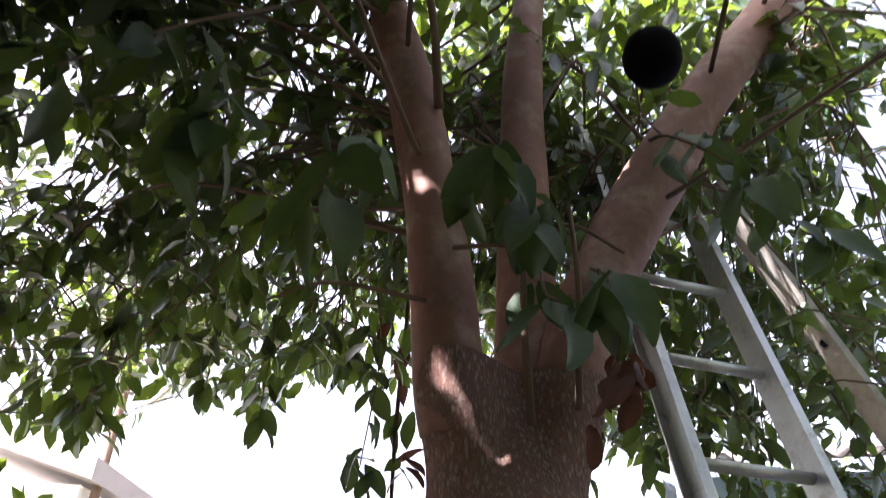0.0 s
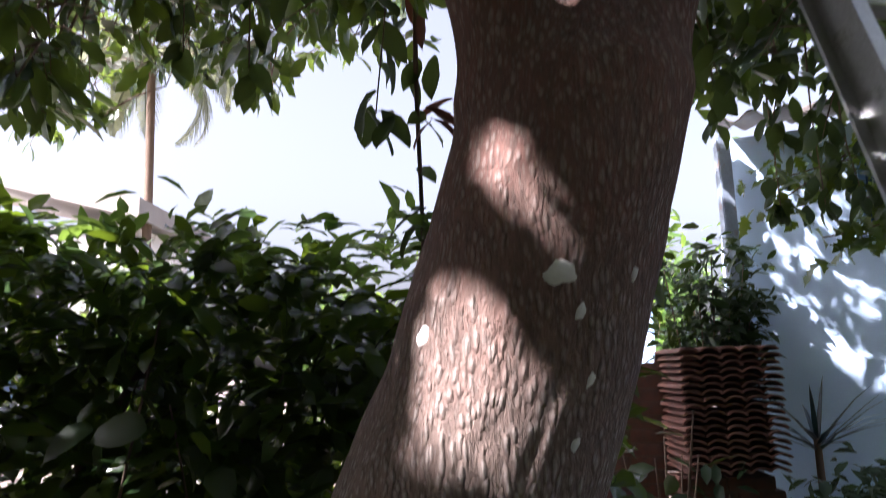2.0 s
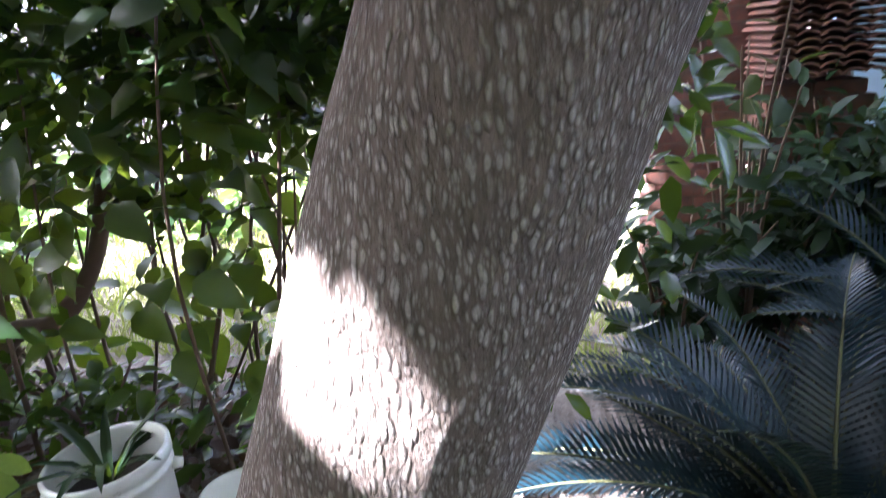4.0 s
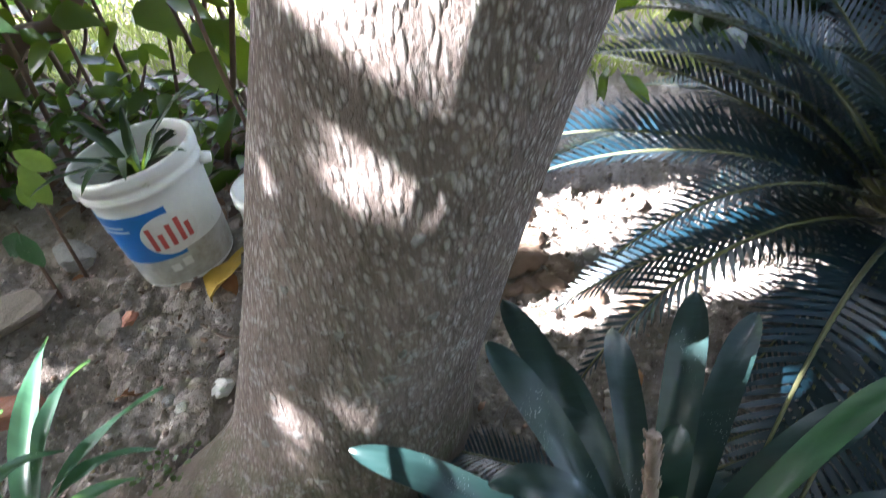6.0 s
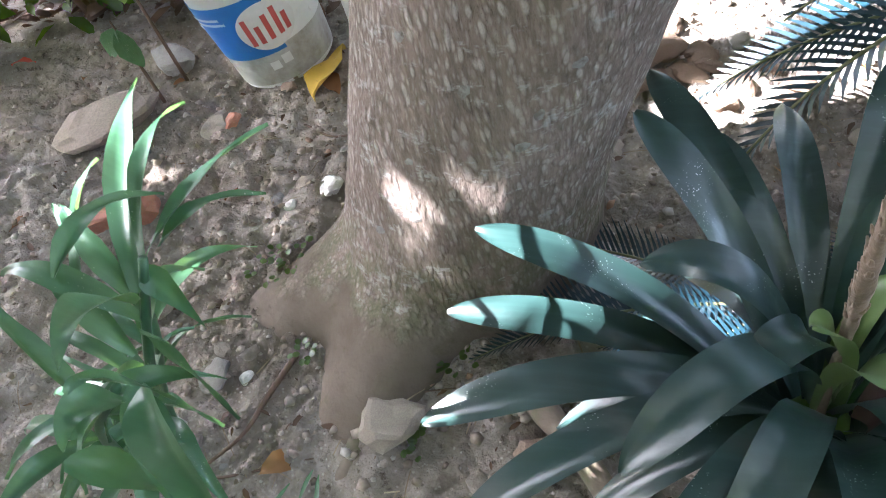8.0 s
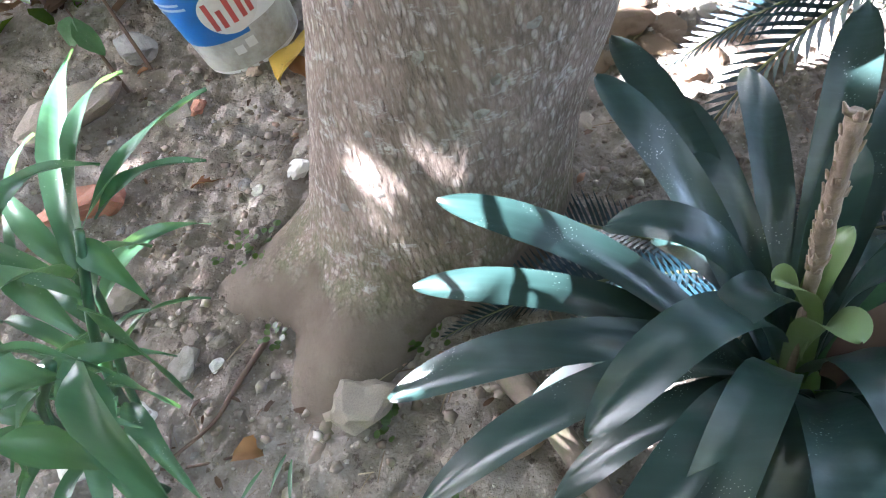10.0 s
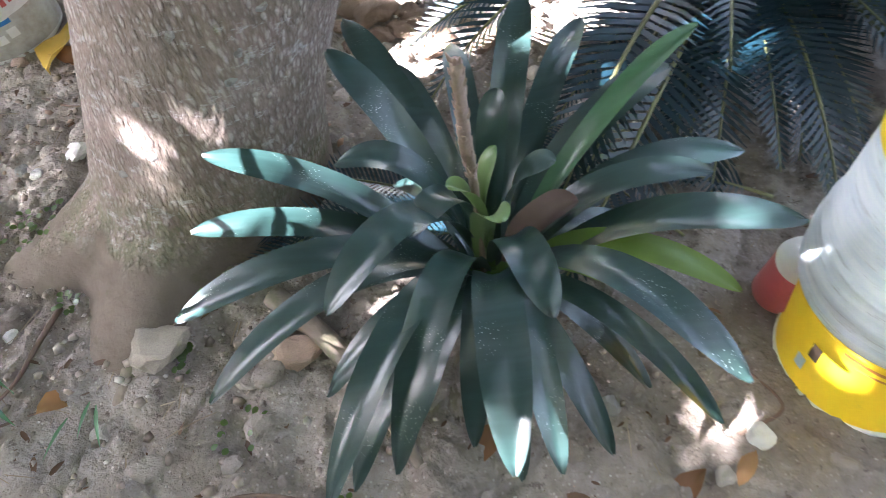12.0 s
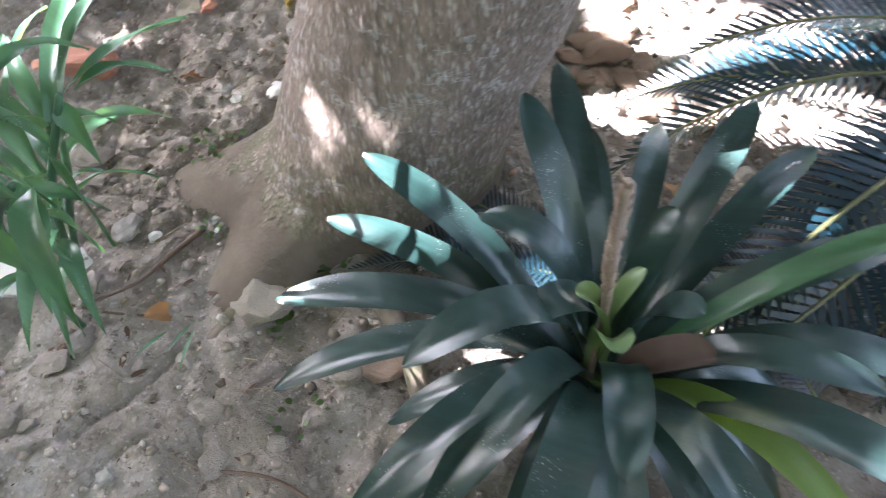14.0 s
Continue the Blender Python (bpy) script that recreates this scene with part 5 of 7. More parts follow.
GAPS_PLANT = [
    (-0.055, 0.632, 0.315, 0.034), (0.0, 0.625, 0.325, 0.034), (0.04, 0.617, 0.33, 0.024), (-0.085, 0.59, 0.22, 0.024), (0.02, 0.585, 0.25, 0.032), (-0.10, 0.46, 0.20, 0.02), (0.285, 0.225, 0.25, 0.03),
    (0.49, 0.30, 0.28, 0.008), (0.36, 0.39, 0.27, 0.0), (0.775, 0.39, 0.0, -0.006), (0.42, 0.85, 0.24, 0.01), (0.56, 0.465, 0.295, 0.012), (0.60, 0.63, 0.21, 0.006),
    (-0.75, 1.38, 0.3, 0.03),
]
GAPS_LADDER = [(1.09, 1.05, 2.85, 0.05), (1.16, 1.05, 2.76, 0.03), (1.053, 0.95, 2.393, 0.03), (1.379, 1.1, 2.399, 0.015), (0.43, 0.74, 2.276, 0.008), (1.02, 0.93, 2.6, 0.01)]
# dapples on the house wall
GAPS_WALL = [
    (2.085, 3.489, 1.624, 0.003), (2.16, 3.46, 1.52, 0.020), (2.217, 3.441, 1.43, 0.009), (2.005, 3.518, 2.011, 0.003), (2.124, 3.475, 1.942, 0.020), (2.295, 3.413, 1.799, 0.009), (2.345, 3.394, 1.668, 0.003),
    (1.924, 3.548, 1.58, -0.008), (1.96, 3.53, 1.85, -0.002), (1.877, 3.565, 2.50, 0.014), (2.02, 3.51, 2.45, 0.014), (2.378, 3.382, 1.726, -0.002), (2.25, 3.43, 2.25, 0.009), (2.45, 3.36, 1.95, 0.009), (2.55, 3.32, 1.6, 0.009),
]
GAPS = np.array(GAPS_TRUNK + GAPS_SOIL + GAPS_PLANT + GAPS_LADDER + GAPS_WALL)
SUN_V = np.array(SUN_WAY)


def lets_sun_by(points, reach):
    """Whether leaves of that reach at these points leave every gap open."""
    points = np.asarray(points, float)
    ok = np.ones(len(points), bool)
    for g in GAPS:
        rel = points - g[:3]
        along = rel @ SUN_V
        off = np.linalg.norm(rel - along[:, None] * SUN_V, axis=1)
        ok &= ~((along > 0.02) & (off < g[3] + reach))
    return ok


def crown_ok(p):
    """The space that the crown fills: high over the open strip of sky above the hedge, all round the limbs."""
    x, y, z = p
    far = math.hypot(x - 0.26, y + 0.64)
    if far < 0.75 and z < 2.5:
        return False
    if y > -0.3:
        turn = math.degrees(math.atan2(x - 0.26, y + 0.64))
        low = 0.385 if -12 < turn < 10 else 0.25 if turn <= -22 else 0.32 if turn <= -12 else 0.285
        return z > 1.53 + low * far and z > 2.05
    return z > 2.15


def make_crown(parent):
    rng = np.random.RandomState(11)
    roots = []
    for key, (pts, radii) in BOUGHS.items():
        path = spline(np.array(pts), 60)
        roots += [path[i] for i in range(24, 60, 2)]
    roots = np.array(roots)
    branch_chunks, twig_chunks = [], []
    base, way, up, size = [], [], [], []
    made = 0
    tries = 0
    while made < 165 and tries < 6000:
        tries += 1
        a, r = rng.rand() * 2 * math.pi, 0.5 + 3.3 * math.sqrt(rng.rand())
        end = np.array([0.45 + r * math.cos(a), 0.8 + r * math.sin(a), rng.uniform(2.2, 4.9) - 0.1 * r])
        if made % 8 < 5:  # the low skirt of the crown, over the hedge and the house
            a, r = rng.uniform(-44, 44) if rng.rand() < 0.92 else rng.uniform(10, 40), rng.uniform(2.2, 4.2)
            tilt = rng.uniform(22, 31) if -12 < a < 10 else rng.uniform(14.5, 30) if a <= -22 else rng.uniform(18.5, 30) if a <= -12 else rng.uniform(16, 29)
            a = radians(a)
            end = np.array([0.26 + r * math.sin(a), -0.64 + r * math.cos(a), 1.53 + r * math.tan(radians(tilt))])
        if not crown_ok(end):
            continue
        s = roots[np.argmin(np.linalg.norm(roots - end, axis=1) + rng.rand(len(roots)) * 1.2)]
        mid = (s + end) / 2 + np.array([rng.uniform(-0.25, 0.25), rng.uniform(-0.25, 0.25), 0.35 + 0.25 * rng.rand()])
        path = spline([s, mid, end], 18)
        made += 1
        branch_chunks.append(tube_data(path, np.linspace(0.008, 0.0025, 18), 5))
        for k in range(4, 18):
            for _ in range(3 if k < 17 else 5):
                q = path[k]
                d = np.array([rng.normal(), rng.normal(), rng.normal() * 0.5 - 0.15])
                d /= np.linalg.norm(d)
                ln = rng.uniform(0.12, 0.42)
                tip = q + d * ln + np.array([0, 0, -0.08 * rng.rand()])
                if not crown_ok(tip):
                    continue
                # the crown is thinner above its leafy skirt
                high = math.degrees(math.atan2(tip[2] - 1.53, math.hypot(tip[0] - 0.26, tip[1] + 0.64)))
                side = 0.5 if tip[0] > 0.9 else 1.05 if tip[0] < -0.4 else 0.8
                if tip[1] > 0.3 and rng.rand() > side * np.interp(high, [22, 29, 40], [0.9, 0.46, 0.42]):
                    continue
                twig_chunks.append(tube_data([q, (q + tip) / 2 + (0, 0, 0.02), tip], [0.0035, 0.0028, 0.0016], 3, caps=False))
                m = rng.randint(5, 9)
                for j in range(m):
                    u = 0.35 + 0.65 * (j + 1) / m
                    b = q + (tip - q) * u
                    w = d * 0.55 + rng.normal(size=3) * 0.55 + np.array([0, 0, -0.65])
                    base.append(b)
                    way.append(w)
                    up.append(np.array([rng.normal() * 0.6, rng.normal() * 0.6, 1.0]))
                    size.append(rng.uniform(0.075, 0.135))
    base, way, up, size = map(np.array, (base, way, up, size))
    mid = base + way / np.linalg.norm(way, axis=1)[:, None] * size[:, None] * 0.5
    keep = lets_sun_by(mid, 0.032)
    far = np.linalg.norm(mid - np.array([0.26, -0.6, 1.55]), axis=1) > 0.7
    keep &= far
    keep &= (mid[:, 1] < 0.3) | (rng.rand(len(mid)) < 0.60)
    part("branchwork", mesh_of("branchwork", branch_chunks), TWIG, parent, "thin branches")["kind"] = "stuff"
    part("brushwood", mesh_of("brushwood", twig_chunks), TWIG, parent, "fine twigs")["kind"] = "stuff"
    ob = part("crown", scatter_leaves("crown", base[keep], way[keep], up[keep], size[keep], LEAF_SMALL), LEAF, parent, "crown of drooping dark green oval leaves")
    ob["kind"] = "stuff"
    return int(keep.sum())


make_crown(tree)


LEAF_PLAIN = blade(1.0, 0.44, [(0, 0.1), (0.5, 1.0), (1, 0.05)], 0.5, 0.25, 0.1, 0.0, cols=1)


def leaf_cloud(parent, label, centres, per, spread, seed):
    """Leaves gathered in clumps round the given points."""
    rng = np.random.RandomState(seed)
    n = len(centres) * per
    p = np.repeat(np.asarray(centres), per, axis=0) + rng.normal(0, spread, (n, 3))
    ok = (p[:, 2] > 2.15) & (np.linalg.norm(p - np.array([0.26, -0.6, 1.55]), axis=1) > 0.8)
    ok &= np.array([crown_ok(q) for q in p])
    way = rng.normal(size=(n, 3)) * (0.8, 0.8, 0.5) + (0, 0, -0.5)
    up = rng.normal(size=(n, 3)) * 0.6 + (0, 0, 1)
    size = rng.uniform(0.09, 0.15, n)
    mid = p + way / np.linalg.norm(way, axis=1)[:, None] * size[:, None] * 0.5
    ok &= lets_sun_by(mid, 0.032)
    ob = part("crown", scatter_leaves("crown", p[ok], way[ok], up[ok], size[ok], LEAF_PLAIN), LEAF, parent, label)
    ob["kind"] = "stuff"


def make_shading_crown(parent):
    """The crown's side towards the sun, and its top, over and behind the one who films; mostly unseen, added to block
    light.
    """
    rng = np.random.RandomState(21)
    u = np.cross(SUN_V, (0, 0, 1))
    u /= np.linalg.norm(u)
    v = np.cross(u, SUN_V)
    m = 1500
    c = np.array([0.0, 0.9, 0.6]) + rng.uniform(2.3, 5.8, m)[:, None] * SUN_V + rng.uniform(-2.0, 1.1, m)[:, None] * u + rng.uniform(-2.1, 1.4, m)[:, None] * v
    leaf_cloud(parent, "dense unseen side of the crown, added to block the sun", c, 46, 0.13, 22)
    # clumps out of view, added to shade the hedge, the limbs and the tiles
    for m, ua, ub, va, vb, aa, ab, seed in ((300, 1.1, 1.75, -2.1, 0.9, 2.6, 5.5, 24), (420, -1.4, 0.4, 1.4, 2.7, 2.2, 4.6, 25), (460, 0.4, 1.6, 1.1, 2.55, 4.8, 6.8, 26)):
        c = np.array([0.0, 0.9, 0.6]) + rng.uniform(aa, ab, m)[:, None] * SUN_V + rng.uniform(ua, ub, m)[:, None] * u + rng.uniform(va, vb, m)[:, None] * v
        leaf_cloud(parent, "unseen flank of the crown, added for shade", c, 34, 0.15, seed)
    m = 80
    c = np.column_stack([rng.uniform(0.2, 2.0, m), rng.uniform(0.9, 2.6, m), rng.uniform(3.3, 4.7, m)])
    leaf_cloud(parent, "leafy top of the crown over the bed", c, 40, 0.15, 27)
    m = 46
    c = np.column_stack([rng.uniform(0.95, 2.5, m), rng.uniform(1.7, 3.0, m), rng.uniform(2.5, 3.25, m)])
    leaf_cloud(parent, "leafy low boughs over the shaded bed", c, 30, 0.13, 28)
    m = 680
    r, a = 4.2 * np.sqrt(rng.rand(m)), rng.rand(m) * 6.283
    c = np.column_stack([0.2 + r * np.cos(a), -0.7 + r * np.sin(a), rng.uniform(2.9, 4.9, m)])
    c = c[c[:, 1] < -0.2]
    leaf_cloud(parent, "dense unseen top of the crown, added to block sky light", c, 38, 0.16, 23)


make_shading_crown(tree)


def make_sprigs(parent):
    """Sprigs of large leaves that hang close to the camera's way, each leaf a part."""
    shapes = []
    for s, (dr, fo, wv) in enumerate(((0.5, 0.2, 0.05), (0.9, 0.3, 0.08), (0.3, 0.15, 0.04))):
        shapes.append(mesh_of("leaf", [blade(1.0, 0.42 + 0.05 * s, ELLIPSE, dr, fo, 0.1, wv, 2, s)]))
    rng = np.random.RandomState(31)
    sprigs = [  # start, end, leaves, leaf length
        ((-0.1, 0.35, 2.75), (-0.33, 0.12, 2.30), 7, 0.16), ((-0.1, 0.45, 2.6), (-0.13, 0.20, 2.25), 6, 0.15), ((0.1, 0.55, 2.55), (0.06, 0.28, 2.21), 6, 0.16), ((0.30, 0.60, 2.65), (0.33, 0.25, 2.28), 8, 0.14),
        ((0.42, 0.65, 2.6), (0.42, 0.30, 2.23), 7, 0.14), ((0.5, 0.7, 2.4), (0.47, 0.35, 2.07), 4, 0.13), ((0.62, 0.7, 2.35), (0.56, 0.38, 2.13), 5, 0.15), ((-0.6, 0.8, 2.9), (-0.75, 0.45, 2.42), 7, 0.14),
        ((0.8, 0.7, 2.75), (0.85, 0.35, 2.36), 6, 0.13), ((0.95, 0.8, 2.7), (1.05, 0.50, 2.32), 6, 0.13), ((-0.25, 1.7, 2.95), (-0.30, 1.65, 2.28), 9, 0.12), ((-0.5, 1.9, 3.0), (-0.55, 1.8, 2.42), 8, 0.12),
        ((0.05, 1.6, 2.8), (0.07, 1.5, 2.08), 9, 0.12), ((-0.9, 1.9, 2.9), (-0.98, 1.75, 2.30), 9, 0.12), ((-1.25, 1.9, 2.9), (-1.35, 1.8, 2.15), 9, 0.13), ((1.0, 1.9, 2.9), (1.05, 1.8, 2.28), 9, 0.12),
        ((1.35, 1.9, 2.9), (1.45, 1.75, 2.30), 9, 0.12), ((0.75, 1.8, 2.7), (0.80, 1.75, 2.20), 7, 0.12), ((-0.7, 1.2, 3.0), (-0.78, 1.15, 2.55), 8, 0.11), ((1.6, 1.6, 2.7), (1.7, 1.5, 2.1), 8, 0.12),
        ((1.2, 2.2, 2.85), (1.27, 2.4, 2.36), 9, 0.12), ((1.4, 2.2, 2.85), (1.48, 2.4, 2.32), 9, 0.12), ((1.6, 2.2, 2.85), (1.66, 2.4, 2.26), 9, 0.12), ((1.45, 2.4, 2.8), (1.57, 2.6, 2.05), 11, 0.11), ((1.65, 2.4, 2.8), (1.75, 2.6, 2.05), 11, 0.11), ((1.8, 2.4, 2.8), (1.90, 2.6, 2.08), 11, 0.11), ((2.0, 2.4, 2.7), (2.05, 2.6, 2.1), 9, 0.11),
    ]
    for k, (a, b, n, ln) in enumerate(sprigs):
        a, b = np.array(a), np.array(b)
        path = spline([a, (a + b) / 2 + rng.normal(size=3) * 0.03, b], 12)
        part("twig", mesh_of("twig", [tube_data(path, np.linspace(0.005, 0.002, 12), 6)]), TWIG, parent)
        n = int(n * 1.7)
        for i in range(n):
            q = path[int(11 * min(1.0, 0.3 + 0.9 * (i + 1) / n))] + rng.normal(size=3) * 0.02
            t = i * 2.2 + rng.rand()
            w = np.array([math.cos(t) * 0.7, math.sin(t) * 0.7, -0.75 - 0.4 * rng.rand()])
            ob = part("leaf", shapes[rng.randint(3)], LEAF_NEAR, parent)
            ob.matrix_local = basis(w, (rng.normal() * 0.5, rng.normal() * 0.5 - 0.3, 1), q, ln * rng.uniform(0.75, 1.15))
    for i in range(15):
        w = (rng.normal() * 0.5, rng.normal() * 0.5, -0.8)
        ob = part("leaf", shapes[rng.randint(3)].copy(), LEAF_RUST, parent, "withered red-brown leaf")
        ob.data.materials[0] = LEAF_RUST
        ob.matrix_local = basis(w, (rng.normal(), rng.normal(), 1), (0.60 + rng.normal() * 0.03, 0.48 + rng.normal() * 0.04, 2.03 + rng.normal() * 0.035), rng.uniform(0.06, 0.10))
    part("twig", mesh_of("twig", [tube_data(spline([(0.62, 0.72, 2.3), (0.62, 0.55, 2.2), (0.60, 0.48, 2.05)], 8), 0.004, 6)]), TWIG, parent)
    part("fruit", lathe([(0.001, -0.05), (0.02, -0.047), (0.038, -0.034), (0.047, -0.012), (0.048, 0.008), (0.042, 0.03), (0.026, 0.045), (0.006, 0.051), (0.003, 0.075)], 24), FRUIT, parent, "round blackish fruit", loc=(0.60, 0.14, 2.42))
    part("twig", mesh_of("twig", [tube_data(spline([(0.60, 0.14, 2.49), (0.64, 0.3, 2.62), (0.75, 0.6, 2.75), (0.9, 0.79, 2.82)], 10), [0.003] * 9 + [0.006], 6)]), TWIG, parent)
    # bare twigs that cross the fork
    for pts, r in (([(0.46, 0.62, 1.95), (0.44, 0.55, 2.2), (0.45, 0.5, 2.42)], 0.009), ([(0.56, 0.66, 2.0), (0.55, 0.55, 2.2), (0.53, 0.5, 2.38)], 0.008), ([(0.30, 0.60, 2.32), (0.38, 0.55, 2.30), (0.46, 0.52, 2.28)], 0.006),
                   ([(0.44, 0.55, 2.34), (0.55, 0.55, 2.36), (0.66, 0.58, 2.32)], 0.006), ([(0.25, 0.63, 2.75), (0.22, 0.5, 2.95), (0.15, 0.35, 3.15)], 0.013), ([(0.25, 0.62, 2.2), (0.05, 0.6, 2.22), (-0.08, 0.62, 2.18)], 0.006)):
        part("twig", mesh_of("twig", [tube_data(spline(pts, 10), np.linspace(r, r * 0.6, 10), 8)]), TWIG, parent)


make_sprigs(tree)


# ---- climbing vine that hangs beside the trunk ----
def make_vine():
    p = thing("vine", "thin bare vine with dry leaves hanging beside the trunk", "vine", (0.0, 1.75, -0.06))
    path = spline([(0.0, 0, -0.02), (0.10, 0.0, 0.8), (0.165, 0.0, 1.6), (0.16, 0.0, 2.4), (0.18, -0.05, 3.1)], 40)
    part("stem", mesh_of("stem", [tube_data(path, 0.007, 8, 0.1)]), TWIG, p)
    rng = np.random.RandomState(6)
    me = mesh_of("leaf", [LEAF_FINE])
    dry = mesh_of("leaf", [LEAF_FINE])
    for i in range(34):
        q = path[rng.randint(18, 38)]
        w = (rng.normal(), rng.normal() * 0.6, -0.5 + rng.normal() * 0.4)
        brown = rng.rand() < 0.45
        ob = part("leaf", dry if brown else me, LEAF_RUST if brown else LEAF_NEAR, p)
        ob.matrix_local = basis(w, (rng.normal() * 0.5, -0.5, 1), q + rng.normal(size=3) * 0.04, rng.uniform(0.09, 0.16))


make_vine()


# ---- hedge ----
def make_hedge():
    p = thing("hedge", "tall dense hedge, dark within and sunlit along its top", "hedge", (-1.4, 2.0, 0.0))
    rng = np.random.RandomState(41)
    chunks = []
    foots = []
    for i in range(95):
        x, y = rng.uniform(-2.3, 1.55), rng.uniform(-0.3, 0.35)
        top = rng.uniform(1.0, 1.75)
        a = np.array([x, y, -0.1])
        b = a + np.array([rng.normal() * 0.30, rng.normal() * 0.15, top])
        foots.append((a, b))
        chunks.append(tube_data(spline([a, (a + b) / 2 + rng.normal(size=3) * 0.09, b], 8), np.linspace(rng.uniform(0.006, 0.014), 0.003, 8), 5))
    part("thicket", mesh_of("thicket", chunks), TWIG, p, "many thin upright stems")["kind"] = "stuff"
    n = 24000
    x = rng.uniform(-2.6, 2.1, n)
    top = 1.79 + 0.09 * np.sin(x * 3.1 + 0.5) + 0.07 * np.sin(x * 7.7) + 0.05 * rng.normal(size=n)
    z = top * (1 - rng.rand(n) ** 1.05 * 0.93)
    thin = np.clip((z - 0.72) / 0.55, 0.02, 1)
    keep = rng.rand(n) < thin
    y = rng.uniform(-0.42, 0.42, n) * (0.75 + 0.25 * np.clip(z, 0, 1))
    base = np.column_stack([x, y, z])[keep]
    m = len(base)
    way = np.column_stack([rng.normal(size=m), rng.normal(size=m) - 0.35, rng.normal(size=m) * 0.6 - 0.05])
    up = np.column_stack([rng.normal(size=m) * 0.5, rng.normal(size=m) * 0.5 - 0.4, np.ones(m)])
    size = rng.uniform(0.075, 0.15, m)
    part("foliage", scatter_leaves("foliage", base, way, up, size, LEAF_SMALL), LEAF_HEDGE, p, "dark green oval hedge leaves")["kind"] = "stuff"
    n = 700
    base = np.column_stack([rng.uniform(-2.1, 1.6, n), rng.uniform(-0.5, 0.2, n), 0.26 + 1.1 * rng.rand(n) ** 0.85])
    way = np.column_stack([rng.normal(size=n), rng.normal(size=n) * 0.7 - 0.3, rng.normal(size=n) * 0.4 - 0.5])
    up = np.column_stack([rng.normal(size=n) * 0.4, rng.normal(size=n) * 0.4 - 0.7, np.ones(n)])
    broad = blade(1.0, 0.62, [(0, 0.1), (0.08, 0.62), (0.26, 1.0), (0.5, 0.82), (0.74, 0.42), (0.9, 0.14), (1, 0.01)], 0.7, 0.25, 0.1, 0.05, cols=1)
    part("broad_foliage", scatter_leaves("broad_foliage", base, way, up, rng.uniform(0.09, 0.17, n), broad), LEAF_BROAD, p, "broad heart-shaped leaves low in the hedge")["kind"] = "stuff"
    n = 1500
    base = np.column_stack([rng.uniform(-2.2, 1.2, n), rng.uniform(-0.32, 0.3, n), -0.03 + 0.3 * rng.rand(n) ** 2])
    way = np.column_stack([rng.normal(size=n), rng.normal(size=n), rng.normal(size=n) * 0.4 + 0.3])
    up = np.column_stack([rng.normal(size=n) * 0.5, rng.normal(size=n) * 0.5, np.ones(n)])
    part("undergrowth", scatter_leaves("undergrowth", base, way, up, rng.uniform(0.05, 0.13, n), LEAF_SMALL), LEAF_HEDGE, p, "low dark growth at the hedge's foot")["kind"] = "stuff"
    n = 1100
    base = np.column_stack([rng.uniform(-2.2, 1.0, n), rng.uniform(-0.45, 0.35, n), np.zeros(n)])
    base[:, 2] = [soil_top(x - 1.4, y + 2.0) + 0.01 + 0.02 * rng.rand() for x, y, _ in base]
    way = np.column_stack([rng.normal(size=n), rng.normal(size=n), rng.normal(size=n) * 0.25])
    up = np.column_stack([rng.normal(size=n) * 0.4, rng.normal(size=n) * 0.4, np.ones(n)])
    part("litter", scatter_leaves("litter", base, way, up, rng.uniform(0.04, 0.1, n), LEAF_SMALL), LEAF_LITTER, p, "dead brown leaves under the hedge")["kind"] = "stuff"
    o = np.array([-1.4, 2.0, 0.0])
    path = spline([np.array(q) - o for q in ((-1.62, 1.95, -0.05), (-1.38, 1.86, 0.43), (-1.18, 1.86, 0.5), (-1.03, 1.9, 0.70), (-0.92, 1.95, 1.1), (-0.7, 2.0, 1.5))], 26)
    part("branch", mesh_of("branch", [tube_data(path, np.linspace(0.04, 0.018, 26), 12, 0.06, 4)]), TWIG, p, "thick crooked old branch")
    # sprays of leaves that stand up from the top, coloured brighter as if sunlit
    sb, sw, su, ss = [], [], [], []
    for i in range(210):
        c = np.array([rng.uniform(-2.4, 2.0), rng.uniform(-0.35, 0.3), rng.uniform(1.70, 1.90)])
        for j in range(8):
            sb.append(c + rng.normal(size=3) * 0.03)
            sw.append(np.array([rng.normal(), rng.normal(), 0.35 + rng.normal() * 0.4]))
            su.append(np.array([rng.normal() * 0.4, rng.normal() * 0.4, 1]))
            ss.append(rng.uniform(0.06, 0.12))
    part("new_growth", scatter_leaves("new_growth", sb, sw, su, ss, LEAF_SMALL), LEAF_SUNNY, p, "sprays along the top, their green brightened as by sun")["kind"] = "stuff"


make_hedge()


def make_lawn():
    """Sunlit grass on the open ground beyond the hedge, past counting."""
    rng = np.random.RandomState(61)
    n = 16000
    pts = np.column_stack([rng.uniform(-4.5, 1.4, n), 2.5 + 4.5 * rng.rand(n) ** 1.5, np.zeros(n)])
    pts[:, 2] = [soil_top(x, y) for x, y, _ in pts]
    way = np.column_stack([rng.normal(size=n) * 0.5, rng.normal(size=n) * 0.5, np.ones(n)])
    up = np.column_stack([rng.normal(size=(n, 2)), np.zeros(n)])
    tagged(part("grass", scatter_leaves("grass", pts, way, up, rng.uniform(0.05, 0.16, n), blade(1.0, 0.07, [(0, 0.8), (0.5, 1.0), (1, 0.05)], 0.8, 0.2, 0.0, 0.0, cols=1)), LEAF_LAWN), "sunlit yellow-green grass beyond the hedge", "grass", kind="stuff")


make_lawn()


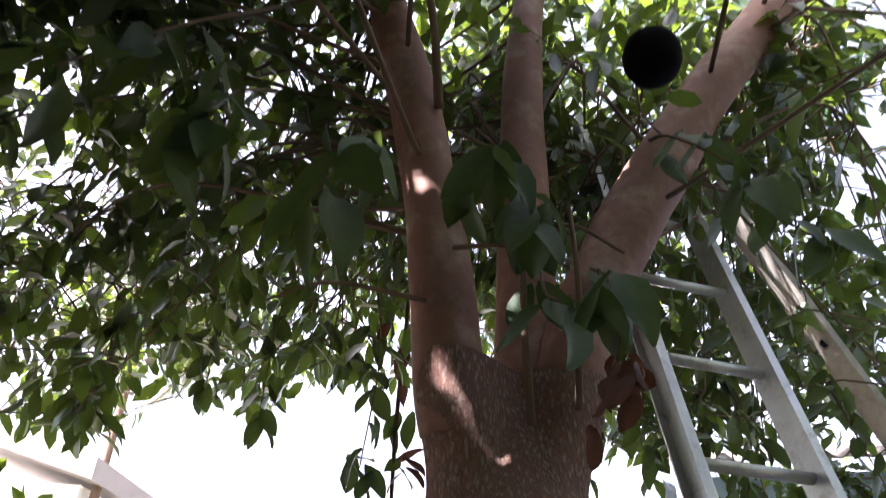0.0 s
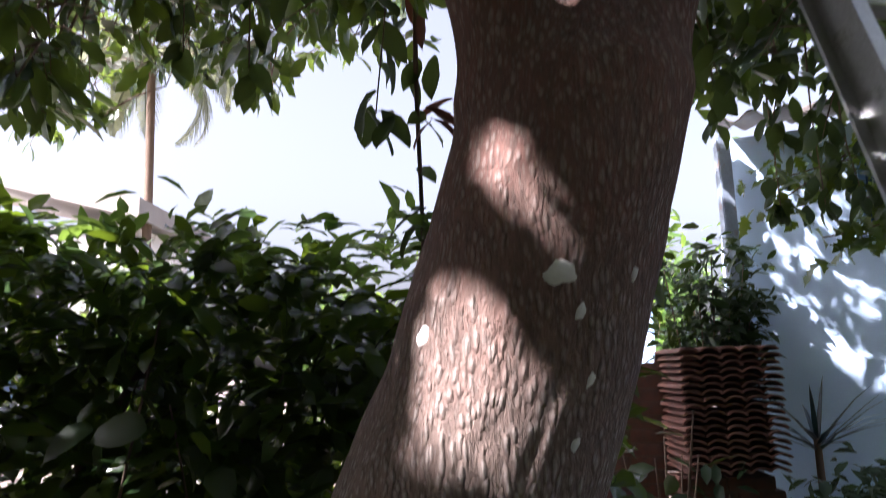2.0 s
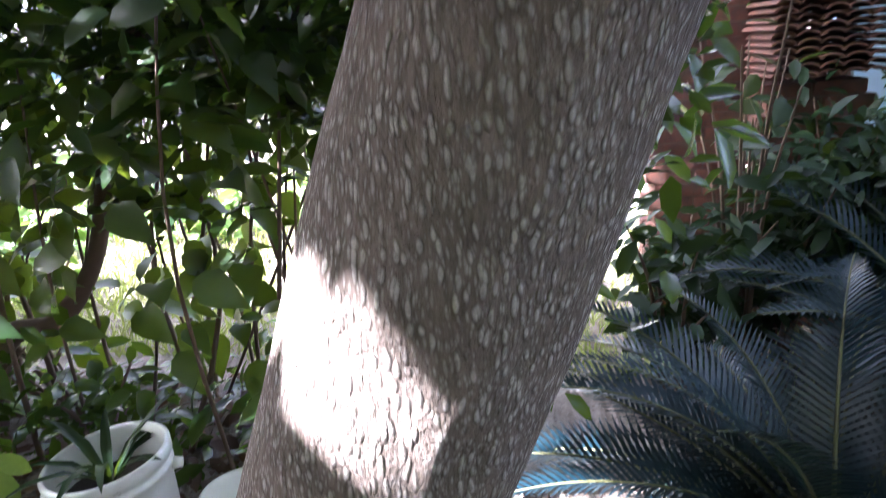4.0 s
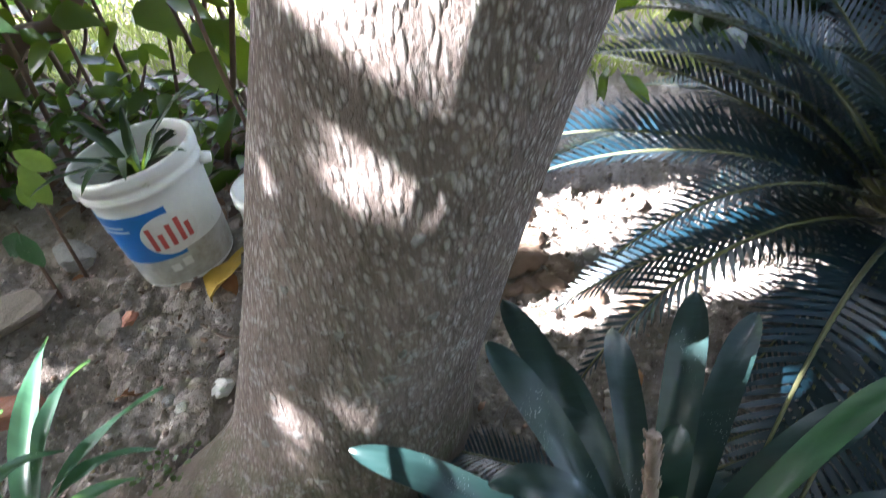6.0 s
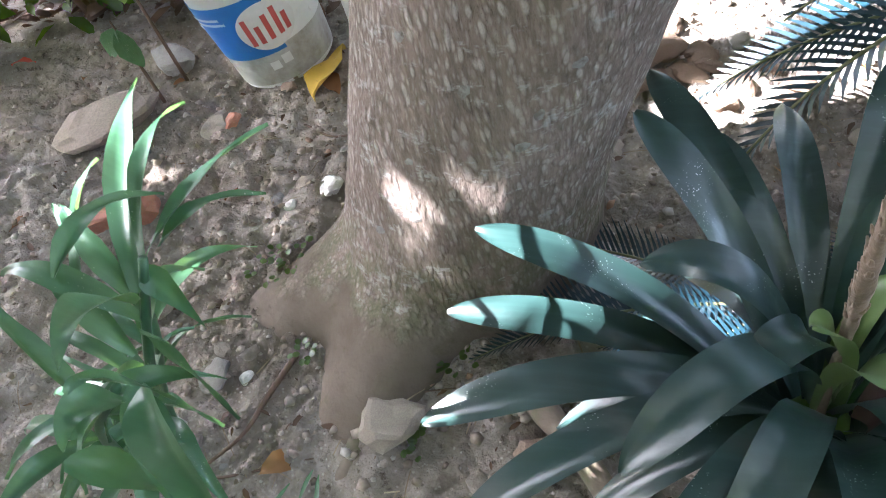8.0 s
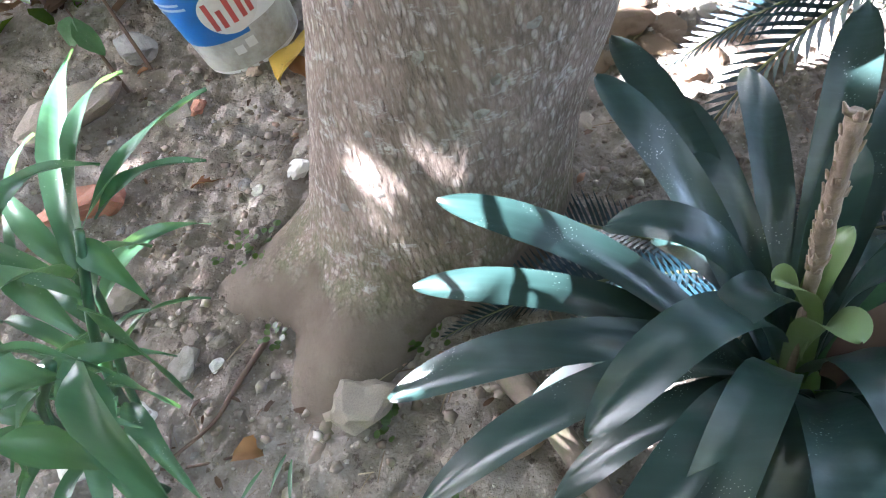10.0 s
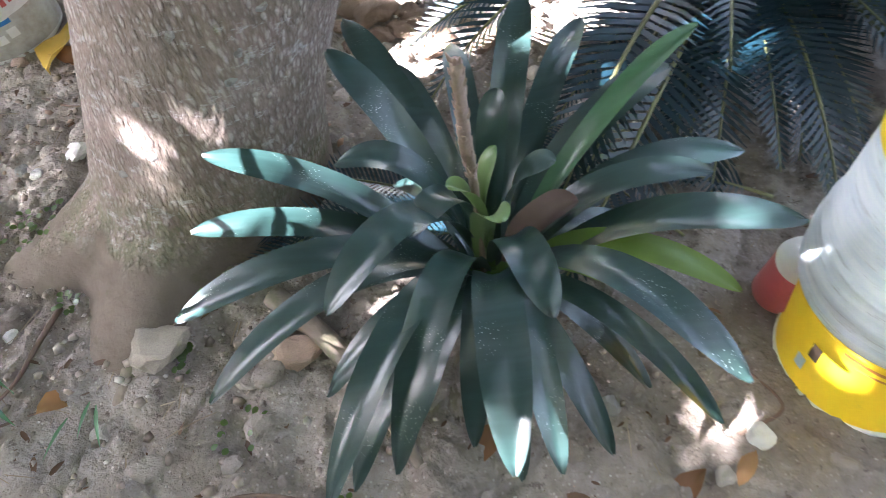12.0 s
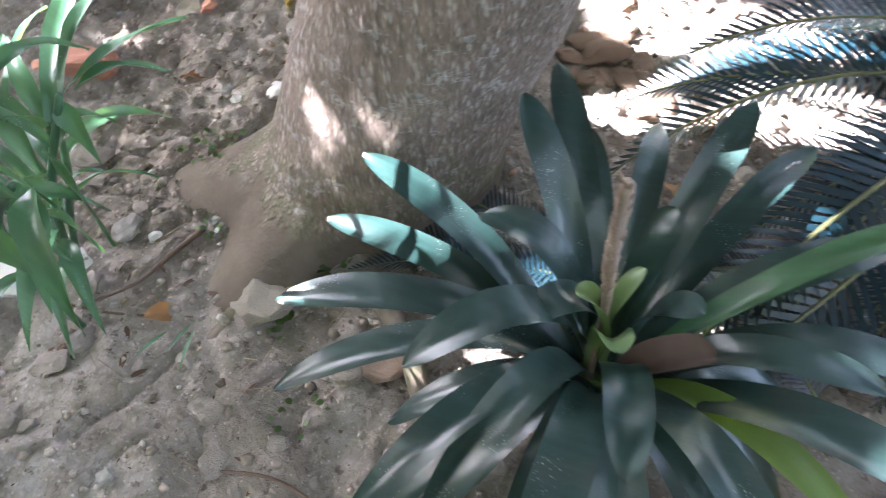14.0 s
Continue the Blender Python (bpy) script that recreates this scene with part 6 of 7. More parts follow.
def leafy_shrub(name, loc, spread, height, count, size, material, label, seed, category="shrub", stems=9, floor=0.0):
    """A bush: stems that fan out from the foot, and leaves gathered round their upper parts."""
    p = thing(name, label, category, loc)
    rng = np.random.RandomState(seed)
    chunks, ends = [], []
    for i in range(stems):
        a = i * 2.4 + rng.rand()
        e = np.array([spread * math.cos(a) * rng.uniform(0.2, 1), spread * math.sin(a) * rng.uniform(0.2, 1), height * rng.uniform(0.55, 1.0)])
        path = spline([(0.03 * math.cos(a), 0.03 * math.sin(a), -0.08), e * (0.45, 0.45, 0.6), e], 10)
        chunks.append(tube_data(path, np.linspace(0.012, 0.003, 10), 5))
        ends.append(path)
    part("thicket", mesh_of("thicket", chunks), TWIG, p)["kind"] = "stuff"
    base, way, up, ss = [], [], [], []
    for i in range(count):
        path = ends[rng.randint(stems)]
        q = path[rng.randint(3, 10)] + rng.normal(size=3) * spread * 0.16
        if q[2] < floor:
            continue
        base.append(q)
        way.append(rng.normal(size=3) * (1, 1, 0.6) + (0, 0, -0.15))
        up.append(rng.normal(size=3) * 0.5 + (0, -0.3, 1))
        ss.append(size * rng.uniform(0.6, 1.25))
    part("foliage", scatter_leaves("foliage", base, way, up, ss, LEAF_SMALL), material, p)["kind"] = "stuff"
    return p


for spec in ((1.15, 2.65, 0.45, 0.95, 800, 0.10, LEAF_SHADE, "leafy shrub in the bed, its leaves darkened for deep shade", 1), (1.9, 2.75, 0.5, 1.25, 1300, 0.09, LEAF_SHADE, "leafy shrub in the bed, its leaves darkened for deep shade", 2),
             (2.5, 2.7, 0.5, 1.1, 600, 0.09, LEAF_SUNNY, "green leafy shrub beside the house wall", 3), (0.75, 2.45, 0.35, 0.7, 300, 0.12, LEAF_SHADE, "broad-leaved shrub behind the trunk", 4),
             (1.45, 2.80, 0.45, 1.05, 1300, 0.10, LEAF_SHADE, "leafy shrub before the roof tiles, leaves darkened for shade", 5), (1.02, 2.6, 0.42, 1.45, 70, 0.13, LEAF_SHADE, "broad-leaved climbing shrub before the brick pier", 10), (1.75, 2.45, 0.5, 1.1, 1400, 0.09, LEAF_SHADE, "leafy shrub in the bed, its leaves darkened for deep shade", 11), (2.25, 3.2, 0.4, 1.0, 800, 0.08, LEAF_SHADE, "leafy shrub beside the house wall, leaves darkened for shade", 9)):
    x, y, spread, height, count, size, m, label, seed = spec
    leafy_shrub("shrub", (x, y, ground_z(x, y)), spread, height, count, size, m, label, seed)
for x, y, spread, height, count, size, seed in ((-1.42, 1.62, 0.28, 0.42, 260, 0.09, 31), (-1.02, 1.72, 0.22, 0.34, 180, 0.08, 32), (-1.75, 1.35, 0.3, 0.4, 220, 0.09, 33)):
    leafy_shrub("shrub", (x, y, ground_z(x, y)), spread, height, count, size, LEAF_HEDGE, "low dark leafy growth at the hedge's foot", seed)
for x, y, seed in ((-3.0, 4.0, 34), (-1.9, 4.3, 35), (-0.8, 4.1, 36), (-2.4, 3.3, 37)):
    leafy_shrub("shrub", (x, y, -0.08), 0.6, 0.75, 240, 0.13, LEAF_SUNNY, "sunlit low shrub beyond the hedge", seed)
leafy_shrub("shrub", (1.50, 3.42, -0.15), 0.30, 2.1, 4200, 0.085, LEAF_SHADE, "climbing shrub above the stacked roof tiles, leaves darkened for shade", 6, floor=1.45, stems=16)


def make_young_tree():
    """A slender stem beside the house, with side branches of drooping lobed leaves."""
    p = thing("young_tree", "slender young tree with drooping lobed leaves", "tree", (2.85, 2.75, -0.3))
    rng = np.random.RandomState(7)
    trunk_path = spline([(0, 0, -0.1), (0.04, 0.02, 1.2), (-0.03, 0.0, 2.2), (0.0, 0.03, 3.4)], 20)
    part("trunk", mesh_of("trunk", [tube_data(trunk_path, np.linspace(0.03, 0.012, 20), 10, 0.05)]), TWIG, p)
    lobed = blade(1.0, 0.62, [(0, 0.06), (0.16, 0.55), (0.24, 0.95), (0.34, 0.5), (0.46, 1.0), (0.56, 0.5), (0.68, 0.8), (0.78, 0.4), (1, 0.02)], 0.7, 0.2, 0.1, 0.06, cols=1, seed=2)
    ends = [(-1.32, -0.1, 2.34), (-1.20, 0.1, 2.52), (-1.05, 0.0, 2.24), (-0.95, -0.15, 2.66), (-0.8, 0.1, 2.42), (-0.7, -0.1, 2.82), (-0.55, 0.0, 2.30), (0.5, 0.2, 2.6), (0.3, -0.4, 2.5)]
    base, way, up, ss = [], [], [], []
    for e in ends:
        e = np.array(e)
        s0 = trunk_path[rng.randint(12, 17)]
        path = spline([s0, (s0 + e) / 2 + (0, 0, 0.14), e], 16)
        part("branch", mesh_of("branch", [tube_data(path, np.linspace(0.008, 0.003, 16), 6)]), TWIG, p)
        for i in range(62):
            q = path[rng.randint(6, 16)]
            base.append(q + rng.normal(size=3) * 0.05)
            way.append(rng.normal(size=3) * (0.8, 0.8, 0.4) + (0, 0, -0.55))
            up.append(rng.normal(size=3) * 0.4 + (0, -0.5, 1))
            ss.append(rng.uniform(0.07, 0.13))
    part("foliage", scatter_leaves("foliage", base, way, up, ss, lobed), LEAF_BROAD, p)["kind"] = "stuff"


make_young_tree()


def make_spiky(loc, label, count, length, seed):
    p = thing("spiky_plant", label, "plant", loc)
    rng = np.random.RandomState(seed)
    part("stem", mesh_of("stem", [tube_data([(0, 0, -0.05), (0, 0, 0.6), (0, 0, 1.25)], [0.025, 0.02, 0.016], 10, 0.05)]), TWIG, p)
    prof = [(0, 0.7), (0.3, 1.0), (0.7, 0.6), (1, 0.02)]
    for i in range(count):
        ob = part("leaf", mesh_of("leaf", [blade(length * rng.uniform(0.7, 1.1), 0.022, prof, 0.7 * rng.rand(), 0.3, 0.3 + 0.9 * rng.rand(), seed=i, cols=1)]), LEAF_CYCAD, p)
        ob.location = (0, 0, 1.18 + 0.06 * rng.rand())
        ob.rotation_euler = (0, 0, i * 2.4)


make_spiky((1.80, 3.0, ground_z(1.80, 3.0)), "dark spiky-leaved plant before the house wall", 22, 0.42, 3)


# ---- beyond the hedge: palms, trees, a neighbour's house ----
def make_palm(loc, height, label, seed):
    p = thing("palm_tree", label, "palm", loc)
    rng = np.random.RandomState(seed)
    part("trunk", mesh_of("trunk", [tube_data(spline([(0, 0, -0.2), (0.1, 0, height * 0.5), (0.05, 0, height)], 16), np.linspace(0.12, 0.08, 16), 12, 0.03)]), TWIG, p)
    for k in range(16):
        a = k * 2.4 + rng.rand() * 0.3
        n, ln = 16, rng.uniform(2.7, 3.5)
        pts, ang = [np.zeros(3)], 0.0
        rise = rng.uniform(-0.25, 0.95)
        for i in range(1, n):
            ang = rise - 2.3 * (i / n) ** 1.2
            pts.append(pts[-1] + ln / n * np.array([math.cos(ang), 0, math.sin(ang)]))
        pts = np.array(pts)
        chunks = [tube_data(pts, np.linspace(0.03, 0.006, n), 5)]
        v, f = [], []
        for j in range(70):
            u = 0.12 + 0.88 * j / 70
            q = pts[0] * 0
            fi = u * (n - 1)
            i0 = min(n - 2, int(fi))
            q = pts[i0] + (pts[i0 + 1] - pts[i0]) * (fi - i0)
            t = pts[i0 + 1] - pts[i0]
            t /= np.linalg.norm(t)
            for s in (-1, 1):
                L = 0.62 * math.sin(math.pi * (0.1 + 0.86 * u)) * rng.uniform(0.8, 1.1)
                m = q + np.array([0, s * L * 0.42, 0]) + t * L * 0.3 + np.array([0, 0, -0.1 * L])
                e = q + np.array([0, s * L * 0.62, 0]) + t * L * 0.5 + np.array([0, 0, -0.55 * L])
                b = len(v)
                w = t * 0.016
                v += [q - w, q + w, m - w, m + w, e - w * 0.1, e + w * 0.1]
                f += [(b, b + 1, b + 3, b + 2), (b + 2, b + 3, b + 5, b + 4)]
        chunks.append((v, f))
        ob = part("frond", mesh_of("frond", chunks), LEAF_PALM, p)
        ob.location = (0.05, 0, height)
        ob.rotation_euler = (rng.uniform(-0.3, 0.3), 0, a)


make_palm((-6.3, 13.8, -0.1), 8.6, "tall palm with drooping grey-green fronds", 1)
make_palm((-12.2, 10.5, -0.1), 7.6, "tall palm with drooping grey-green fronds", 2)


def make_far_house():
    h = thing("house", "low white neighbouring house with a sloping roof", "house", (-7.6, 13.0, 0))
    part("wall", box(-3.2, 1.2, 0.5, 3.5, -0.3, 4.55), WALL_SUNNY, h, smooth=False)
    bm = bmesh.new()
    rows = [(-3.6, 0.0, 5.95), (1.6, 0.0, 4.56), (1.6, 4.0, 4.56), (-3.6, 4.0, 5.95)]
    lo = [bm.verts.new(r) for r in rows]
    hi = [bm.verts.new((a, b, c + 0.42)) for a, b, c in rows]
    for i in range(4):
        bm.faces.new((lo[i], lo[(i + 1) % 4], hi[(i + 1) % 4], hi[i]))
    bm.faces.new(lo[::-1])
    bm.faces.new(hi)
    part("roof", bm, ROOF_PALE, h, "pale grey sloping roof slab", smooth=False)
    for wx in (-1.6, 0.3):
        w = part("window", box(wx, wx + 0.9, 0.455, 0.497, 1.1, 2.2), WINDOW_FRAME, h, smooth=False)
        part("pane", box(wx + 0.08, wx + 0.82, 0.44, 0.452, 1.18, 2.12), WINDOW_DARK, w, smooth=False)


make_far_house()
for x, y, spread, height, seed in ((-5.0, 11.0, 1.3, 3.2, 1), (-2.0, 12.5, 1.6, 2.9, 2), (0.2, 11.0, 1.4, 2.8, 3), (2.6, 9.0, 1.3, 3.4, 4), (5.5, 10, 1.8, 4.5, 5), (-9.5, 9.0, 1.6, 3.4, 6)):
    leafy_shrub("garden_tree", (x, y, -0.1), spread, height, 2200, 0.22, LEAF_SUNNY, "sunlit bushy tree beyond the hedge", seed + 50, "tree", 14, 0.4)

# tall shrubs out of view, added to darken the bed's sky light
for x, y, spread, height, seed in ((-3.2, -2.6, 1.3, 4.2, 1), (-0.9, -3.0, 1.2, 3.9, 2), (1.4, -2.8, 1.3, 4.1, 3), (3.4, -2.2, 1.3, 4.3, 4), (-4.6, -0.6, 1.3, 4.1, 5), (4.3, 0.4, 1.3, 4.2, 6)):
    leafy_shrub("blocker_shrub", (x, y, -0.1), spread, height, 3200, 0.19, LEAF_HEDGE, "tall unseen shrub added to screen off the low sky", seed + 80, "shrub", 14, 0.1)


# ---- loose things on the soil ----
def stone_mesh(name, seed, flat=0.6, rough=0.25):
    bm = bmesh.new()
    bmesh.ops.create_icosphere(bm, subdivisions=3, radius=1)
    rng = np.random.RandomState(seed)
    o = Vector(rng.rand(3) * 20)
    cuts = [(Vector(rng.normal(size=3)).normalized(), rng.uniform(0.55, 0.85)) for _ in range(6)]
    for v in bm.verts:
        for nrm, d in cuts:
            k = v.co.dot(nrm)
            if k > d:
                v.co -= nrm * (k - d)
        v.co *= 1 + rough * noise.noise(v.co * 1.4 + o) + 0.10 * noise.noise(v.co * 4.3 + o) + 0.05 * noise.noise(v.co * 9.7 + o)
        v.co.z *= flat
    me = bpy.data.meshes.new(name)
    bm.to_mesh(me)
    bm.free()
    return me


STONES = [stone_mesh("stone", s, 0.45 + 0.1 * (s % 3)) for s in range(5)]


def put_stone(x, y, size, seed, label, material=STONE, stretch=1.0, name="stone", turn=None):
    rng = np.random.RandomState(seed + 100)
    me = STONES[seed % 5]
    if material is not STONE:
        me = me.copy()
        me.materials.clear()
    ob = part(name, me, material, smooth=False)
    ob.scale = (size * stretch, size, size)
    ob.location = (x, y, soil_top(x, y) + size * 0.22)
    ob.rotation_euler = (rng.uniform(-0.2, 0.2), rng.uniform(-0.2, 0.2), rng.rand() * 6.28 if turn is None else turn)
    return tagged(ob, label, name, "stones on the soil")


WHITE_STONE = plain("white_stone", (0.58, 0.56, 0.53), 0.8, vary=0.4, scale=18, grain=80, bump=0.4, dirt=(0.30, 0.25, 0.2), dirt_at=(0.52, 0.7))
put_stone(-0.235, 0.535, 0.046, 1, "pale angular stone block at the root")
put_stone(-0.475, 0.95, 0.026, 6, "white pebble in a patch of sun", WHITE_STONE, 1.2)
put_stone(-0.541, 0.912, 0.014, 2, "white pebble on the soil", WHITE_STONE)
put_stone(-0.489, 0.574, 0.013, 3, "white pebble on the soil", WHITE_STONE)
put_stone(-0.576, 0.477, 0.024, 4, "white angular stone beside the leaves", WHITE_STONE, 1.3)
put_stone(-0.661, 0.405, 0.045, 6, "white angular stone beside the leaves", WHITE_STONE, 1.5)
put_stone(-0.719, 0.676, 0.03, 8, "grey stone half sunk in the soil", stretch=1.4)
put_stone(-0.831, 1.152, 0.032, 9, "pale grey stone on the soil", stretch=1.3)
put_stone(-0.583, 0.936, 0.014, 7, "tan pebble on the soil")
put_stone(-0.025, 0.52, 0.036, 1, "dusty pale stone under the rosette leaves", stretch=1.2)
put_stone(0.65, 0.355, 0.022, 2, "white stone chip beside the bucket", WHITE_STONE)
put_stone(-0.535, 0.565, 0.026, 2, "small blue-grey stone on the soil", stretch=1.25)
put_stone(-0.58, 0.475, 0.024, 3, "small whitish stone on the soil")
put_stone(-1.08, 1.12, 0.085, 4, "flat pale slab of stone under the leaves", stretch=1.5, turn=0.7)
put_stone(-1.05, 1.36, 0.05, 0, "rounded tan stone on the soil", stretch=1.5)
put_stone(-0.793, 1.155, 0.026, 6, "chip of orange brick on the soil", BRICK, name="brick_chip")
put_stone(-0.90, 0.86, 0.05, 7, "piece of red brick half sunk in soil", BRICK, 1.7, "brick_chip", 0.6)
rng = np.random.RandomState(77)
for i in range(150):
    x, y = rng.uniform(-1.25, 1.0), 1.75 * rng.rand() ** 0.75
    if (x + 0.2) ** 2 + (y - 0.86) ** 2 < 0.07 or (x - 0.84) ** 2 + (y - 0.48) ** 2 < 0.03:
        continue
    put_stone(x, y, 0.006 + 0.022 * rng.rand() ** 3, i, "small stone in the soil")


rng = np.random.RandomState(33)
for i in range(85):
    x, y = rng.uniform(-0.75, 0.8), 0.05 + 0.7 * rng.rand()
    if (x + 0.2) ** 2 + (y - 0.86) ** 2 < 0.13 or (x - 0.86) ** 2 + (y - 0.48) ** 2 < 0.03:
        continue
    put_stone(x, y, 0.008 + 0.02 * rng.rand() ** 2, i + 500, "crumbly grey-brown clod of soil", CLOD_PALE, 1.3, "clod")
rng = np.random.RandomState(29)
for i in range(26):
    x, y = 0.10 + rng.normal() * 0.09, 1.40 + rng.normal() * 0.06
    put_stone(x, y, 0.016 + 0.03 * rng.rand() ** 2, i + 300, "crumbly brown clod of dug soil", CLOD_DARK, 1.3, "clod")


def make_gravel():
    """Crumbs and pebbles, too many to count."""
    rng = np.random.RandomState(5)
    ico = [(0.1, 0, 0.55), (0.9, 0.1, 0.12), (0.2, 0.7, 0.0), (-0.8, 0.45, 0.1), (-0.6, -0.6, 0.15), (0.35, -0.75, -0.05), (0, 0, -0.5)]
    tri = [(0, 1, 2), (0, 2, 3), (0, 3, 4), (0, 4, 5), (0, 5, 1), (6, 2, 1), (6, 3, 2), (6, 4, 3), (6, 5, 4), (6, 1, 5)]
    n = 12500
    pts = np.column_stack([rng.normal(-0.25, 0.62, n), rng.uniform(-0.1, 2.0, n), np.zeros(n)])
    pts = pts[rng.rand(n) < np.clip(0.25 + 0.9 * (pts[:, 1] - 0.2) - 0.4 * pts[:, 0], 0.25, 1.0)]
    n = len(pts)
    pts[:, 2] = [soil_top(x, y) for x, y, _ in pts]
    ang = rng.rand(n) * 6.28
    way = np.column_stack([np.cos(ang), np.sin(ang), rng.normal(size=n) * 0.3])
    up = np.column_stack([rng.normal(size=(n, 2)) * 0.35, np.ones(n)])
    size = 0.0015 + 0.012 * rng.rand(n) ** 4.0
    pts[:, 2] += size * 0.3
    tagged(part("gravel", scatter_leaves("gravel", pts, way, up, size, (ico, tri)), CLOD, smooth=False), "crumbs of soil and tiny pebbles", "gravel", kind="stuff")


make_gravel()


def make_litter():
    """Scraps of dead leaf, bark and straw trodden into the bed, past counting."""
    rng = np.random.RandomState(15)
    n = 1300
    pts = np.column_stack([rng.normal(-0.15, 0.65, n), rng.uniform(0.0, 1.9, n), np.zeros(n)])
    keep = (pts[:, 0] + 0.2) ** 2 + (pts[:, 1] - 0.86) ** 2 > 0.06
    pts = pts[keep]
    n = len(pts)
    pts[:, 2] = [soil_top(x, y) + 0.003 for x, y, _ in pts]
    ang = rng.rand(n) * 6.28
    way = np.column_stack([np.cos(ang), np.sin(ang), rng.normal(size=n) * 0.2])
    up = np.column_stack([rng.normal(size=(n, 2)) * 0.3, np.ones(n)])
    size = 0.004 + 0.03 * rng.rand(n) ** 4
    flake = blade(1.0, 0.36, [(0, 0.4), (0.3, 1.0), (0.7, 0.7), (1, 0.2)], 0.6, 0.3, 0.1, 0.1, cols=1, seed=4)
    tagged(part("litter", scatter_leaves("litter", pts, way, up, size, flake), LEAF_LITTER), "scraps of dead leaf and straw on the soil", "litter", kind="stuff")
    m = 700
    pts = np.column_stack([rng.normal(-0.2, 0.6, m), rng.uniform(0.0, 1.8, m), np.zeros(m)])
    pts[:, 2] = [soil_top(x, y) + 0.004 for x, y, _ in pts]
    ang = rng.rand(m) * 6.28
    way = np.column_stack([np.cos(ang), np.sin(ang), rng.normal(size=m) * 0.12])
    up = np.column_stack([rng.normal(size=(m, 2)) * 0.3, np.ones(m)])
    straw = blade(1.0, 0.035, [(0, 0.8), (0.3, 1.0), (0.7, 1.0), (1, 0.4)], 0.5, 0.3, 0.1, 0.0, cols=1, seed=5)
    tagged(part("straw", scatter_leaves("straw", pts, way, up, 0.02 + 0.06 * rng.rand(m) ** 2, straw), LEAF_STRAW), "thin dry straws and rootlets on the soil", "straw", kind="stuff")


make_litter()


def fallen_leaf(x, y, length, turn, material, label, seed, curl=0.5, lift=0.004):
    me = mesh_of("fallen_leaf", [blade(length, length * 0.42, ELLIPSE, curl, 0.35, 0.12, 0.14, 2, seed)])
    ob = part("fallen_leaf", me, material)
    ob.location = (x, y, soil_top(x, y) + lift + 0.006)
    ob.rotation_euler = (random.Random(seed).uniform(-0.35, 0.35), 0, turn)
    return tagged(ob, label, "leaf", "fallen leaves")


fallen_leaf(-0.60, 1.20, 0.19, 1.55, LEAF_YELLOW, "yellow fallen leaf with brown blotches beside the bucket", 1, 0.3, 0.022)
fallen_leaf(-0.40, 0.43, 0.08, 0.8, LEAF_DRY, "curled tan dead leaf on the soil", 2, 2.2, 0.012)
for gx, gy, ln, turn, seed in ((-0.325, 0.45, 0.08, -1.2, 3), (-0.335, 0.455, 0.06, -1.6, 4), (-0.36, 0.43, 0.07, -1.8, 5)):
    grass = part("grass_blade", mesh_of("grass_blade", [blade(ln, 0.007, LANCE, 0.4, 0.3, 0.25, 0.0, 1, seed)]), LEAF_GRASS)
    grass.location = (gx, gy, soil_top(gx, gy) + 0.006)
    grass.rotation_euler = (0.1, 0, turn)
    tagged(grass, "thin green blade of grass lying on the soil", "grass", "grass blades on the soil")
fallen_leaf(-1.50, 1.32, 0.06, 0.6, LEAF_RED, "bright red fallen petal on the soil", 7, 0.8, 0.02)
rng = np.random.RandomState(12)
for i in range(46):
    x, y = rng.uniform(-1.3, 1.1), rng.uniform(0.1, 2.1)
    if (x + 0.2) ** 2 + (y - 0.86) ** 2 < 0.08 or (x - 0.84) ** 2 + (y - 0.48) ** 2 < 0.04 or (x < 0.2 and y < 0.75 and i % 3):
        continue
    fallen_leaf(x, y, rng.uniform(0.04, 0.10), rng.rand() * 6.28, LEAF_DRY, "small brown dead leaf on the soil", i + 10, rng.uniform(0.3, 1.6))


def make_weed(x, y, size, count, seed):
    p = thing("weed", "tiny round-leaved green weed in the soil", "weed", (x, y, soil_top(x, y)), "weeds round the trunk")
    rng = np.random.RandomState(seed)
    for i in range(count):
        a, d = rng.rand() * 6.28, size * rng.uniform(0.2, 1)
        ob = part("leaf", mesh_of("leaf", [blade(0.012, 0.010, [(0, 0.15), (0.25, 0.8), (0.55, 1), (0.85, 0.7), (1, 0.15)], 0.3, 0.15, 0.2, cols=1)]), LEAF_BROAD, p)
        ob.location = (d * math.cos(a), d * math.sin(a), 0.008 + 0.012 * rng.rand())
        ob.rotation_euler = (rng.uniform(-0.4, 0.4), rng.uniform(-0.4, 0.2), a)


for k, (x, y, s, c) in enumerate(((-0.163, 0.631, 0.03, 14), (-0.217, 0.524, 0.03, 12), (-0.19, 0.51, 0.02, 8), (-0.402, 0.617, 0.02, 12), (-0.473, 0.771, 0.045, 26), (-0.43, 0.79, 0.03, 16), (-0.35, 1.06, 0.03, 9), (-0.10, 0.40, 0.04, 9), (0.06, 0.27, 0.03, 9), (-0.52, 0.76, 0.03, 9))):
    make_weed(x, y, s, c, k)


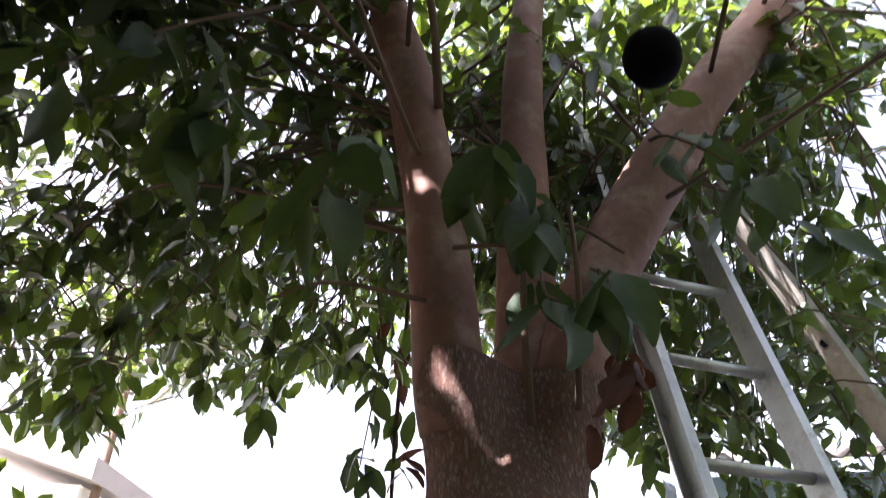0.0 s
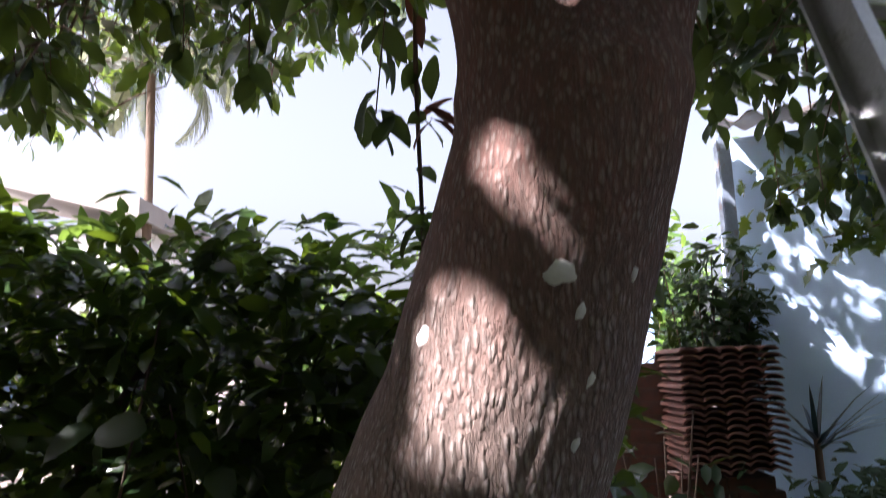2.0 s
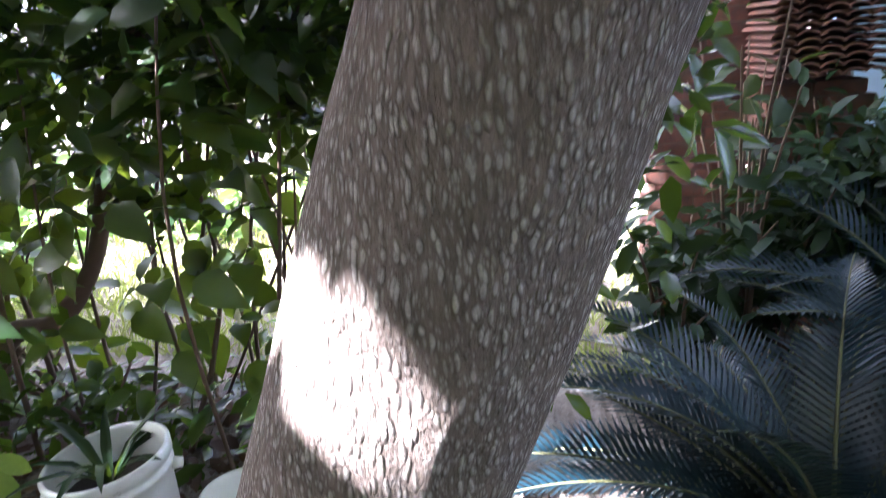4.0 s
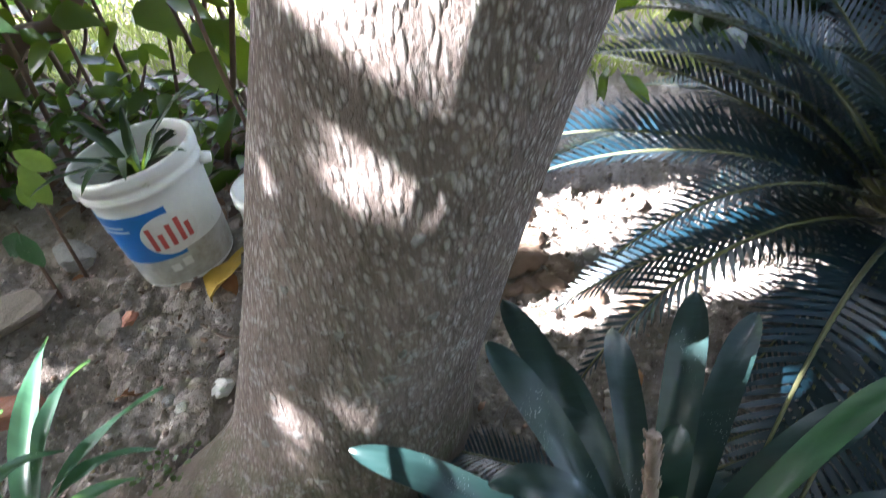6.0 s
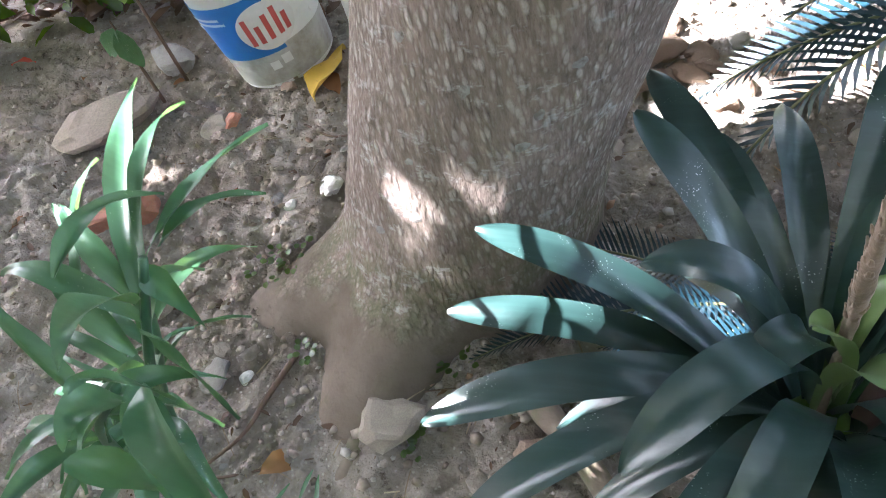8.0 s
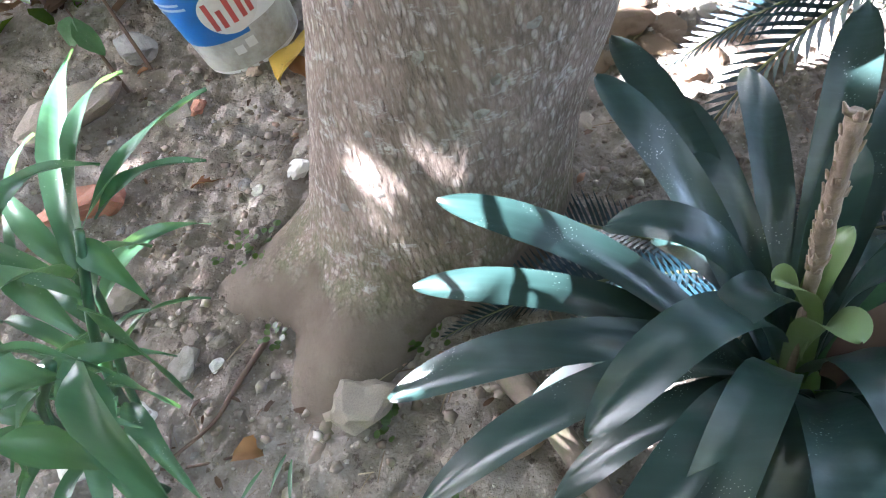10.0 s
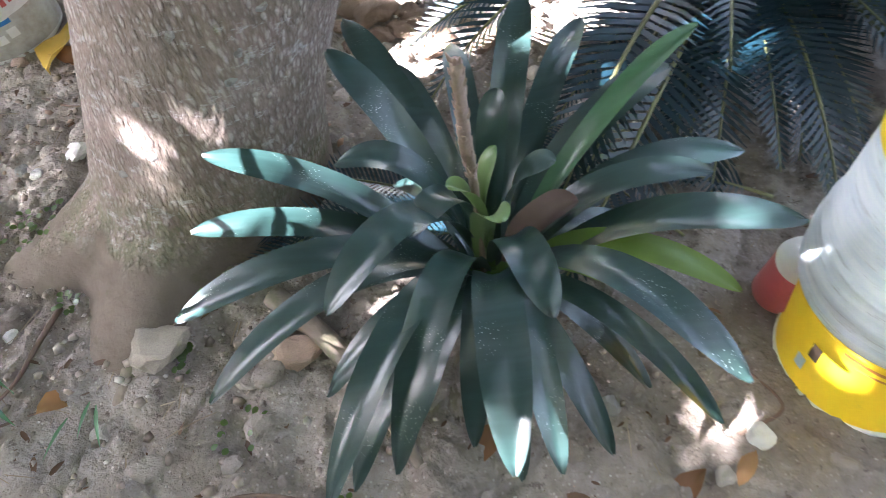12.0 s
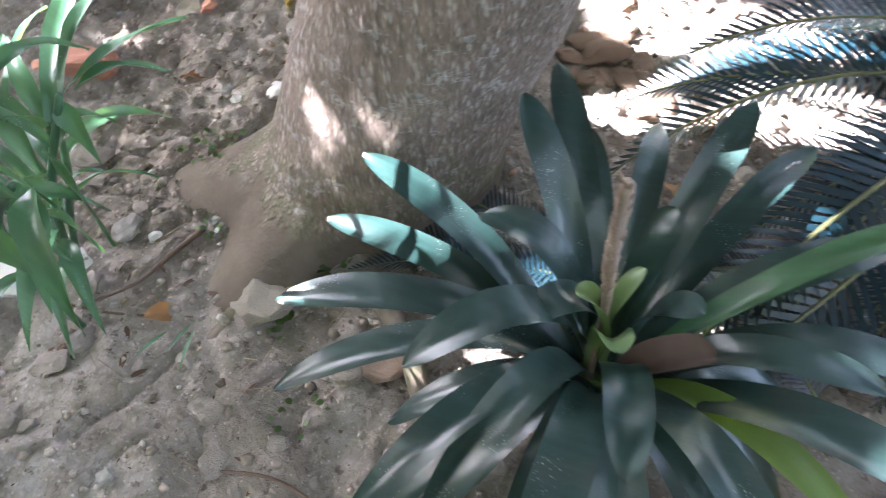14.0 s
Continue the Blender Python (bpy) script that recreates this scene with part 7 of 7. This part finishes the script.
def make_stick(pts, r, label):
    path = spline([(x, y, soil_top(x, y) + r * 0.8) for x, y in pts], 14)
    o = path[0].copy()
    ob = part("stick", mesh_of("stick", [tube_data(path - o, np.linspace(r, r * 0.5, 14), 6, 0.08)]), TWIG, loc=o)
    tagged(ob, label, "stick", "sticks on the soil")


make_stick([(-0.42, 0.62), (-0.44, 0.55), (-0.45, 0.48), (-0.50, 0.42)], 0.005, "dark crooked twig lying on the soil")
make_stick([(-0.56, 0.40), (-0.47, 0.42), (-0.39, 0.45), (-0.34, 0.47)], 0.0025, "thin pale grass stalk on the soil")
make_stick([(-0.26, 0.55), (-0.22, 0.58), (-0.16, 0.60)], 0.002, "thin pale grass stalk on the soil")
make_stick([(-0.62, 1.16), (-0.52, 1.10), (-0.45, 1.13)], 0.003, "thin dark twig on the soil")
make_stick([(0.05, 0.28), (-0.08, 0.3), (-0.2, 0.27)], 0.004, "dark crooked twig lying on the soil")
make_stick([(0.62, 0.36), (0.70, 0.40), (0.66, 0.47)], 0.004, "pale peeled twig beside the bucket")


def make_seedling(x, y, height, leaves, seed):
    """A thin stem with a few broad yellow-green leaves that hang from it."""
    p = thing("seedling", "young plant with hanging yellow-green leaves beside the bucket", "plant", (x, y, ground_z(x, y)))
    rng = np.random.RandomState(seed)
    path = spline([(0, 0, -0.03), (0.01, -0.01, height * 0.5), (0.03, -0.03, height)], 12)
    part("stem", mesh_of("stem", [tube_data(path, np.linspace(0.005, 0.002, 12), 6)]), TWIG, p)
    me = mesh_of("leaf", [blade(1.0, 0.52, ELLIPSE, 0.5, 0.2, 0.0, 0.05, 2, seed)])
    for tx, ty, tz, z, ln in leaves:
        q = Vector(path[min(11, int(11 * z / height))])
        ob = part("leaf", me, LEAF_LIME if rng.rand() < 0.8 else LEAF_GRASS, p)
        ob.matrix_local = basis((tx, ty, tz), (0.25, -0.9, 0.5), q, ln)


make_seedling(-1.0, 1.32, 0.36, ((0.35, -0.3, -0.9, 0.34, 0.11), (-0.3, -0.3, -0.8, 0.30, 0.09), (0.6, 0.1, -0.5, 0.36, 0.09)), 3)
make_seedling(-1.02, 1.24, 0.22, ((0.15, -0.2, -0.95, 0.21, 0.10), (-0.6, -0.2, -0.6, 0.2, 0.09)), 4)
